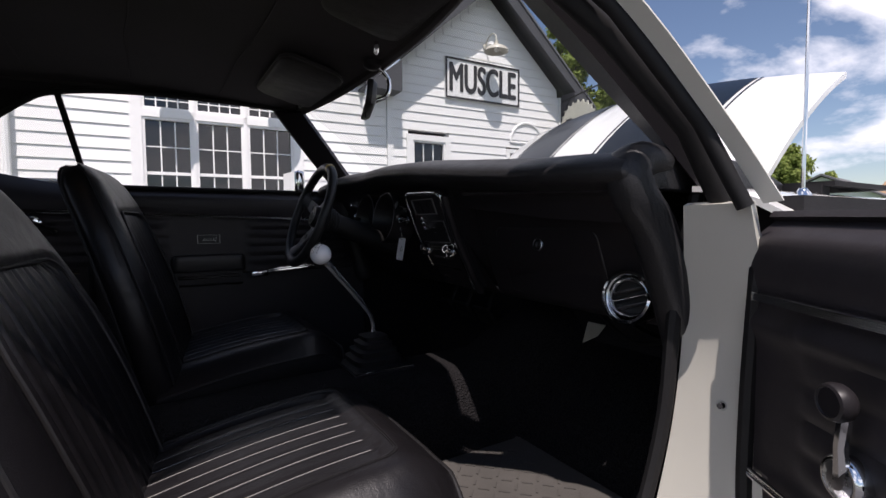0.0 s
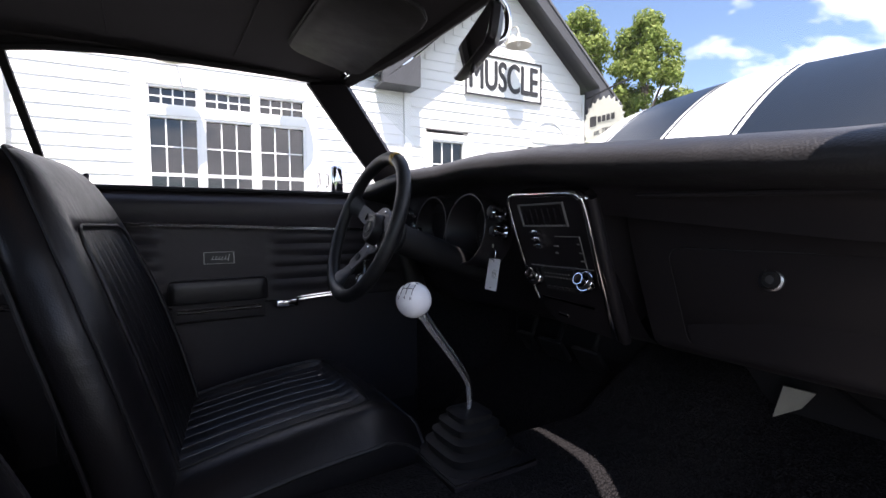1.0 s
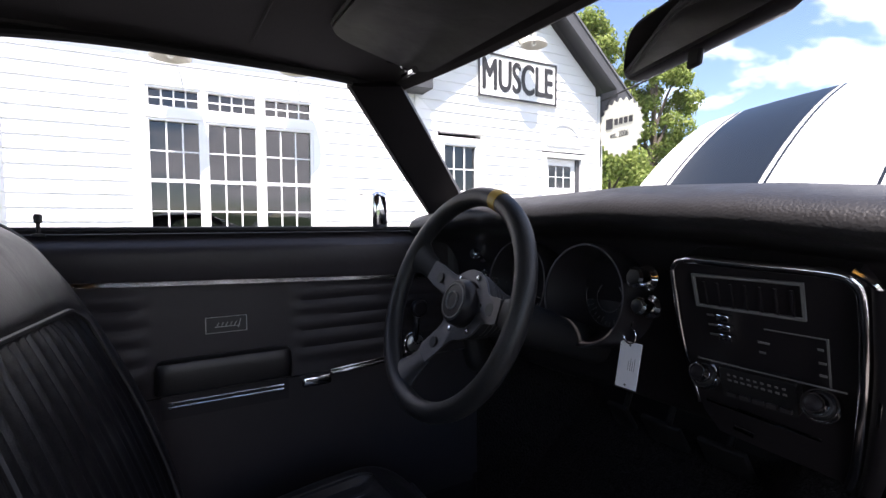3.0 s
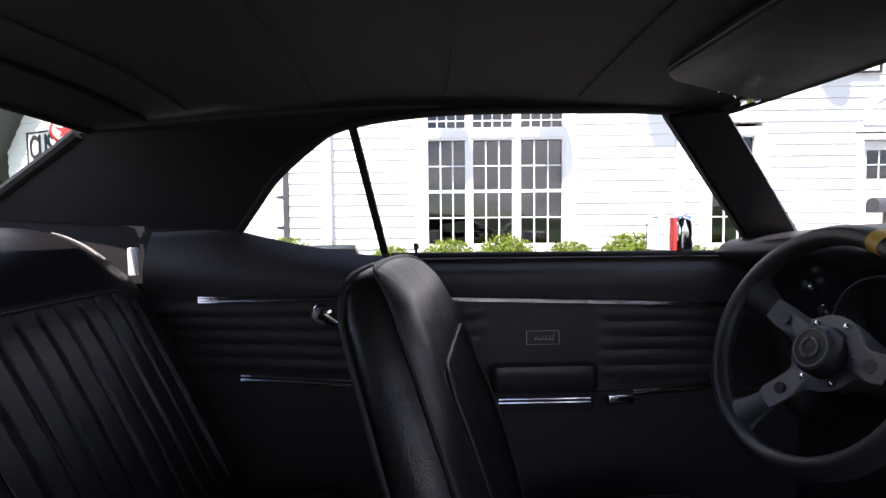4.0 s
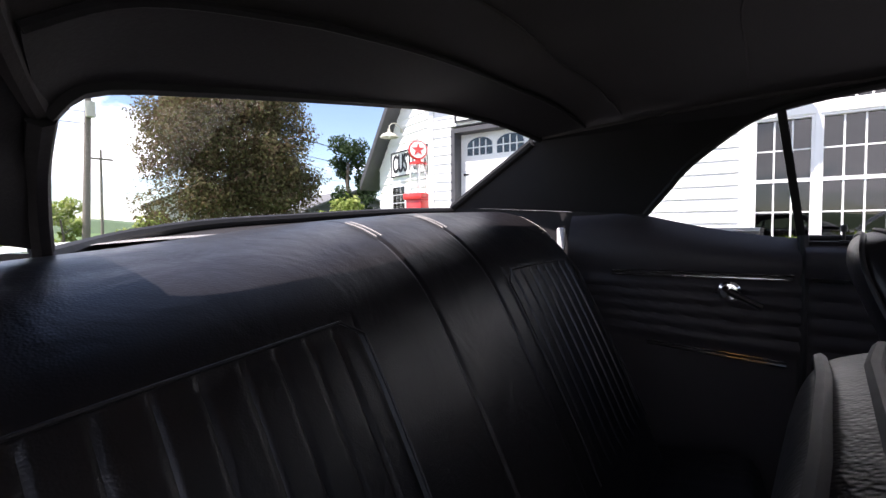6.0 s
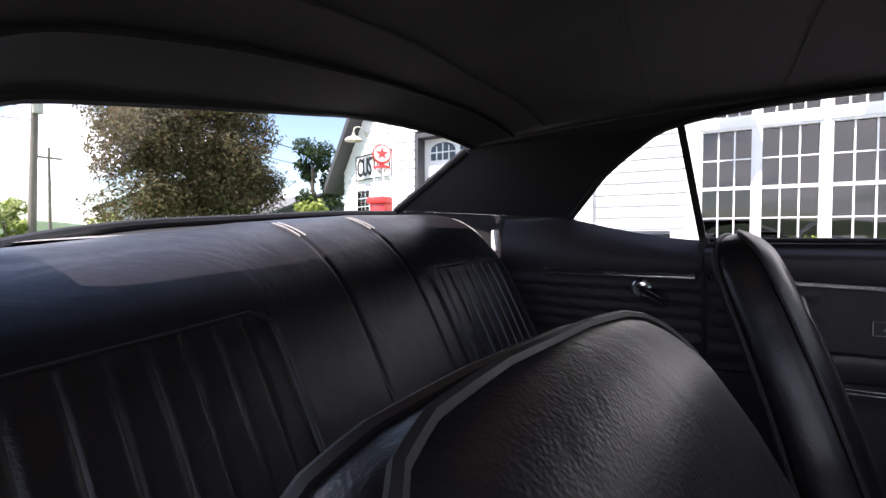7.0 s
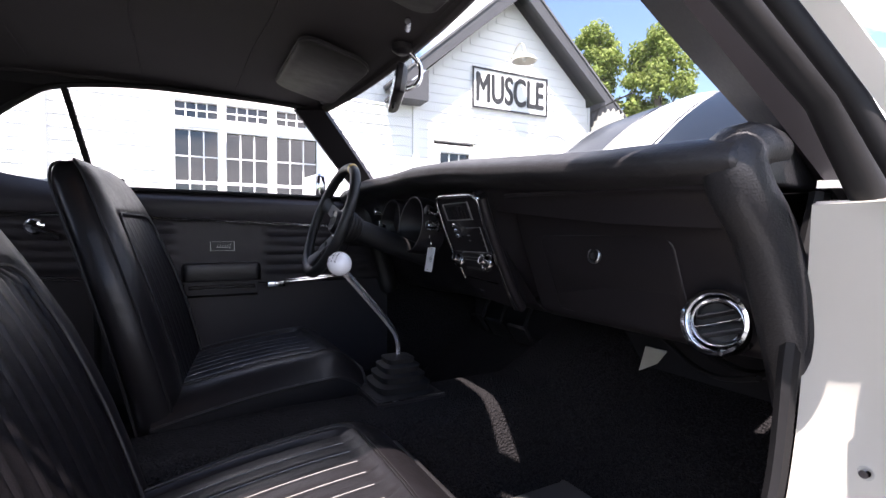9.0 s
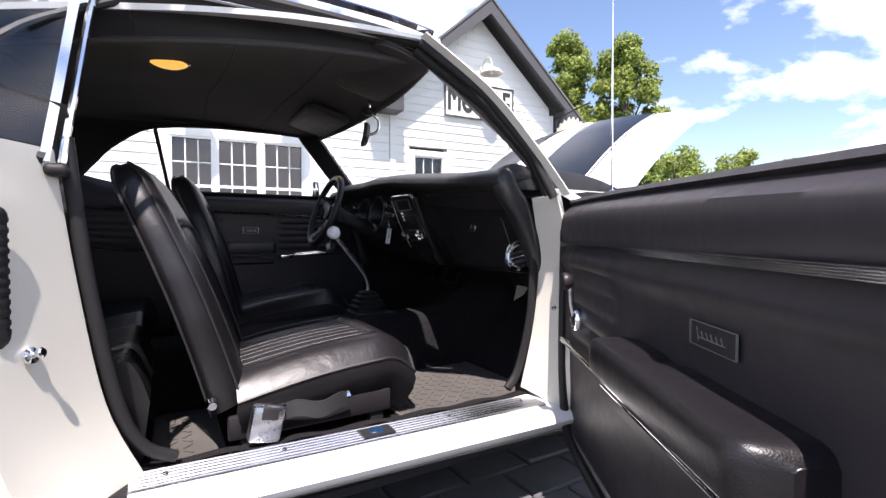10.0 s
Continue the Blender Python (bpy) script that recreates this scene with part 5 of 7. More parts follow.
for wx in (0.95, -1.85):
    for s in (1, -1):
        bm = bmesh.new()
        lathe(bm, [(0.19, -0.085), (0.31, -0.09), (0.33, -0.07), (0.335, 0.0), (0.33, 0.07), (0.31, 0.09), (0.19, 0.085)], pose(wx, s * 0.745, 0.335, -90 * s, 0, 0), 36)
        ty = part("wheel", bm, M_RUBBER, car, "black road tyre")
        bm = bmesh.new()
        lathe(bm, [(0.19, 0.03), (0.185, 0.088), (0.15, 0.06), (0.06, 0.075), (0.05, 0.095), (0.0, 0.097)], pose(wx, s * 0.745, 0.335, -90 * s, 0, 0), 28)
        part("rim", bm, M_BRUSH, ty)
bm = bmesh.new()
sheet(bm, lambda a, b: curve(SCREEN_B, b) + Vector((lerp(0.0, 0.14, a), 0, -0.02 - 0.02 * a)), 3, 20, 0.01)
part("cowl", bm, M_STRIPE, car, "dark cowl below the windscreen")
an = thing("antenna", "thin chrome whip antenna on the front fender", "antenna", (0.285, -0.80, 0.9))
bm = bmesh.new()
tube(bm, [(0.285, -0.80, 0.895), (0.283, -0.80, 1.3), (0.28, -0.80, 1.95)], [0.0035, 0.0028, 0.0018], 6)
part("whip", bm, M_CHROME, an)
bm = bmesh.new()
lathe(bm, [(0.016, 0.0), (0.014, 0.02), (0.006, 0.03)], pose(0.285, -0.80, 0.885), 12)
part("base", bm, M_CHROME, an)


# ---- doors ----
def roll(z, z0, z1, count):
    if not z0 < z < z1:
        return 0.0
    f = ((z - z0) / (z1 - z0) * count) % 1
    return 0.0075 * (1 - abs(2 * f - 1) ** 2.5)


def door_panel(parent, W, length, ztop, pleats, badge, arm, latch, low, low_z, crank, trim, arm_out, sag=0.0, bh=0.55):
    """The vinyl inside of a door and all that is screwed to it. W turns (along from the hinge, inward, up) into the world."""
    def face(a, b):
        zt = ztop - sag * a ** 1.5
        s, z = length * a, lerp(0.33, zt, b)
        n = 0.0
        tz = lerp(trim[0], trim[1], a)
        if z > tz:
            f = (z - tz) / (zt - tz)
            n += 0.013 * math.sin(math.pi * min(1, f * 0.9 + 0.1)) - 0.03 * max(0, f - 0.72) / 0.28
        else:
            for s0, s1 in pleats:
                edge = min(1, max(0, min(s - s0, s1 - s) / 0.012))
                n += edge * roll(z, low_z + 0.03, tz - 0.012, 5)
            if arm_out > 0.07:
                n += 0.011 * math.exp(-((z - tz + 0.042) / 0.022) ** 2)
            if z < low_z:
                n -= 0.012
        return W(s, n, z)

    bm = bmesh.new()
    sheet(bm, face, 72, 90)
    panel = part("inner_panel", bm, M_PANEL, parent, "black vinyl panel with rolled pleats")
    bm = bmesh.new()
    ribs = [(0.010, -0.0145)] + [p for k in range(5) for p in ((0.0155, -0.0125 + k * 0.0055), (0.0195, -0.0110 + k * 0.0055), (0.0175, -0.0085 + k * 0.0055))] + [(0.010, 0.0145)]
    loft(bm, [[W(lerp(0.012, length - 0.012, k / 12), n, lerp(trim[0], trim[1], k / 12) + dz * bh) for n, dz in ribs] for k in range(13)])
    part("belt_trim", bm, M_BAND, parent, "ribbed bright belt trim", 20)
    bm = bmesh.new()
    for dz, r in ((0.0, 0.004), (0.008, 0.0025)):
        tube(bm, [W(lerp(low[0], low[1], k / 8), 0.013, low_z + dz + 0.012 * (1 - k / 8) * (1 if arm_out < 0.07 else 0)) for k in range(9)], r, 8)
    part("lower_trim", bm, M_BAND, parent, "thin bright lower trim")
    # badge: a plate with bars where its name stands
    s, z, w = badge
    bm = bmesh.new()
    for a, b, c, d in ((-w, w, 0.0148, 0.0155), (-w, w, -0.0155, -0.0148), (w - 0.0012, w, -0.0148, 0.0148), (-w, 0.0012 - w, -0.0148, 0.0148)):
        vs = box(bm, (0, 0, 0), (1, 1, 1))
        for v in vs:
            v.co = W(s + lerp(a, b, v.co.x), 0.0045 + 0.0025 * v.co.y, z + lerp(c, d, v.co.z))
    part("badge", bm, M_BADGE, parent, "bright frame of the name badge")
    bm = bmesh.new()
    for v in box(bm, (-1, 0, -1), (1, 1, 1)):
        v.co = W(s + v.co.x * (w - 0.002), 0.003 + 0.0025 * v.co.y, z + v.co.z * 0.0150)
    part("badge_field", bm, M_INK, parent)
    for k in range(7):
        bm = bmesh.new()
        for v in box(bm, (-1, 0, -1), (1, 1, 1)):
            v.co = W(s + (k - 3) * w * 0.21 + v.co.x * (0.0006 if k < 6 else w * 0.6) + (v.co.z * -0.0022 if k < 6 else -3.2 * w * 0.21), 0.0056 + 0.0008 * v.co.y, z + (v.co.z * (0.0042 if k else 0.0085) if k < 6 else -0.0042 + v.co.z * 0.0005))
        part("badge_bar", bm, M_BADGE, parent, "bright lettering as a plain bar")
    # armrest
    bm = bmesh.new()
    ring = []
    for k in range(29):
        f = 0.5 - 0.5 * math.cos(math.pi * k / 28)
        e = max(0.45, (1 - abs(2 * f - 1) ** 26) ** 0.4)
        s_ = lerp(arm[0], arm[1], f)
        out = arm_out * e
        dip = 0.008 * math.exp(-((f - 0.36) / 0.05) ** 2) if arm_out > 0.07 else 0.0
        ring.append([W(s_, n, arm[2] + z_) for n, z_ in ((-0.004, (0.028 - dip) * e), (out * 0.35, (0.031 - dip) * e), (out * 0.74, 0.0305 * e), (out * 0.91, 0.0285 * e), (out * 0.975, 0.022 * e), (out, 0.010), (out * 0.995, -0.018), (out * 0.96, -0.027), (out * 0.84, -0.030), (-0.004, -0.030))])
    loft(bm, ring)
    part("armrest", bm, M_VINYL, parent, "padded black armrest")
    bm = bmesh.new()
    ring = [[W(lerp(arm[0] + 0.01, arm[1] - 0.01, k / 8), n, arm[2] + z_) for n, z_ in ((-0.004, -0.031), (arm_out * 0.72, -0.031), (arm_out * 0.70, -0.075), (-0.004, -0.085))] for k in range(9)]
    loft(bm, ring)
    part("armrest_base", bm, M_DASH_FACE, parent)
    bm = bmesh.new()
    for dz in (-0.045, -0.053):
        tube(bm, [W(lerp(arm[0] + 0.02, arm[1] - 0.02, k / 8), arm_out * 0.72, arm[2] + dz) for k in range(9)], 0.0026, 8)
    part("armrest_trim", bm, M_BAND, parent, "bright armrest trim")
    # latch paddle
    bm = bmesh.new()
    for v in box(bm, (0, 0, 0), (1, 1, 1), 0.12, 2):
        v.co = W(lerp(latch[0], latch[1], v.co.x), 0.006 + 0.028 * v.co.y, latch[2] + 0.020 * (v.co.z - 0.5))
    part("latch", bm, M_CHROME, parent, "bright door latch paddle")
    # window crank
    s, z, ks, kz = crank
    bm = bmesh.new()
    o = W(s, 0.006, z)
    nrm = (W(s, 1.006, z) - o).normalized()
    m = Matrix.Translation(o) @ nrm.to_track_quat("Z", "Y").to_matrix().to_4x4()
    lathe(bm, [(0.028, 0), (0.029, 0.008), (0.027, 0.016), (0.024, 0.0185), (0.0215, 0.0185), (0.021, 0.0165)], m, 28)
    part("window_crank", bm, M_CHROME, parent, "chrome window crank")
    bm = bmesh.new()
    lathe(bm, [(0.0206, 0.016), (0.0206, 0.0185), (0.012, 0.0215), (0.0, 0.0225)], m, 12)
    part("crank_face", bm, M_BUCKLE, parent, "faceted silver face of the crank hub", 10)
    bm = bmesh.new()
    tube(bm, [W(s, 0.018, z), W(lerp(s, ks, 0.45), 0.030, lerp(z, kz, 0.45)), W(ks, 0.034, kz)], [0.010, 0.007, 0.008], 8)
    part("crank_arm", bm, M_CHROME, parent)
    bm = bmesh.new()
    m2 = Matrix.Translation(W(ks, 0.03, kz)) @ nrm.to_track_quat("Z", "Y").to_matrix().to_4x4()
    lathe(bm, [(0.010, 0), (0.016, 0.004), (0.0205, 0.010), (0.0215, 0.018), (0.0195, 0.024), (0.0165, 0.0255), (0.0155, 0.0235), (0.0, 0.0240)], m2, 20)
    part("crank_knob", bm, M_DASH_FACE, parent, "black crank knob")
    return panel


bm = bmesh.new()
sheet(bm, lambda a, b: Vector((lerp(0.03, -0.915, a), lerp(0.725, 0.80, b), lerp(0.978, 0.972, b) + 0.004 * math.sin(math.pi * b))), 12, 4)
box(bm, (-0.915, 0.745, 0.30), (0.03, 0.80, 0.965))
dd = part("door", bm, M_PANEL, car, "closed door with black vinyl inside, bright trim and armrest")
door_panel(dd, lambda s, n, z: Vector((0.03 - s, 0.712 - n, z)), 0.950, 0.978, ((0.08, 0.47), (0.735, 0.94)), (0.602, 0.801, 0.037), (0.482, 0.725, 0.715), (0.403, 0.465, 0.667), (0.22, 0.40), 0.672, (0.20, 0.715, 0.20, 0.80), (0.867, 0.896), 0.038, 0.0, 0.36)
bm = bmesh.new()
sheet(bm, lambda a, b: Vector((lerp(0.015, -0.96, a), 0.80 + 0.09 * math.sin(math.pi * min(1, b * 1.6) / 2) - 0.02 * b * b, lerp(0.968, 0.28, b))), 10, 10, 0.008)
part("outer_skin", bm, M_WHITE, dd, "white painted outside of the door")
bm = bmesh.new()
tube(bm, [(0.0, 0.752, 0.982), (-0.45, 0.752, 0.984), (-0.91, 0.755, 0.985)], 0.007, 8)
part("window_felt", bm, M_RUBBER, dd)
bm = bmesh.new()
lathe(bm, [(0.010, 0), (0.010, 0.004), (0.003, 0.005), (0.003, 0.022), (0.006, 0.024), (0.0065, 0.034), (0.004, 0.038)], pose(-0.853, 0.735, 0.976), 12)
part("lock_button", bm, M_DASH_FACE, dd, "black lock button")
em = thing("door_mirror", "small rectangular chrome door mirror", "mirror", (-0.2, 0.82, 0.95))
bm = bmesh.new()
MM = pose(-0.238, 0.806, 1.028, 0, 0, 8)
box(bm, (-0.018, -0.068, -0.045), (0.022, 0.068, 0.045), 0.014, 3, MM)
part("mirror_case", bm, M_CHROME, em)
bm = bmesh.new()
box(bm, (-0.0215, -0.060, -0.038), (-0.0185, 0.060, 0.038), 0, 2, MM)
part("mirror_glass", bm, M_MIRROR, em, "mirror glass")
bm = bmesh.new()
tube(bm, [(-0.223, 0.806, 0.991), (-0.198, 0.812, 0.965), (-0.188, 0.818, 0.935)], [0.009, 0.012, 0.022], 10)
part("mirror_foot", bm, M_CHROME, em)

HINGE, OPEN = Vector((0.035, -0.845, 0)), radians(58)
ALONG = Vector((-math.cos(OPEN), -math.sin(OPEN), 0))
INWARD = Vector((-math.sin(OPEN), math.cos(OPEN), 0))


def pdoor(s, n, z):
    return HINGE + ALONG * s + INWARD * n + Vector((0, 0, z - 0.113))


bm = bmesh.new()
for v in box(bm, (0, 0, 0), (1, 1, 1), 0.04, 2):
    v.co = pdoor(lerp(-0.01, 1.15, v.co.x), lerp(-0.17, -0.013, v.co.y), lerp(0.30, 0.945 - 0.038 * v.co.x ** 1.5, v.co.z))
pd = part("door", bm, M_BODY, car, "open cream painted door with black vinyl inside and long armrest")
door_panel(pd, pdoor, 1.13, 0.975, ((0.09, 0.43), (1.0, 1.12)), (0.766, 0.757, 0.051), (0.50, 0.95, 0.676), (0.43, 0.50, 0.606), (0.01, 0.43), 0.588, (0.180, 0.675, 0.200, 0.772), (0.858, 0.852), 0.085, 0.038, 0.46)
bm = bmesh.new()
sheet(bm, lambda a, b: pdoor(1.13 * a, lerp(-0.012, -0.06, b), 0.974 - 0.038 * a ** 1.5 - 0.030 * b), 12, 3, -0.01)
tube(bm, [pdoor(1.13 * k / 10, -0.05, 0.950 - 0.038 * (k / 10) ** 1.5) for k in range(11)], 0.006, 8)
part("door_cap", bm, M_PANEL, pd)
bm = bmesh.new()
tube(bm, along([pdoor(0.0, 0.002, 0.90), pdoor(-0.015, 0.002, 0.7), pdoor(-0.01, 0.004, 0.5), pdoor(0.04, 0.006, 0.36), pdoor(0.15, 0.006, 0.325), pdoor(0.6, 0.006, 0.322), pdoor(1.1, 0.006, 0.322)], 30), 0.012, 8)
part("door_seal", bm, M_RUBBER, pd)

# ---- rear quarter trim on the far side ----
qt = thing("quarter_trim", "black pleated rear side panel with bright trim strips", "side panel", (-1.17, 0.7, 0.4))


def qface(a, b):
    x = lerp(-0.925, -1.44, a)
    top = lerp(0.985, 1.06, min(1, a * 1.35) ** 1.5)
    z = lerp(0.33, top, b)
    y = 0.712 - 0.01 * a
    if z > 0.897:
        f = (z - 0.897) / (top - 0.897)
        y += 0.05 * f * f - 0.012 * math.sin(math.pi * f)
    elif z > 0.715 + 0.03 * a:
        y -= roll(z, 0.72 + 0.03 * a, 0.885, 5)
    return Vector((x, y, z))


bm = bmesh.new()
sheet(bm, qface, 30, 80)
part("panel", bm, M_PANEL, qt)
bm = bmesh.new()
for dz, r in ((0, 0.0030), (0.006, 0.0024), (-0.005, 0.0022)):
    tube(bm, [(lerp(-0.940, -1.32, k / 8), 0.698 - 0.008 * k / 8, 0.897 + dz) for k in range(9)], r, 8)
part("belt_trim", bm, M_BAND, qt, "ribbed bright belt trim")
bm = bmesh.new()
for dz, r in ((0, 0.004), (0.009, 0.0025)):
    tube(bm, [(lerp(-0.950, -1.235, k / 8), 0.700 - 0.006 * k / 8, lerp(0.700, 0.722, k / 8) + dz) for k in range(9)], r, 8)
part("lower_trim", bm, M_BAND, qt, "bright lower trim")
bm = bmesh.new()
lathe(bm, [(0.024, 0), (0.024, 0.012), (0.018, 0.018), (0, 0.02)], pose(-1.060, 0.706, 0.861, 90), 24)
cr = part("window_crank", bm, M_CHROME, qt, "chrome window crank")
bm = bmesh.new()
tube(bm, [(-1.060, 0.69, 0.861), (-1.025, 0.675, 0.846), (-0.996, 0.672, 0.832)], [0.010, 0.007, 0.010], 8)
part("crank_arm", bm, M_CHROME, cr)
bm = bmesh.new()
tube(bm, [(-0.921, 0.735, 0.99), (-0.921, 0.716, 0.9), (-0.921, 0.714, 0.6), (-0.921, 0.714, 0.35)], 0.010, 8)
part("jamb_seal", bm, M_RUBBER, qt)
qp = thing("quarter_trim", "black rear side panel on the open-door side", "side panel", (-1.3, -0.7, 0.4))
bm = bmesh.new()
sheet(bm, lambda a, b: flip(qface(0.32 + a * 0.68, b), -1) + Vector((0, 0.02, 0)), 20, 60)
part("panel", bm, M_PANEL, qp)
bm = bmesh.new()
tube(bm, [(-1.12, -0.680, 0.80), (-1.38, -0.675, 0.80)], 0.004, 8)
part("belt_trim", bm, M_CHROME, qp)


# ---- seats ----
def groove(y, half, count):
    """Depth of the sewn channels of a pleated insert at y."""
    if abs(y) > half:
        return 0.0
    f = ((y + half) / (2 * half) * count) % 1
    d = min(f, 1 - f) * (2 * half / count)
    return max(0.0, 1 - d / 0.006)


def bucket_seat(yc, cush, lean, label, crown=0.055, foot_x=0.045, vt=0.775, wide=0.255):
    """cush: rear x, front x, seat height; lean: crest x and z. One seat with cushion, back, piping, frame."""
    x0, x1, zc = cush
    st = thing("bucket_seat", label, "car seat", ((x0 + x1) / 2, yc, 0.24), "front seats")
    hw = 0.255

    def cushion_top(u, v):
        """u from back to front, v from -1 to 1."""
        y = v * hw * (1 - 0.10 * max(0, u - 0.75) / 0.25 * abs(v))
        x = lerp(x0, x1, u)
        z = zc - 0.055 * (1 - u) ** 1.2 + 0.012 * math.sin(math.pi * u)
        side = abs(v) ** 4.5
        z -= crown * side
        z -= 0.060 * max(0, (u - 0.78) / 0.22) ** 2.2
        inside = min(1.0, max(0.0, (0.80 - u) / 0.03)) * min(1.0, max(0.0, (0.64 - abs(v)) / 0.04))
        z -= inside * (0.009 + 0.003 * groove(y, 0.62 * hw, 8))
        z += 0.014 * math.exp(-((abs(v) - 0.78) / 0.15) ** 2) * (0.4 + 0.6 * u)
        return Vector((x, yc + y, z))

    bm = bmesh.new()
    sheet(bm, lambda a, b: cushion_top(a, 2 * b - 1), 46, 110)
    part("cushion", bm, M_VINYL, st, "pleated black vinyl cushion")
    rim = [cushion_top(u / 20, -1) for u in range(21)] + [cushion_top(1, -1 + k / 8) for k in range(1, 17)] + [cushion_top(1 - u / 20, 1) for u in range(1, 21)]
    bm = bmesh.new()
    ctr = Vector(((x0 + x1) / 2, yc, 0))
    rows_ = []
    for f, dz, k in ((0.0, 0.0, 1.0), (0.2, -0.018, 1.012), (0.5, -0.050, 0.985), (1.0, -0.115, 0.86)):
        rows_.append([Vector((lerp(ctr.x, p.x, k), lerp(ctr.y, p.y, k), p.z + dz)) for p in rim])
    loft(bm, rows_, False, False)
    part("cushion_side", bm, M_SIDE, st)
    bm = bmesh.new()
    tube(bm, [p + Vector((0, 0, 0.002)) for p in rim], 0.0045, 6)
    part("piping", bm, M_PIPING, st)
    # stitching of the insert
    bm = bmesh.new()
    for k in range(9):
        y = -0.62 + 1.24 * k / 8
        if k in (0, 8):
            continue
        tube(bm, [cushion_top(0.05 + 0.70 * t / 14, y) + Vector((0, 0, 0.0014)) for t in range(15)], 0.0007, 4)
    rim_in = [(0.05 + 0.70 * t / 12, -0.66) for t in range(13)] + [(0.75 + 0.06 * math.sin(a), -0.66 + 0.10 * (1 - math.cos(a))) for a in (0.3, 0.6, 0.9, 1.2, 1.57)] + [(0.81, -0.5 + t * 0.1) for t in range(11)]
    rim_in += [(u_, -v_) for u_, v_ in reversed(rim_in[:18])]
    part("stitching", bm, M_THREAD, st, "pale thread of the sewn channels")
    bm = bmesh.new()
    for d in (0.0, 0.018):
        tube(bm, [cushion_top(u_ + d * 0.6, v_ * (1 + d)) + Vector((0, 0, 0.0014)) for u_, v_ in rim_in], 0.0010, 4)
    part("insert_seam", bm, M_PIPING, st)
    # backrest: rings from its foot to the rounded crest
    foot = Vector((x0 + foot_x, yc, zc - 0.135))
    crest = Vector((lean[0], yc, lean[1]))
    axis = (crest - foot)
    length = axis.length
    axis.normalize()
    nrm = Vector((axis.z, 0, -axis.x))
    lat = Vector((0.135, 1.0, 0.0))
    bm = bmesh.new()
    rings = []
    NS = 56

    def half_width(v):
        w = float(np.interp(v, [0.0, 0.35, 0.55, 0.72, 0.85, 0.92, 0.965, 0.985, 0.995, 1.0], [0.235, 0.250, 0.243, 0.218, 0.190, 0.171, 0.150, 0.132, 0.106, 0.050]))
        return w * wide / 0.250

    def half_insert(v):
        return 0.66 * half_width(v)

    def back_ring(v):
        w = half_width(v)
        t = lerp(0.055, 0.043, v)
        if v > 0.9:
            t *= math.sqrt(max(0.03, 1 - ((v - 0.9) / 0.105) ** 2))
        c = foot + axis * length * v + nrm * (0.02 * math.sin(math.pi * v))
        ring = []
        for k in range(NS):
            a = 2 * math.pi * k / NS
            cy = math.copysign(abs(math.cos(a)) ** 0.55, math.cos(a))
            cn = math.copysign(abs(math.sin(a)) ** 0.62, math.sin(a))
            y, n = w * cy, t * cn
            if cn > 0:
                n += 0.007 * math.exp(-((abs(cy) - 0.80) / 0.17) ** 2) * min(1, (1 - v) * 6)
                if 0.06 < v < vt + 0.005 and abs(y) < half_insert(v):
                    n -= 0.011
            ring.append(c + lat * y + nrm * n)
        return ring

    steps = [0.86 * k / 34 for k in range(35)] + [0.86 + 0.14 * math.sin(math.pi / 2 * j / 16) for j in range(1, 17)]
    for v in steps:
        rings.append(back_ring(v))
    loft(bm, rings)
    part("backrest", bm, M_VINYL, st, "tall rounded black vinyl backrest")

    def on_back(v, y, lift):
        t = lerp(0.055, 0.043, v)
        w = half_width(v)
        cy = min(1, abs(y) / w)
        cn = (1 - cy ** (2 / 0.55)) ** (0.62 / 2) if cy < 1 else 0
        c = foot + axis * length * v + nrm * (0.02 * math.sin(math.pi * v))
        return c + lat * y + nrm * (t * cn + 0.007 * math.exp(-((cy - 0.80) / 0.17) ** 2) * min(1, (1 - v) * 6) + lift)

    # pleated insert with rounded upper corners
    bm = bmesh.new()

    def insert(a, b):
        v = lerp(0.05, vt, a)
        hi = half_insert(v)
        y = lerp(-hi, hi, b)
        y *= 1 - 0.16 * max(0, (a - 0.93) / 0.07) ** 2
        return on_back(v, y, -0.006 - 0.004 * groove(y, hi, 8) + 0.0012 * math.cos(y / hi * math.pi * 8))

    sheet(bm, insert, 30, 96)
    part("pleated_insert", bm, M_VINYL, st, "sewn vertical channels")
    bm = bmesh.new()
    turn = [(vt - 0.05 + 0.055 * math.sin(a), 0.035 * (1 - math.cos(a))) for a in (0.3, 0.6, 0.9, 1.2, 1.5)]
    side_l = [on_back(v, -half_insert(v), 0.0) for v in (lerp(0.05, vt - 0.05, k / 16) for k in range(17))] + [on_back(v, d - half_insert(v), 0.001) for v, d in turn]
    side_r = [on_back(v, half_insert(v), 0.0) for v in (lerp(0.05, vt - 0.05, k / 16) for k in range(17))] + [on_back(v, half_insert(v) - d, 0.001) for v, d in turn]
    tube(bm, side_l + side_r[::-1], 0.0030, 6)
    part("insert_piping", bm, M_PIPING, st)
    # piping where the front and the rear panel meet the side band
    for e in (0.66, -0.66):
        bm = bmesh.new()
        edge = []
        for v in steps:
            t = lerp(0.055, 0.043, v)
            if v > 0.9:
                t *= math.sqrt(max(0.03, 1 - ((v - 0.9) / 0.105) ** 2))
            c = foot + axis * (length * v + 0.002 * v) + nrm * (0.02 * math.sin(math.pi * v) + e * t)
            edge.append((c, half_width(v) * 0.962))
        tube(bm, [c - lat * w for c, w in edge] + [c + lat * w for c, w in reversed(edge)], 0.0032, 6)
        part("piping", bm, M_PIPING, st)
    # frame, hinge bolts and runners
    for sy in (-1, 1):
        bm = bmesh.new()
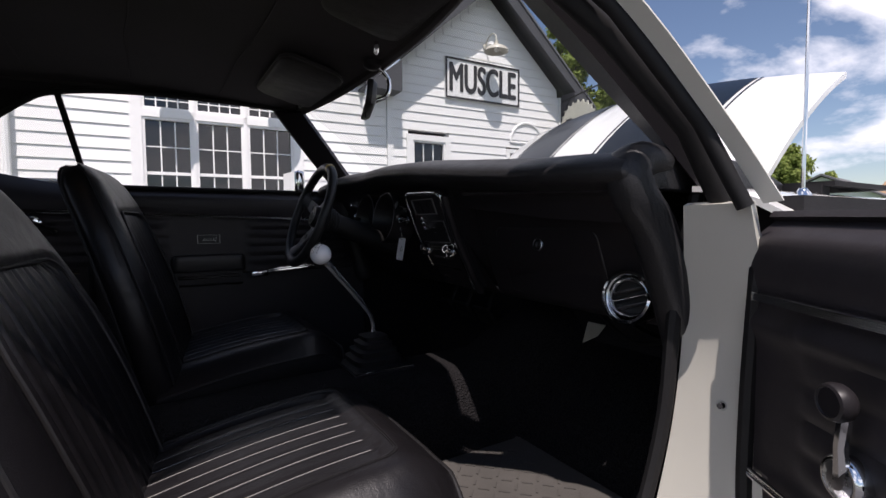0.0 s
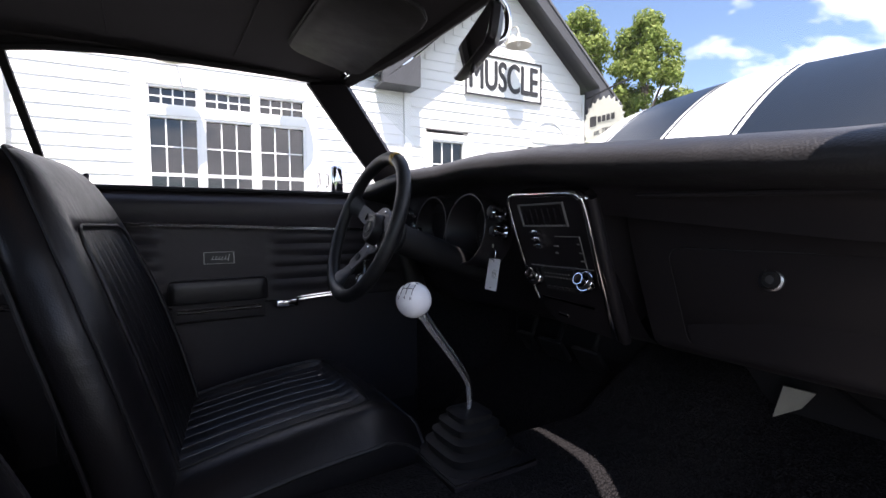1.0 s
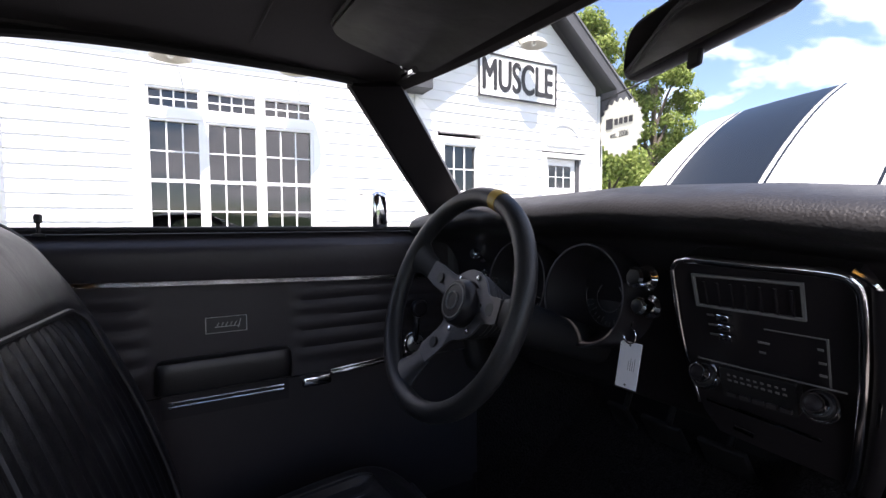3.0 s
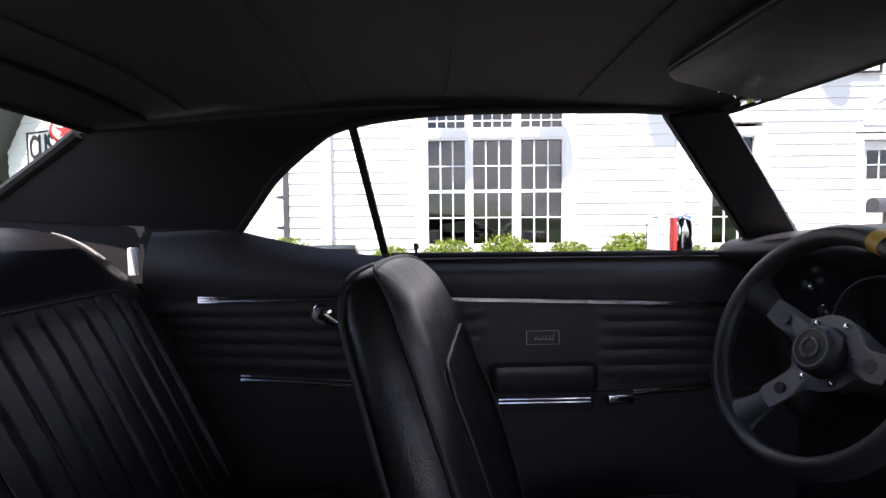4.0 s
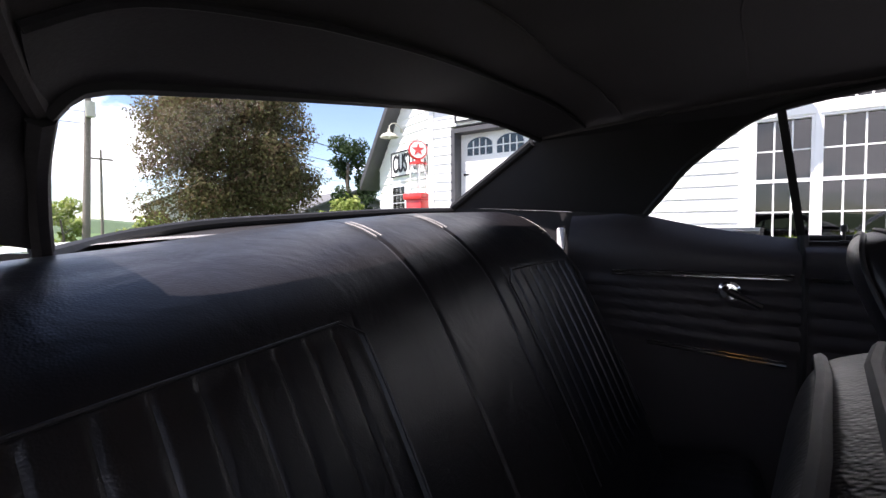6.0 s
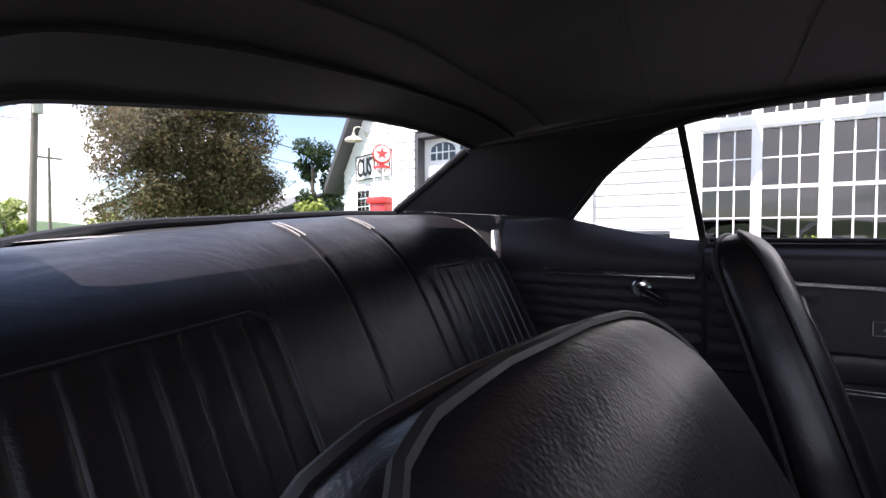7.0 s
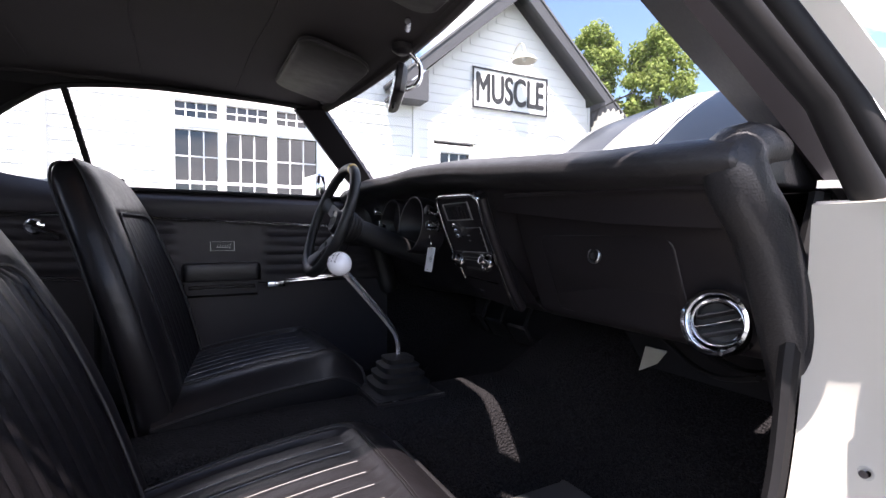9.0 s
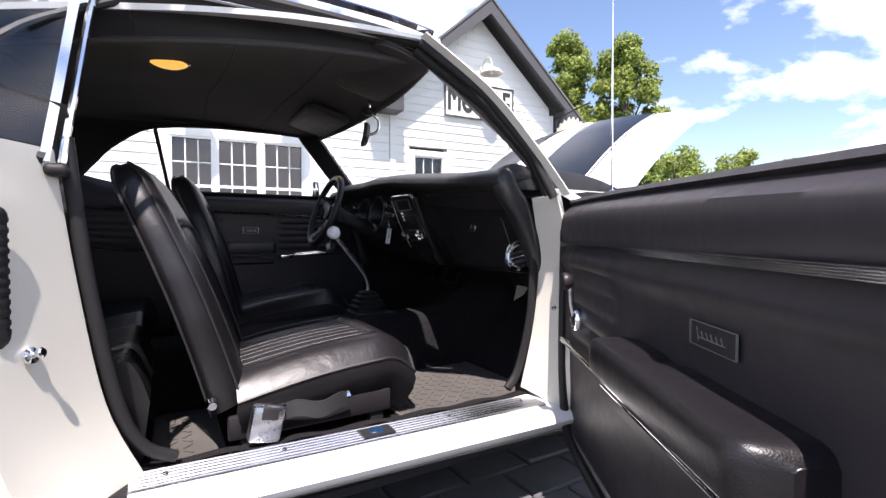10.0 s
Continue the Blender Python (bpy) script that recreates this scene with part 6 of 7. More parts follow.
        box(bm, (x0 - 0.02, yc + sy * 0.225 - 0.012, 0.275), (x1 - 0.08, yc + sy * 0.225 + 0.012, 0.335), 0.006)
        part("seat_runner", bm, M_DASH_FACE, st)
        bm = bmesh.new()
        lathe(bm, [(0.014, 0), (0.014, 0.012), (0.009, 0.02), (0.009, 0.03)], pose(x0 - 0.055, yc + sy * 0.24, zc - 0.11, -90 * sy), 12)
        part("hinge_bolt", bm, M_CHROME, st, "bright hinge bolt")
        for x in (x0 + 0.03, x1 - 0.12):
            bm = bmesh.new()
            box(bm, (x - 0.02, yc + sy * 0.215 - 0.014, 0.225), (x + 0.02, yc + sy * 0.215 + 0.014, 0.28), 0.004)
            part("seat_foot", bm, M_DASH_FACE, st)
    bm = bmesh.new()
    tube(bm, [(x0 + 0.06, yc - 0.262, 0.355), (x0 + 0.20, yc - 0.268, 0.342), (x0 + 0.27, yc - 0.272, 0.352)], [0.006, 0.006, 0.011], 8)
    part("slide_lever", bm, M_CHROME, st, "bright seat slide lever")
    return st


bucket_seat(0.335, (-0.745, -0.270, 0.545), (-0.885, 1.000), "black vinyl bucket seat behind the steering wheel")
bucket_seat(-0.358, (-0.80, -0.315, 0.490), (-1.014, 0.945), "black vinyl bucket seat beside the open door, partly in sun", 0.065, 0.010, 0.715, 0.250)

bk = thing("seat_belt_buckle", "grey steel seat belt buckle on the sill side", "seat belt", (-0.74, -0.66, 0.26))
bm = bmesh.new()
box(bm, (-0.038, -0.018, -0.042), (0.034, 0.018, 0.042), 0.008, 2, pose(-0.745, -0.672, 0.335, 0, 12, 0))
part("buckle_case", bm, M_BUCKLE, bk)
bm = bmesh.new()
box(bm, (-0.018, -0.020, -0.016), (0.020, 0.0, 0.012), 0.003, 2, pose(-0.740, -0.672, 0.362, 0, 12, 0))
part("release_button", bm, M_DASH_FACE, bk)
bm = bmesh.new()
sheet(bm, lambda a, b: Vector((lerp(-0.70, -0.55, a), -0.665 - 0.02 * math.sin(3 * a), 0.352 + 0.006 * math.sin(9 * a) + lerp(-0.02, 0.02, b))), 8, 3, 0.004)
part("webbing", bm, M_INK, bk)

# ---- rear bench ----
rb = thing("rear_bench", "black vinyl rear bench seat with pleated inserts", "car seat", (-1.35, 0, 0.3))


def bench(u, v):
    """Back of the bench: u from the cushion up over the rounded top and back, v across."""
    y = v * 0.645 + 0.060 * max(0.0, (v - 0.90) / 0.10) ** 1.5
    q = y - 0.03
    prof = [(-1.16, 0.46), (-1.235, 0.62), (-1.315, 0.78), (-1.385, 0.905), (-1.436, 0.962), (-1.495, 1.000), (-1.570, 1.020), (-1.66, 1.020)]
    p = curve([(a, 0, b) for a, b in prof], u)
    bow = -0.035 * (1 - v * v)
    edge = max(0, (abs(v) - 0.86) / 0.14) ** 2
    n = 0.0
    if 0.10 < u < 0.445 and 0.20 < abs(q) < 0.545:
        n -= 0.0025 + 0.0032 * groove(abs(q) - 0.3725, 0.1725, 9) ** 2
    for ys in (-0.038, 0.150):
        n -= 0.003 * math.exp(-((q - ys) / 0.004) ** 2)
    n += 0.006 * math.exp(-((abs(q) - 0.37) / 0.22) ** 4) * math.sin(math.pi * min(1, u * 1.3))
    return Vector((p.x + bow - 0.05 * edge + n * 0.85, y, p.z + n * 0.5 - 0.030 * edge + (float(np.interp(y, [-0.65, -0.3, 0.0, 0.26, 0.65], [-0.066, -0.034, 0.0, 0.020, 0.034])) + 0.003) * min(1.0, u * 1.3)))


bm = bmesh.new()
sheet(bm, lambda a, b: bench(a, 2 * b - 1), 60, 420)
part("backrest", bm, M_VINYL, rb, "bench backrest with rounded top")
# Pale thread only across the crest: the seam's glint is put into its colour.
for ys in (-0.008, 0.180):
    for d in (-0.006, 0.006):
        bm = bmesh.new()
        tube(bm, [bench(lerp(0.69, 0.82, k / 16), (ys + d) / 0.645) + Vector((0.0015, 0, 0.0025)) for k in range(17)], 0.0014, 5)
        part("stitching", bm, M_THREAD, rb, "double seam over the top, pale in place of its glint")
for d in (0.598, 0.608):
    bm = bmesh.new()
    tube(bm, [bench(lerp(0.60, 0.80, k / 12), d / 0.645) + Vector((0, 0, 0.002)) for k in range(13)], 0.0013, 5)
    part("stitching", bm, M_THREAD, rb)
for sy in (-1, 1):
    bm = bmesh.new()
    y0, y1 = (0.03 + 0.20 * sy) / 0.645, (0.03 + 0.545 * sy) / 0.645
    up_ = Vector((0.003, 0, 0.002))
    tube(bm, [bench(lerp(0.10, 0.415, k / 12), y0) + up_ for k in range(13)] + [bench(0.445, lerp(y0, y1, 0.08 + 0.84 * k / 12)) + up_ for k in range(13)] + [bench(lerp(0.415, 0.10, k / 12), y1) + up_ for k in range(13)], 0.0020, 6)
    part("insert_piping", bm, M_PIPING, rb)
bm = bmesh.new()


def bench_cushion(a, b):
    y = lerp(-0.63, 0.63, b)
    x = lerp(-1.20, -0.98, a)
    n = 0.004 * groove(abs(y) - 0.36, 0.2, 9)
    return Vector((x + 0.02 * max(0, a - 0.8), y, 0.485 + 0.03 * a - 0.10 * max(0, (a - 0.8) / 0.2) ** 2 - n - 0.05 * max(0, 1 - abs(y) / 0.14)))


sheet(bm, bench_cushion, 20, 140)
sheet(bm, lambda a, b: bench_cushion(1, b).lerp(Vector((-1.01, lerp(-0.63, 0.63, b), 0.23)), a), 4, 40)
part("cushion", bm, M_VINYL, rb)
for e in (0, 1):
    bm = bmesh.new()
    sheet(bm, lambda a, b: bench_cushion(a, e).lerp(Vector((lerp(-1.20, -1.0, a), (-0.63, 0.63)[e], 0.23)), b), 20, 4)
    part("cushion_side", bm, M_VINYL, rb)
lp = thing("belt_clip", "white plastic clip beside the bench top", "belt clip", (-1.455, 0.70, 0.97))
bm = bmesh.new()
box(bm, (-1.470, 0.694, 0.950), (-1.448, 0.708, 1.012), 0.005)
part("clip", bm, M_TAG, lp)

# ---- dashboard ----
db = thing("dashboard", "black padded dashboard with round gauges, glove box and radio", "dashboard", (0.1, 0, 0.65))
PROF = [(0.42, 0.968), (0.28, 1.002), (0.12, 1.014), (0.0, 1.015), (-0.075, 1.005), (-0.112, 0.992), (-0.124, 0.972), (-0.112, 0.955), (-0.075, 0.944), (-0.040, 0.930), (-0.012, 0.885)]
FACE_P = [(-0.013, 0.886), (-0.002, 0.84), (0.014, 0.76), (0.030, 0.675), (0.042, 0.648), (0.075, 0.632), (0.13, 0.64), (0.20, 0.70)]


def dash_y(y):
    """How far the pad stands back towards the open-door end."""
    # The wheel end is brought out instead, added to block sun on the door.
    return 0.045 * max(0, (-y - 0.5) / 0.25) ** 2 - 0.036 * min(1.0, max(0, (y - 0.38) / 0.15))


def pad_drop(y):
    """How far the pad falls away towards the ends."""
    return float(np.interp(y, [-0.70, -0.60, -0.45, -0.20, 0.0, 0.2, 0.5, 0.735], [0.036, 0.030, 0.022, -0.004, -0.026, -0.038, -0.033, -0.013]))


bm = bmesh.new()
sheet(bm, lambda a, b: (lambda p, y: Vector((p.x + dash_y(y), y, p.z - pad_drop(y))))(curve([(p[0], 0, p[1]) for p in PROF[:9]], b), lerp(0.735, -0.70, a)), 60, 32)
rings = []
for y, k in ((-0.699, 1.0), (-0.705, 0.985), (-0.709, 0.95), (-0.711, 0.85), (-0.7115, 0.60)):
    rings.append([Vector((lerp(0.12, x, k) + dash_y(-0.70), y, lerp(0.955, z, k) - pad_drop(-0.70))) for x, z in [(p.x, p.z) for p in along([(a, 0, b) for a, b in PROF[:9]], 30)] + [(0.20, 0.94), (0.42, 0.94)]])
loft(bm, rings)
part("dash_pad", bm, M_DASH, db, "grained black dash pad")
def deep(y, z):
    """How much farther forward the face lies on the glove box side."""
    k = min(1.0, max(0.0, (-0.086 - y) / 0.010))
    return k * (0.060 + 0.20 * max(0.0, 0.86 - z)) + (1 - k) * 0.55 * max(0.0, 0.84 - z)


bm = bmesh.new()
for y0, y1 in ((0.735, -0.0855), (-0.0965, -0.715)):
    sheet(bm, lambda a, b: (lambda p, y: Vector((p.x + dash_y(y) + deep(y, p.z), y, p.z - (pad_drop(y) - 0.006) * min(1.0, max(0.0, (p.z - 0.82) / 0.06)))))(curve([(p[0], 0, p[1]) for p in FACE_P], b), lerp(y0, y1, a)), 34, 24)
sheet(bm, lambda a, b: (lambda p, y: Vector((p.x + dash_y(y), y, p.z - pad_drop(y))))(curve([(p[0], 0, p[1]) for p in PROF[8:]], b), lerp(0.735, -0.70, a)), 60, 8)
part("dash_face", bm, M_DASH_FACE, db, "satin black dash face")
for s in (1, -1):
    bm = bmesh.new()
    path = [(-0.02, s * 0.722, 0.950), (-0.045, s * 0.730, 0.925), (-0.032, s * 0.733, 0.86), (0.0, s * 0.735, 0.76), (0.028, s * 0.733, 0.66), (0.045, s * 0.730, 0.615)] if s > 0 else [(0.020, -0.676, 0.958), (-0.030, -0.678, 0.956), (-0.058, -0.681, 0.938), (-0.046, -0.686, 0.896), (-0.008, -0.691, 0.85), (0.036, -0.695, 0.76), (0.080, -0.695, 0.66), (0.106, -0.693, 0.600), (0.112, -0.693, 0.580)]
    mid, rings = along(path, 24), []
    for k, p in enumerate(mid):
        fwd = (mid[min(k + 1, len(mid) - 1)] - mid[max(k - 1, 0)]).normalized()
        out_ = Vector((0, 1, 0)).cross(fwd).normalized()
        r = (0.040 if s > 0 else 0.034) * min(1.0, 0.75 + 0.1 * k, 0.72 + 0.1 * (len(mid) - 1 - k))
        rings.append([p + Vector((0, -0.004 if s < 0 else 0, 0)) + Vector((0, (0.037 if s < 0 else r) * math.copysign(abs(math.cos(a)) ** 0.7, math.cos(a)), 0)) + out_ * r * math.sin(a) for a in (2 * math.pi * j / 18 for j in range(18))])
    loft(bm, rings)
    part("end_pad", bm, M_DASH, db, "rounded end of the dash pad")
bm = bmesh.new()
tube(bm, [(-0.062 + dash_y(-0.2 - 0.42 * k / 10), -0.2 - 0.45 * k / 10, 0.928 - 0.018 * k / 10) for k in range(11)], [0.004] * 10 + [0.009], 8)
part("pad_lip", bm, M_DASH_FACE, db)


def fx(z):
    """x of the dash face at a height on the glove box side."""
    return float(np.interp(z, [0.648, 0.675, 0.76, 0.84, 0.886], [0.042, 0.030, 0.014, -0.002, -0.013])) + deep(-0.3, z)


# glove box door with its lock
def rounded(y0, y1, z0, z1, r, n=5):
    pts = []
    for cy, cz, a0 in ((y1 - r, z1 - r, 0), (y0 + r, z1 - r, 90), (y0 + r, z0 + r, 180), (y1 - r, z0 + r, 270)):
        for k in range(n + 1):
            a = radians(a0 + 90 * k / n)
            pts.append((cy + r * math.cos(a), cz + r * math.sin(a)))
    return pts


bm = bmesh.new()
gl = rounded(-0.515, -0.170, 0.652, 0.842, 0.025)
loft(bm, [[Vector((fx(z) - d, y * k + (1 - k) * -0.34, z * k + (1 - k) * 0.757)) for y, z in gl] for d, k in ((-0.006, 1.0), (0.001, 1.0), (0.003, 0.99))])
gb = part("glove_box_door", bm, M_DASH_FACE, db, "black glove box door")
bm = bmesh.new()
tube(bm, [Vector((fx(z) - 0.001, y, z)) for y, z in gl + gl[:1]], 0.0010, 5)
part("edge_line", bm, M_BRUSH, gb)
bm = bmesh.new()
lathe(bm, [(0.017, 0), (0.017, 0.005), (0.0145, 0.007), (0.013, 0.004)], pose(fx(0.80) - 0.003, -0.330, 0.80, 0, -84, 0), 24, False)
lk = part("lock", bm, M_BUCKLE, gb, "bright ring of the push lock")
bm = bmesh.new()
lathe(bm, [(0.0132, 0.002), (0.0125, 0.006), (0.006, 0.007), (0.0, 0.007)], pose(fx(0.80) - 0.003, -0.330, 0.80, 0, -84, 0), 24)
part("lock_barrel", bm, M_RUBBER, lk)
bm = bmesh.new()
lathe(bm, [(0.0065, 0.006), (0.0060, 0.009), (0.0, 0.009)], pose(fx(0.80) - 0.003, -0.330, 0.80, 0, -84, 0), 20)
part("lock_core", bm, M_BRUSH, lk)
# passenger air vent
vn = pose(0.088, -0.582, 0.700, 0, -78, 6)
bm = bmesh.new()
lathe(bm, [(0.052, -0.03), (0.056, 0.002), (0.0565, 0.010), (0.053, 0.017), (0.048, 0.018), (0.0455, 0.012), (0.044, -0.004), (0.043, -0.03)], vn, 44)
vent = part("air_vent", bm, M_CHROME, db, "round chrome air vent")
ball_m = vn @ pose(0, 0, -0.004, 14, -10, 0)
bm = bmesh.new()
lathe(bm, [(0.0425, -0.016), (0.0430, -0.004), (0.0405, 0.006), (0.0365, 0.010), (0.0340, 0.007), (0.0330, -0.002), (0.0325, -0.020)], ball_m, 40, False)
part("swivel_ring", bm, M_CHROME, vent, "chrome swivel ring inside the vent")
for k in (-1, 0, 1):
    bm = bmesh.new()
    w = math.sqrt(0.0332 ** 2 - (k * 0.016) ** 2)
    for v in box(bm, (-0.0016, -w, -0.012), (0.0016, w, 0.005), 0.0008, 1):
        v.co = ball_m @ pose(0, 0, 0, 0, 0, 18) @ pose(k * 0.0155, 0, 0, 0, 24, 0) @ v.co
    part("vane", bm, M_BRUSH if k else M_CHROME, vent)
bm = bmesh.new()
lathe(bm, [(0.0325, -0.018), (0.0325, -0.032)], ball_m, 30)
part("vent_throat", bm, M_INK, vent)
for a in (80, 200, 320):
    bm = bmesh.new()
    lathe(bm, [(0.0032, 0.015), (0.0032, 0.0185), (0.0015, 0.0195)], vn @ pose(0.0508 * math.cos(radians(a)), 0.0508 * math.sin(radians(a)), 0), 10)
    part("screw", bm, M_BRUSH, vent)


# centre stack: bright-edged frame leaning forward at its foot
def stack(y, z, out=0.0):
    x = float(np.interp(z, [0.60, 0.68, 0.77, 0.94], [0.135, 0.072, 0.006, -0.070]))
    return Vector((x - out * 0.92, y * 0.93 + float(np.interp(z, [0.62, 0.77, 0.94], [0.070, 0.040, 0.026])), z - out * 0.38))


bm = bmesh.new()
CS = [(0.082, 0.70), (0.086, 0.80), (0.084, 0.925), (0.078, 0.940), (0.062, 0.947), (-0.105, 0.942), (-0.126, 0.936), (-0.136, 0.918), (-0.132, 0.80), (-0.118, 0.66), (-0.108, 0.645), (0.065, 0.66)]
loft(bm, [[stack(y, z, -0.10 if d == 0 else 0.0) for y, z in CS] for d in (0, 1)])
cs = part("radio_panel", bm, M_DASH_FACE, db, "black centre panel")
bm = bmesh.new()
tube(bm, along([stack(*p, 0.006) for p in ((0.083, 0.72), (0.087, 0.82), (0.0845, 0.915), (0.079, 0.937), (0.060, 0.946), (-0.01, 0.944), (-0.100, 0.941), (-0.127, 0.934), (-0.136, 0.910), (-0.134, 0.82), (-0.124, 0.70), (-0.114, 0.65))], 60), [0.0035] * 22 + [0.0065] * 39, 10)
part("panel_rim", bm, M_BAND, cs, "bright rim of the centre panel")
bm = bmesh.new()
tube(bm, along([stack(-0.155, 0.93, 0.004), stack(-0.155, 0.83, 0.006), stack(-0.146, 0.72, 0.004), stack(-0.134, 0.65, 0.0)], 20), 0.012, 10)
part("panel_edge", bm, M_DASH_FACE, cs)
bm = bmesh.new()
tube(bm, along([stack(-0.128, 0.945, 0.008), stack(-0.150, 0.930, 0.010), stack(-0.154, 0.90, 0.011), stack(-0.150, 0.80, 0.011), stack(-0.139, 0.70, 0.010), stack(-0.128, 0.645, 0.006)], 30), 0.0042, 8)
part("outer_rim", bm, M_BAND, cs, "second bright rim of the centre panel")
bm = bmesh.new()
for a, b, c, d in ((0.056, -0.080, 0.923, 0.926), (0.056, -0.080, 0.881, 0.884), (0.056, 0.053, 0.881, 0.926), (-0.077, -0.080, 0.881, 0.926)):
    p = [stack(a, c, 0.002), stack(b, c, 0.002), stack(b, d, 0.002), stack(a, d, 0.002)]
    prism(bm, p, (-0.004, 0, -0.001))
part("slot_frame", bm, M_DIM, cs)
bm = bmesh.new()
for k in range(7):
    y = 0.043 - k * 0.018
    prism(bm, [stack(y, 0.885, 0.001), stack(y - 0.003, 0.882, 0.001), stack(y - 0.003, 0.915, 0.001), stack(y, 0.915, 0.001)], (-0.004, 0, 0))
tagged(part("slot_vane", bm, M_DASH_FACE, cs), kind="stuff")
for k in range(3):
    bm = bmesh.new()
    box(bm, (-0.012, -0.008, -0.0045), (0.004, 0.008, 0.0045), 0.0015, 2, Matrix.Translation(stack(0.018, 0.868 - k * 0.014)))
    part("toggle", bm, M_CHROME, cs, "small bright heater lever")
bm = bmesh.new()
for y0, y1, z0, z1 in ((0.070, -0.115, 0.797, 0.799), (-0.098, -0.10, 0.80, 0.86), (-0.03, -0.10, 0.86, 0.8615)):
    prism(bm, [stack(y0, z0, 0.001), stack(y1, z0, 0.001), stack(y1, z1, 0.001), stack(y0, z1, 0.001)], (-0.002, 0, 0))
for y, z, w in ((0.045, 0.867, 0.010), (0.045, 0.853, 0.012), (0.045, 0.839, 0.012), (-0.02, 0.84, 0.014), (-0.02, 0.826, 0.008), (-0.088, 0.845, 0.006), (-0.088, 0.828, 0.008), (-0.088, 0.812, 0.008)):
    prism(bm, [stack(y, z, 0.001), stack(y - w, z, 0.001), stack(y - w, z + 0.003, 0.001), stack(y, z + 0.003, 0.001)], (-0.001, 0, 0))
part("marking", bm, M_DIM, cs, "dim unreadable markings as bars", 0)
# radio
bm = bmesh.new()
loft(bm, [[stack(y, z, d) for y, z in rounded(-0.062, 0.038, 0.745, 0.795, 0.004)] for d in (-0.01, 0.006)])
rd = part("radio", bm, M_INK, cs, "black push-button radio")
bm = bmesh.new()
for k in range(9):
    for z, w in ((0.784, 0.004), (0.776, 0.005)):
        y = 0.026 - k * 0.0090
        prism(bm, [stack(y, z, 0.0065), stack(y - w, z, 0.0065), stack(y - w, z + 0.003, 0.0065), stack(y, z + 0.003, 0.0065)], (-0.0008, 0, 0))
part("dial_marks", bm, M_DIM, rd, "", 0)
for k in range(5):
    bm = bmesh.new()
    y = 0.029 - k * 0.018
    prism(bm, [stack(y, 0.75, 0.006), stack(y - 0.013, 0.75, 0.006), stack(y - 0.013, 0.757, 0.006), stack(y, 0.757, 0.006)], (-0.006, 0, 0))
    part("radio_button", bm, M_BRUSH, rd)
for y in (0.062, -0.088):
    km_ = Matrix.Translation(stack(y, 0.771)) @ pose(0, 0, 0, 0, -70, 0)
    bm = bmesh.new()
    lathe(bm, [(0.0205, 0.0), (0.0210, 0.006), (0.0195, 0.010), (0.0175, 0.010), (0.0170, 0.007)], km_, 30, False)
    rk = part("radio_knob", bm, M_CHROME, cs, "chrome radio knob with dark face")
    bm = bmesh.new()
    lathe(bm, [(0.0172, 0.006), (0.0140, 0.012)], km_, 28)
    part("knob_skirt", bm, M_INK, rk)
    bm = bmesh.new()
    lathe(bm, [(0.0125, 0.010), (0.0130, 0.024), (0.0118, 0.029), (0.0098, 0.029), (0.0092, 0.0265)], km_, 28, False)
    part("knob_ring", bm, M_CHROME, rk)
    bm = bmesh.new()
    lathe(bm, [(0.0095, 0.0262), (0.0060, 0.0285), (0.0, 0.0290)], km_, 24)
    part("knob_cap", bm, M_DASH_FACE, rk)
bm = bmesh.new()
tube(bm, [stack(0.07, 0.725, 0.003), stack(0.0, 0.722, 0.004), stack(-0.085, 0.715, 0.003)], 0.0025, 6)
tube(bm, [stack(0.03, 0.69, 0.008), stack(0.0, 0.688, 0.010)], 0.004, 6)
part("ashtray_lip", bm, M_CHROME, cs, "thin bright ashtray lip")

# round gauges deep in cone-shaped cowls
for y, z, nm in ((0.262, 0.872, "speedometer"), (0.432, 0.874, "fuel gauge")):
    m = pose(-0.060, y, z, 0, -82, 0)
    bm = bmesh.new()
    lathe(bm, [(0.086, -0.06), (0.087, 0.012), (0.085, 0.019), (0.081, 0.018), (0.078, 0.010), (0.060, -0.050), (0.054, -0.062)], m, 56, False)
    gz = part("gauge_cowl", bm, M_DASH_FACE, db, "deep black cone round the " + nm)
    bm = bmesh.new()
    lathe(bm, [(0.0850, 0.0185), (0.0845, 0.0203), (0.0826, 0.0203), (0.0822, 0.0185), (0.0850, 0.0185)], m, 56, False)
    part("gauge_rim", bm, M_BRUSH, gz, "thin grey rim")
    bm = bmesh.new()
    lathe(bm, [(0.056, -0.062), (0.0, -0.061)], m, 32)
    dl = part("gauge_dial", bm, M_INK, gz, "black dial")
    bm = bmesh.new()
    for k in range(25):
        a = radians(225 - 270 * k / 24)
        r0 = 0.044 if k % 3 else 0.039
        p, q = Vector((r0 * math.sin(a - 1.57) * -1, r0 * math.cos(a - 1.57), -0.0605)), Vector((0.050 * math.sin(a - 1.57) * -1, 0.050 * math.cos(a - 1.57), -0.0605))
        tube(bm, [m @ p, m @ q], 0.0009, 4)
    tube(bm, [m @ Vector((0, 0, -0.059)), m @ Vector((0.015, -0.036, -0.059))], 0.0012, 4)
    part("dial_marks", bm, M_DIM, dl, "", 0)
    for r, h in ((0.0535, -0.058), (0.027, -0.056)):
        bm = bmesh.new()
        lathe(bm, [(r, h), (r, h + 0.004), (r - 0.0016, h + 0.004), (r - 0.0016, h)], m, 40, False)
        part("inner_ring", bm, M_CHROME, dl)
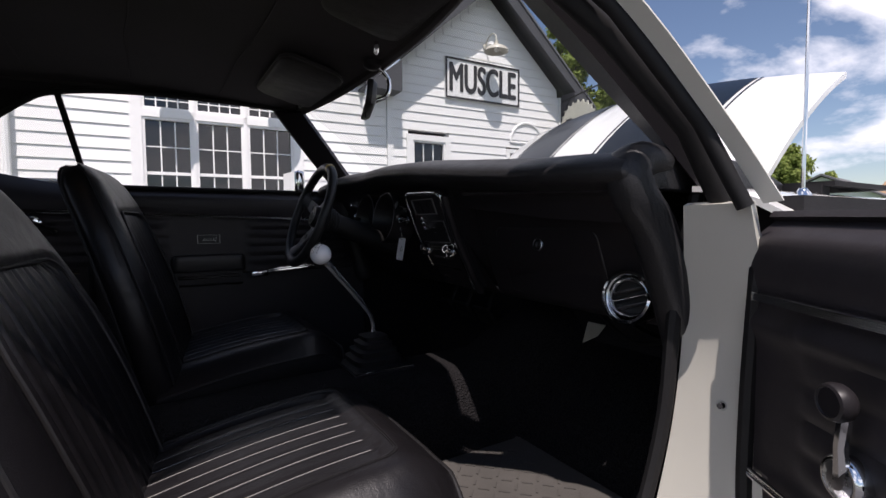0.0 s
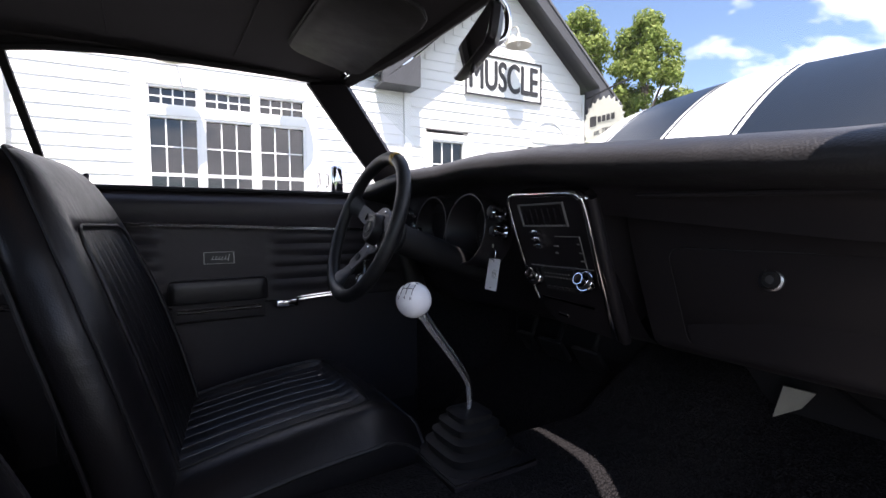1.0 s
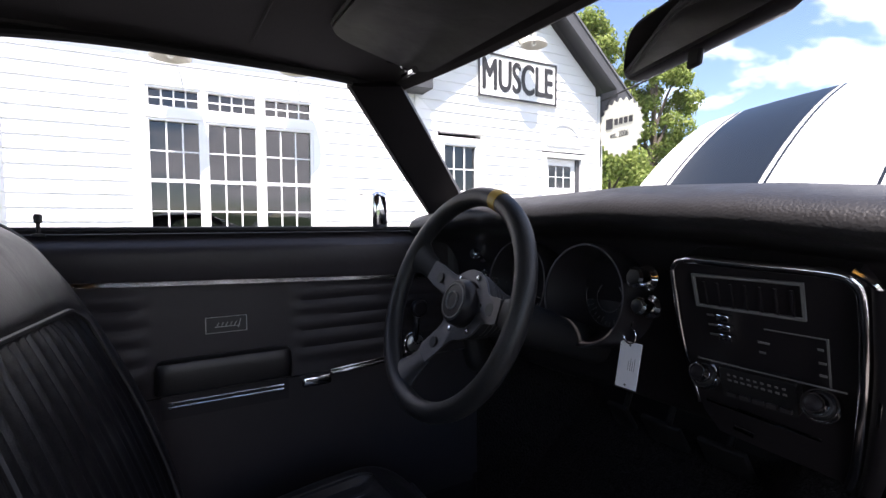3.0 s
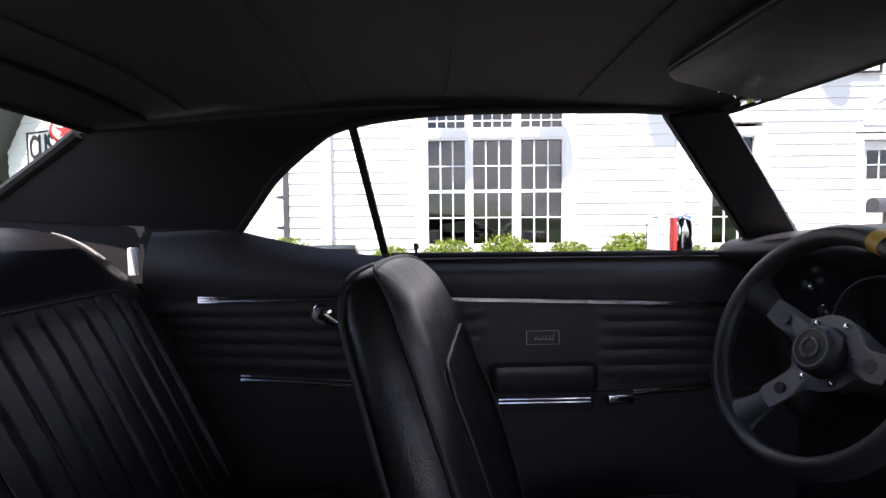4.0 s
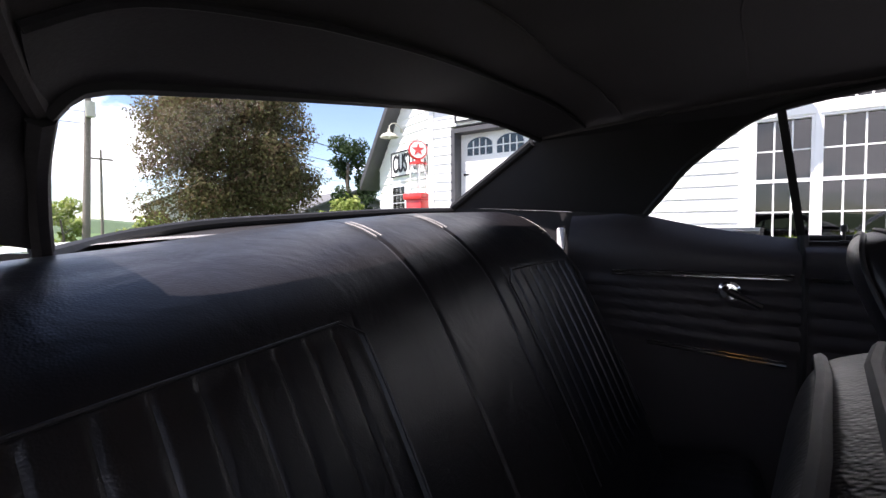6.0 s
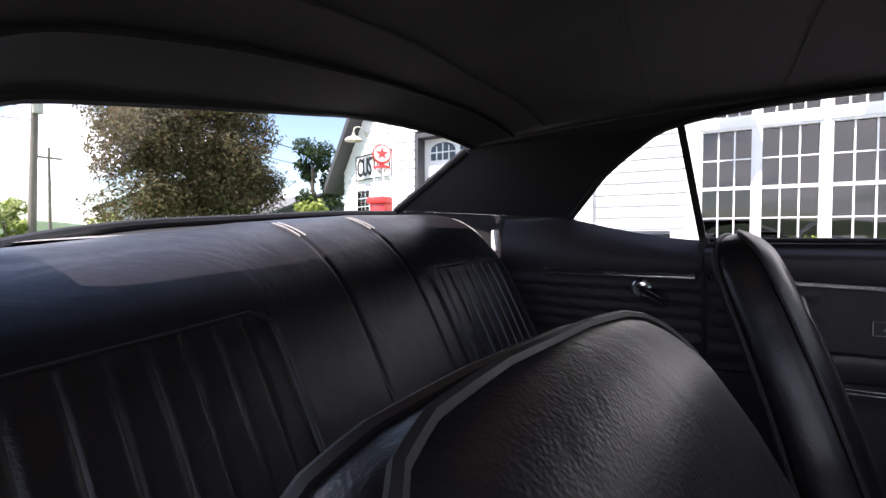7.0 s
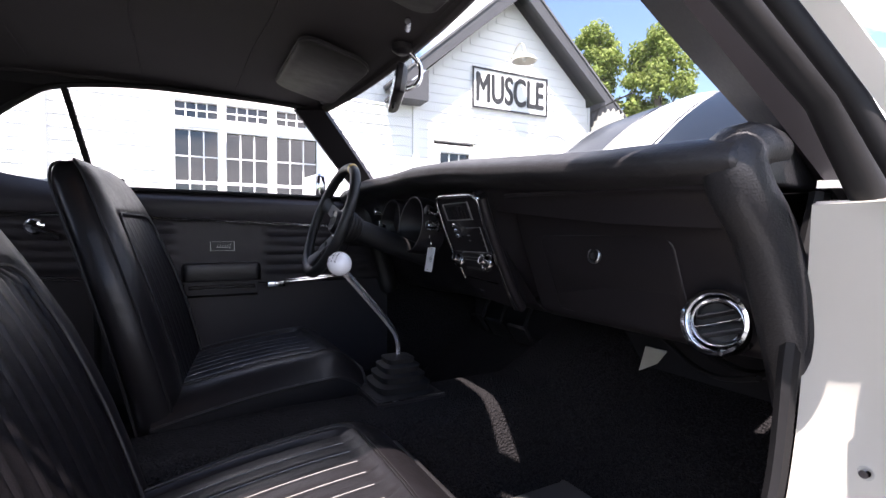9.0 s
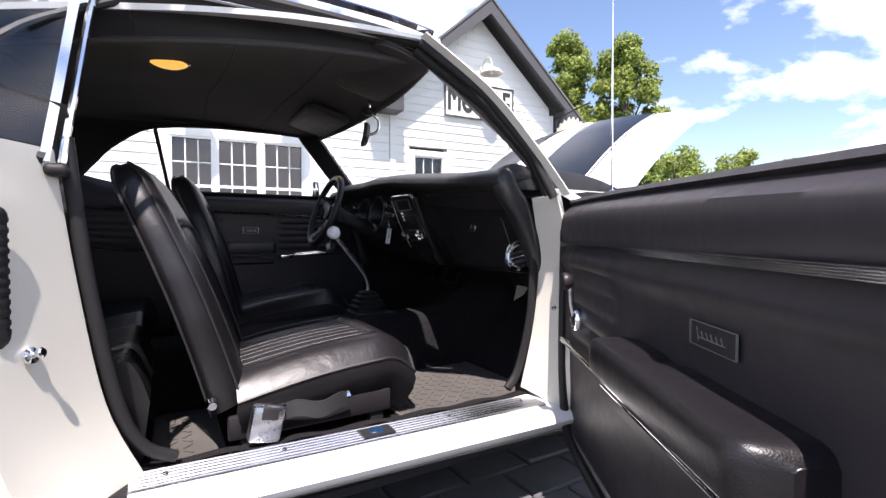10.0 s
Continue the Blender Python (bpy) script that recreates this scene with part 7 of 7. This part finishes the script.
for y, z, r in ((0.163, 0.908, 0.0155), (0.156, 0.866, 0.0135), (0.585, 0.922, 0.013), (0.545, 0.878, 0.012), (0.515, 0.868, 0.010), (0.405, 0.776, 0.009)):
    bm = bmesh.new()
    lathe(bm, [(r * 1.3, 0), (r * 1.3, 0.006), (r * 0.8, 0.010), (r * 0.75, 0.022), (r, 0.024), (r, 0.034), (r * 0.7, 0.037), (0, 0.036)], pose(-0.040, y, z, 0, -82, 0), 22)
    dk = part("dash_knob", bm, M_CHROME, db, "small chrome dash knob")
    bm = bmesh.new()
    lathe(bm, [(r * 0.72, 0.0372), (r * 0.6, 0.0384), (0, 0.0384)], pose(-0.040, y, z, 0, -82, 0), 18)
    part("knob_cap", bm, M_INK, dk)

kt = thing("key_tag", "white paper key tag hanging from the ignition", "key tag", (-0.035, 0.165, 0.74))
bm = bmesh.new()
box(bm, (-0.001, -0.0175, -0.0365), (0.001, 0.0175, 0.0365), 0.0009, 1, pose(-0.049, 0.190, 0.770, 4, 8, 12))
tag = part("tag", bm, M_TAG, kt, "white paper tag with a punched hole")
bm = bmesh.new()
for k in range(4):
    box(bm, (-0.0014, -0.010 + k * 0.0032, -0.008), (-0.0011, -0.0093 + k * 0.0032, 0.012 - 0.005 * (k % 2)), 0, 1, pose(-0.049, 0.190, 0.770, 4, 8, 12))
for z in (-0.031, 0.031):
    lathe(bm, [(0.0018, 0), (0.0018, 0.0004)], pose(-0.049, 0.190, 0.770, 4, 8, 12) @ pose(-0.0011, 0.001, z, 0, -90, 0), 10)
part("print", bm, M_DIM, tag, "grey print as plain blocks", 0)
bm = bmesh.new()
tube(bm, [Vector((-0.052, 0.186 + 0.011 * math.cos(a), 0.818 + 0.013 * math.sin(a))) for a in (2 * math.pi * k / 18 for k in range(19))], 0.0011, 6)
tube(bm, [(-0.056, 0.181, 0.866), (-0.053, 0.184, 0.833)], 0.003, 6)
part("key_ring", bm, M_CHROME, kt)

# under the dash: bracket, pedals, column
br = thing("dash_bracket", "bare beige metal bracket under the dash", "bracket", (0.39, -0.28, 0.49))
bm = bmesh.new()
prism(bm, [(0.372, -0.205, 0.484), (0.378, -0.220, 0.552), (0.400, -0.268, 0.546), (0.390, -0.248, 0.512)], (0.004, 0.002, 0.001))
part("plate", bm, M_BEIGE, br, smooth=0)
bm = bmesh.new()
tube(bm, along([(0.33, -0.30, 0.60), (0.30, -0.40, 0.56), (0.24, -0.50, 0.565), (0.18, -0.60, 0.60)], 16), 0.006, 6)
tube(bm, along([(0.36, -0.31, 0.62), (0.33, -0.44, 0.575), (0.27, -0.55, 0.58), (0.19, -0.64, 0.63)], 16), 0.009, 6)
part("wiring", bm, M_RUBBER, br)
for y, w in ((0.24, 0.05), (0.38, 0.05), (0.50, 0.03)):
    pe = thing("pedal", "black rubber foot pedal", "pedal", (0.33, y, 0.45), "foot pedals")
    bm = bmesh.new()
    box(bm, (-0.008, -w, -0.04), (0.008, w, 0.04), 0.006, 2, pose(0.33, y, 0.50, 0, -35, 0))
    part("pad", bm, M_RUBBER, pe)
    bm = bmesh.new()
    tube(bm, [(0.34, y, 0.51), (0.38, y, 0.60), (0.40, y, 0.72)], 0.008, 8)
    part("arm", bm, M_RUBBER, pe)

# ---- steering wheel ----
HUB = Vector((-0.317, 0.290, 0.884))
WM = Matrix.Translation(HUB) @ (Vector((-math.cos(radians(20)), 0, math.sin(radians(20))))).to_track_quat("Z", "Y").to_matrix().to_4x4()
# local x and y of the wheel: find which way is up
UPL = (WM.to_3x3().inverted() @ Vector((0, 0, 1)))
ANG = math.atan2(UPL.y, UPL.x)


def rim_pt(deg, r, h=0.0):
    a = ANG + radians(deg)
    return WM @ Vector((r * math.cos(a), r * math.sin(a), h))


sw = thing("steering_wheel", "black leather three-spoke sports steering wheel with a yellow band", "steering wheel", HUB)
bm = bmesh.new()
loft(bm, [[rim_pt(360 * k / 64, 0.158 + 0.0145 * math.cos(b), 0.0145 * math.sin(b)) for b in (2 * math.pi * j / 12 for j in range(12))] for k in range(65)], False)
part("rim", bm, M_GRIP, sw, "black leather rim")
TURNED = -20
bm = bmesh.new()
loft(bm, [[rim_pt(TURNED - 3.5 + 7 * k / 6, 0.158 + 0.0152 * math.cos(b), 0.0152 * math.sin(b)) for b in (2 * math.pi * j / 12 for j in range(12))] for k in range(7)])
part("yellow_band", bm, M_YELLOW, sw, "yellow leather band at the top")
for deg in (66, 152, 270):
    d0 = deg
    bm = bmesh.new()
    ring = []
    for k in range(9):
        f = k / 8
        r = lerp(0.103, 0.152, f)
        w = lerp(0.0185, 0.024, f) + 0.016 * f ** 3
        h = lerp(-0.018, -0.002, f)
        sd = (rim_pt(d0 + 90, 1) - HUB).normalized()
        up_ = WM.to_3x3() @ Vector((0, 0, 1))
        c = rim_pt(d0, r, h)
        t_ = lerp(0.004, 0.011, f)
        ring.append([c + sd * w * math.cos(q_) + up_ * t_ * math.sin(q_) for q_ in (2 * math.pi * j_ / 14 for j_ in range(14))])
    loft(bm, ring)
    sp = part("spoke", bm, M_GRIP, sw, "leather-wrapped spoke end")
bm = bmesh.new()


def plate_r(a):
    """Outline of the three-armed metal plate at an angle."""
    r = 0.052 ** -9
    best = 0.0
    for d_ in (66, 152, 270):
        x_ = radians(a - d_)
        if math.cos(x_) > 0:
            best = max(best, min(0.104, 0.0185 / max(1e-6, abs(math.sin(x_)))))
    return (0.053 ** 7 + best ** 7) ** (1 / 7) if best < 0.1035 else best


def plate_h(r):
    return lerp(-0.032, -0.013, min(1, max(0, (r - 0.05) / 0.055)))


loft(bm, [[rim_pt(a, plate_r(a) * k, plate_h(plate_r(a) * k) + d) for a in range(0, 360, 3)] for d, k in ((-0.002, 1.0), (0.0016, 1.0), (0.002, 0.985), (0.0025, 0.4))])
sp = part("spoke_plate", bm, M_BRUSH, sw, "three-armed grey metal plate")
# Discs laid on the plate; the holes' darkness is put into their black colour.
for d0 in (66, 152, 270):
    bm = bmesh.new()
    hm = Matrix.Translation(rim_pt(d0, 0.077, plate_h(0.077) + 0.0052)) @ WM.to_3x3().to_4x4()
    lathe(bm, [(0.0086, -0.003), (0.0086, 0.0006)], hm, 24)
    part("spoke_hole_disc", bm, M_INK, sp)
bm = bmesh.new()
lathe(bm, [(0.036, -0.032), (0.036, -0.026), (0.034, -0.014), (0.030, -0.008), (0.0, -0.006)], WM, 36)
hb = part("hub", bm, M_DASH_FACE, sw, "black horn hub")
bm = bmesh.new()
lathe(bm, [(0.0265, -0.0078), (0.0265, -0.0066), (0.0245, -0.0066), (0.0245, -0.0078)], WM, 32, False)
for a0 in (20, 200):
    tube(bm, [rim_pt(a0 + 28 * k, 0.013, -0.0058) for k in range(7)], 0.0018, 5)
part("horn_mark", bm, M_DIM, hb, "plain grey ring mark on the horn button")
for k in range(6):
    bm = bmesh.new()
    lathe(bm, [(0.004, 0), (0.004, 0.003), (0.002, 0.004)], Matrix.Translation(rim_pt(36 + 60 * k, 0.045, -0.0292)) @ WM.to_3x3().to_4x4(), 8)
    part("hub_screw", bm, M_CHROME, hb)
bm = bmesh.new()
lathe(bm, [(0.046, -0.034), (0.049, -0.040)] + [(lerp(0.050, 0.034, k / 9) + (0.0022 if k % 2 else 0), lerp(-0.042, -0.088, k / 9)) for k in range(10)] + [(0.032, -0.090)], WM, 28)
part("hub_adapter", bm, M_RUBBER, sw, "ribbed black rubber hub adapter")
bm = bmesh.new()
lathe(bm, [(0.031, -0.088), (0.034, -0.10), (0.034, -0.20), (0.031, -0.215), (0.031, -0.33)], WM, 24)
part("column", bm, M_RUBBER, sw, "black steering column")
bm = bmesh.new()
tube(bm, [WM @ Vector((0.03 * math.cos(ANG + 1.4), 0.03 * math.sin(ANG + 1.4), -0.13)), rim_pt(75, 0.12, -0.09)], [0.006, 0.004], 6)
part("signal_stalk", bm, M_CHROME, sw)

# ---- shifter ----
sh = thing("gear_shifter", "chrome gear lever with white ball knob and black rubber boot", "gear lever", (-0.22, -0.02, 0.45))
bm = bmesh.new()
rings = []
for w, z in ((0.080, 0.452), (0.080, 0.468), (0.066, 0.474), (0.070, 0.490), (0.055, 0.496), (0.059, 0.511), (0.045, 0.517), (0.048, 0.531), (0.034, 0.537), (0.036, 0.548), (0.018, 0.553)):
    rings.append([Vector((-0.212 + 1.06 * w * math.copysign(abs(math.cos(a)) ** 0.45, math.cos(a)) * 0.95, 0.046 + 1.0 * w * math.copysign(abs(math.sin(a)) ** 0.45, math.sin(a)), z - 0.012)) for a in (2 * math.pi * k / 32 for k in range(32))])
loft(bm, rings)
part("boot", bm, M_RUBBER, sh, "pleated black rubber boot")
bm = bmesh.new()
loft(bm, [[Vector((-0.212 + sx * w * 0.98, 0.046 + sy * w * 1.0, z - 0.010)) for sx, sy in ((-1, -1), (1, -1), (1, 1), (-1, 1))] for w, z in ((0.090, 0.440), (0.090, 0.4635), (0.086, 0.465))])
bp_ = part("boot_plate", bm, M_DASH_FACE, sh, "black boot plate")
bm = bmesh.new()
tube(bm, [(-0.212 + sx * 0.0865, 0.046 + sy * 0.0885, 0.4565) for sx, sy in ((-1, 1), (-1, -1), (1, -1))], 0.0016, 6)
part("plate_edge", bm, M_CHROME, bp_, "thin bright edge")
bm = bmesh.new()
KN = Vector((-0.405, -0.110, 0.783))
pts = along([Vector((-0.210, 0.048, 0.530)), Vector((-0.213, 0.043, 0.572)), Vector((-0.245, 0.015, 0.622)), Vector((-0.392, -0.101, 0.766))], 20)
ring = []
for i, p in enumerate(pts):
    d = (pts[min(i + 1, 20)] - pts[max(i - 1, 0)]).normalized()
    sd = d.cross(Vector((0.45, -0.85, 0.1))).normalized()
    th_ = d.cross(sd).normalized()
    ring.append([p + sd * lerp(0.0078, 0.0092, i / 20) * math.cos(q_) + th_ * 0.0042 * math.sin(q_) for q_ in (2 * math.pi * j / 16 for j in range(16))])
loft(bm, ring)
lever = part("lever", bm, M_LEVER, sh, "flattened steel lever")
bm = bmesh.new()
for e in (-1, 1):
    line = []
    for i in range(5, 20):
        d = (pts[min(i + 1, 20)] - pts[i - 1]).normalized()
        sd = d.cross(Vector((0.45, -0.85, 0.1))).normalized()
        line.append(pts[i] + d.cross(sd).normalized() * e * 0.0030)
    tube(bm, line, 0.0023, 6)
part("lever_groove", bm, M_INK, lever, "dark groove along the lever")
AX = (KN - pts[-1]).normalized()
km = Matrix.Translation(KN) @ AX.to_track_quat("Z", "Y").to_matrix().to_4x4()
bm = bmesh.new()
lathe(bm, [(0.0245 * math.sin(math.pi * k / 20), -0.0245 * math.cos(math.pi * k / 20)) for k in range(1, 20)], km, 36)
kb = part("knob", bm, M_KNOB, sh, "glossy white ball knob")


def on_ball(a, b):
    """A point on the knob's top, a and b in metres from its pole."""
    v = Vector((a, b, math.sqrt(max(0, 0.0247 ** 2 - a * a - b * b))))
    return km @ v


bm = bmesh.new()
for x in (-0.008, 0.0, 0.008):
    tube(bm, [on_ball(x, -0.009 + 0.018 * k / 6) for k in range(7)], 0.0006, 4)
tube(bm, [on_ball(-0.008 + 0.016 * k / 6, 0.0) for k in range(7)], 0.0006, 4)
part("shift_pattern", bm, M_INK, kb, "thin black shift pattern lines")
for ch, a, b in (("2", -0.012, -0.015), ("4", -0.003, -0.016), ("R", 0.006, -0.016), ("3", -0.004, 0.010), ("5", 0.006, 0.010)):
    o = on_ball(a + 0.002, b + 0.003)
    nn = (o - KN).normalized()
    q = nn.to_track_quat("Z", "Y").to_matrix().to_4x4()
    letters(ch, Matrix.Translation(o + nn * 0.0002) @ q @ pose(-0.002, -0.002, 0), 0.0065, M_INK, kb, "numeral", 0.0002)

# ---- roof fittings ----
def visor(s, label):
    vs_ = thing("sun_visor", label, "sun visor", (-0.37, 0.2 * s, 1.25), "sun visors")
    bm = bmesh.new()
    out = rounded(0.055, 0.448, 0.0, 0.168, 0.042)
    def vp(y, d, t):
        return Vector((-0.275 - d, (y + (0.0 if s > 0 else 0.185)) * s, 1.247 + 0.235 * d + t - 0.01 * math.sin((y - 0.02) / 0.4 * math.pi)))
    loft(bm, [[vp(lerp(0.25, y, k), lerp(0.084, d, k), t) for y, d in out] for t, k in ((0.0, 0.96), (0.003, 1.0), (0.017, 1.0), (0.020, 0.96))])
    part("visor_pad", bm, M_VISOR, vs_, "padded charcoal visor")
    bm = bmesh.new()
    tube(bm, [vp(y, d, 0.010) for y, d in out + out[:1]], 0.0035, 6)
    part("visor_piping", bm, M_PIPING, vs_)
    bm = bmesh.new()
    yy = 0.455 if s > 0 else 0.03
    tube(bm, [Vector((-0.305, 0.46 * s, 1.275)), Vector((-0.308, 0.45 * s, 1.247)), Vector((-0.312, 0.40 * s, 1.243))] if s > 0 else [Vector((-0.285, -0.175, 1.27)), Vector((-0.29, -0.185, 1.245)), Vector((-0.305, -0.22, 1.243))], 0.006, 8)
    part("visor_rod", bm, M_CHROME, vs_, "chrome visor rod")
    bm = bmesh.new()
    box(bm, (-0.338, s * 0.447 - 0.014, 1.268), (-0.312, s * 0.447 + 0.016, 1.281), 0.004)
    part("visor_clip", bm, M_CHROME, vs_, "chrome visor bracket")


visor(1, "charcoal sun visor folded up over the steering wheel")
visor(-1, "charcoal sun visor folded up on the open-door side")
mi = thing("rear_view_mirror", "rectangular rear-view mirror on a chrome arm", "mirror", (-0.235, -0.05, 1.26))
RM = pose(-0.254, -0.038, 1.173, 0, 8, -18)
bm = bmesh.new()
loft(bm, [[RM @ Vector((d, y * k, z * k)) for y, z in rounded(-0.104, 0.104, -0.031, 0.031, 0.020)] for d, k in ((-0.007, 0.97), (-0.004, 1.0), (0.006, 1.0), (0.016, 0.85), (0.020, 0.5))])
part("mirror_case", bm, M_DASH_FACE, mi, "black mirror case")
bm = bmesh.new()
loft(bm, [[RM @ Vector((d, y, z)) for y, z in rounded(-0.099, 0.099, -0.0265, 0.0265, 0.017)] for d in (-0.0078, -0.0072)])
part("mirror_glass", bm, M_MIRROR, mi)
bm = bmesh.new()
tube(bm, along([RM @ Vector((0.014, 0, 0.0)), Vector((-0.205, -0.055, 1.19)), Vector((-0.200, -0.052, 1.235)), Vector((-0.235, -0.045, 1.268))], 16), 0.006, 10)
part("mirror_arm", bm, M_CHROME, mi, "chrome mirror arm")
bm = bmesh.new()
lathe(bm, [(0.026, 0.0), (0.024, -0.012), (0.012, -0.02)], pose(-0.24, -0.045, 1.272), 18)
part("mirror_foot", bm, M_DASH_FACE, mi)
bm = bmesh.new()
box(bm, (-0.002, -0.008, -0.045), (0.004, 0.008, -0.028), 0.002, 1, RM)
part("day_night_lever", bm, M_DASH_FACE, mi)
dm = thing("dome_light", "lit amber dome lamp in a chrome ring on the headliner", "dome light", (-0.925, -0.16, 1.30))
bm = bmesh.new()
zz = 1.302
lathe(bm, [(0.062, 0.0), (0.062, -0.006), (0.055, -0.010), (0.053, -0.004)], pose(-0.925, -0.16, zz) @ Matrix.Diagonal((0.95, 0.80, 0.75, 1)), 32, False)
part("ring", bm, M_CHROME, dm)
bm = bmesh.new()
lathe(bm, [(0.054, -0.004), (0.050, -0.016), (0.036, -0.024), (0.012, -0.027), (0.0, -0.027)], pose(-0.925, -0.16, zz) @ Matrix.Diagonal((0.95, 0.80, 0.75, 1)), 32, False)
part("lens", bm, M_LENS, dm, "amber plastic lens")

# ---- floor mats ----
def mat(x0, x1, y0, y1, z, label):
    mt = thing("floor_mat", label, "floor mat", ((x0 + x1) / 2, (y0 + y1) / 2, z), "floor mats")
    bm = bmesh.new()
    loft(bm, [[Vector((lerp((x0 + x1) / 2, a, k), lerp((y0 + y1) / 2, b, k), z + d)) for a, b in rounded(x0, x1, y0, y1, 0.03)] for d, k in ((0, 1.0), (0.006, 1.0), (0.008, 0.985), (0.005, 0.95))])
    base = part("mat_sheet", bm, M_MAT, mt, "dusty grey rubber sheet")
    bm = bmesh.new()
    nx, ny = int((x1 - x0 - 0.06) / 0.034), int((y1 - y0 - 0.06) / 0.034)
    for i in range(nx):
        for j in range(ny):
            a = 45 if (i + j) % 2 else -45
            box(bm, (-0.013, -0.003, 0), (0.013, 0.003, 0.003), 0, 1, pose(x0 + 0.045 + i * 0.034, y0 + 0.045 + j * 0.034, z + 0.0045, 0, 0, a))
    tagged(part("tread", bm, M_MAT, mt, "", 0), kind="stuff")


mat(-0.36, 0.13, -0.60, -0.17, 0.239, "dusty grey rubber floor mat with diamond tread")
mat(-0.98, -0.82, -0.60, -0.22, 0.239, "dusty grey rubber mat behind the front seat")

# ---- clapboards and pavers, piece by piece ----
def board_mesh(length):
    bm = bmesh.new()
    prism(bm, [(0, -0.016, 0.0), (0, 0.03, 0.0), (0, 0.03, ROW), (0, 0.0, ROW)], (length, 0, 0))
    me = bpy.data.meshes.new("clapboard")
    bmesh.ops.recalc_face_normals(bm, faces=bm.faces)
    bm.to_mesh(me)
    bm.free()
    me.materials.append(M_CLAP)
    return me


boards = {}
for s0, s1, z0 in rows:
    n = max(1, int((s1 - s0) / 3.6))
    for k in range(n):
        a, b = lerp(s0, s1, k / n), lerp(s0, s1, (k + 1) / n)
        key = round(b - a - 0.002, 3)
        if key not in boards:
            boards[key] = board_mesh(key)
        o = new("clapboard", boards[key])
        o.parent = facade
        o.matrix_basis = WALL @ pose(a, random.uniform(-0.001, 0.001), z0)

pv = solo("paver_bed", (lambda b: (box(b, (-2.2, -3.2, -0.05), (1.6, 0.9, -0.004)), b)[1])(bmesh.new()), M_ASPHALT, "sand bed of the paved strip beside the car", "pavement", kind="structure", smooth=0)
bm = bmesh.new()
box(bm, (-0.117, -0.077, -0.02), (0.117, 0.077, 0.012), 0.006, 1)
paver_me = mesh_of("paver", bm, M_PAVER, 0)
n = 0
for i in range(16):
    for j in range(18):
        x = -1.6 + i * 0.242 + (0.121 if j % 2 else 0)
        y = -2.0 + j * 0.161
        o = new("paver", paver_me)
        o.parent = pv
        o.matrix_basis = pose(x, y, random.uniform(-0.003, 0.003), random.uniform(-0.6, 0.6), random.uniform(-0.6, 0.6), random.uniform(-0.7, 0.7))
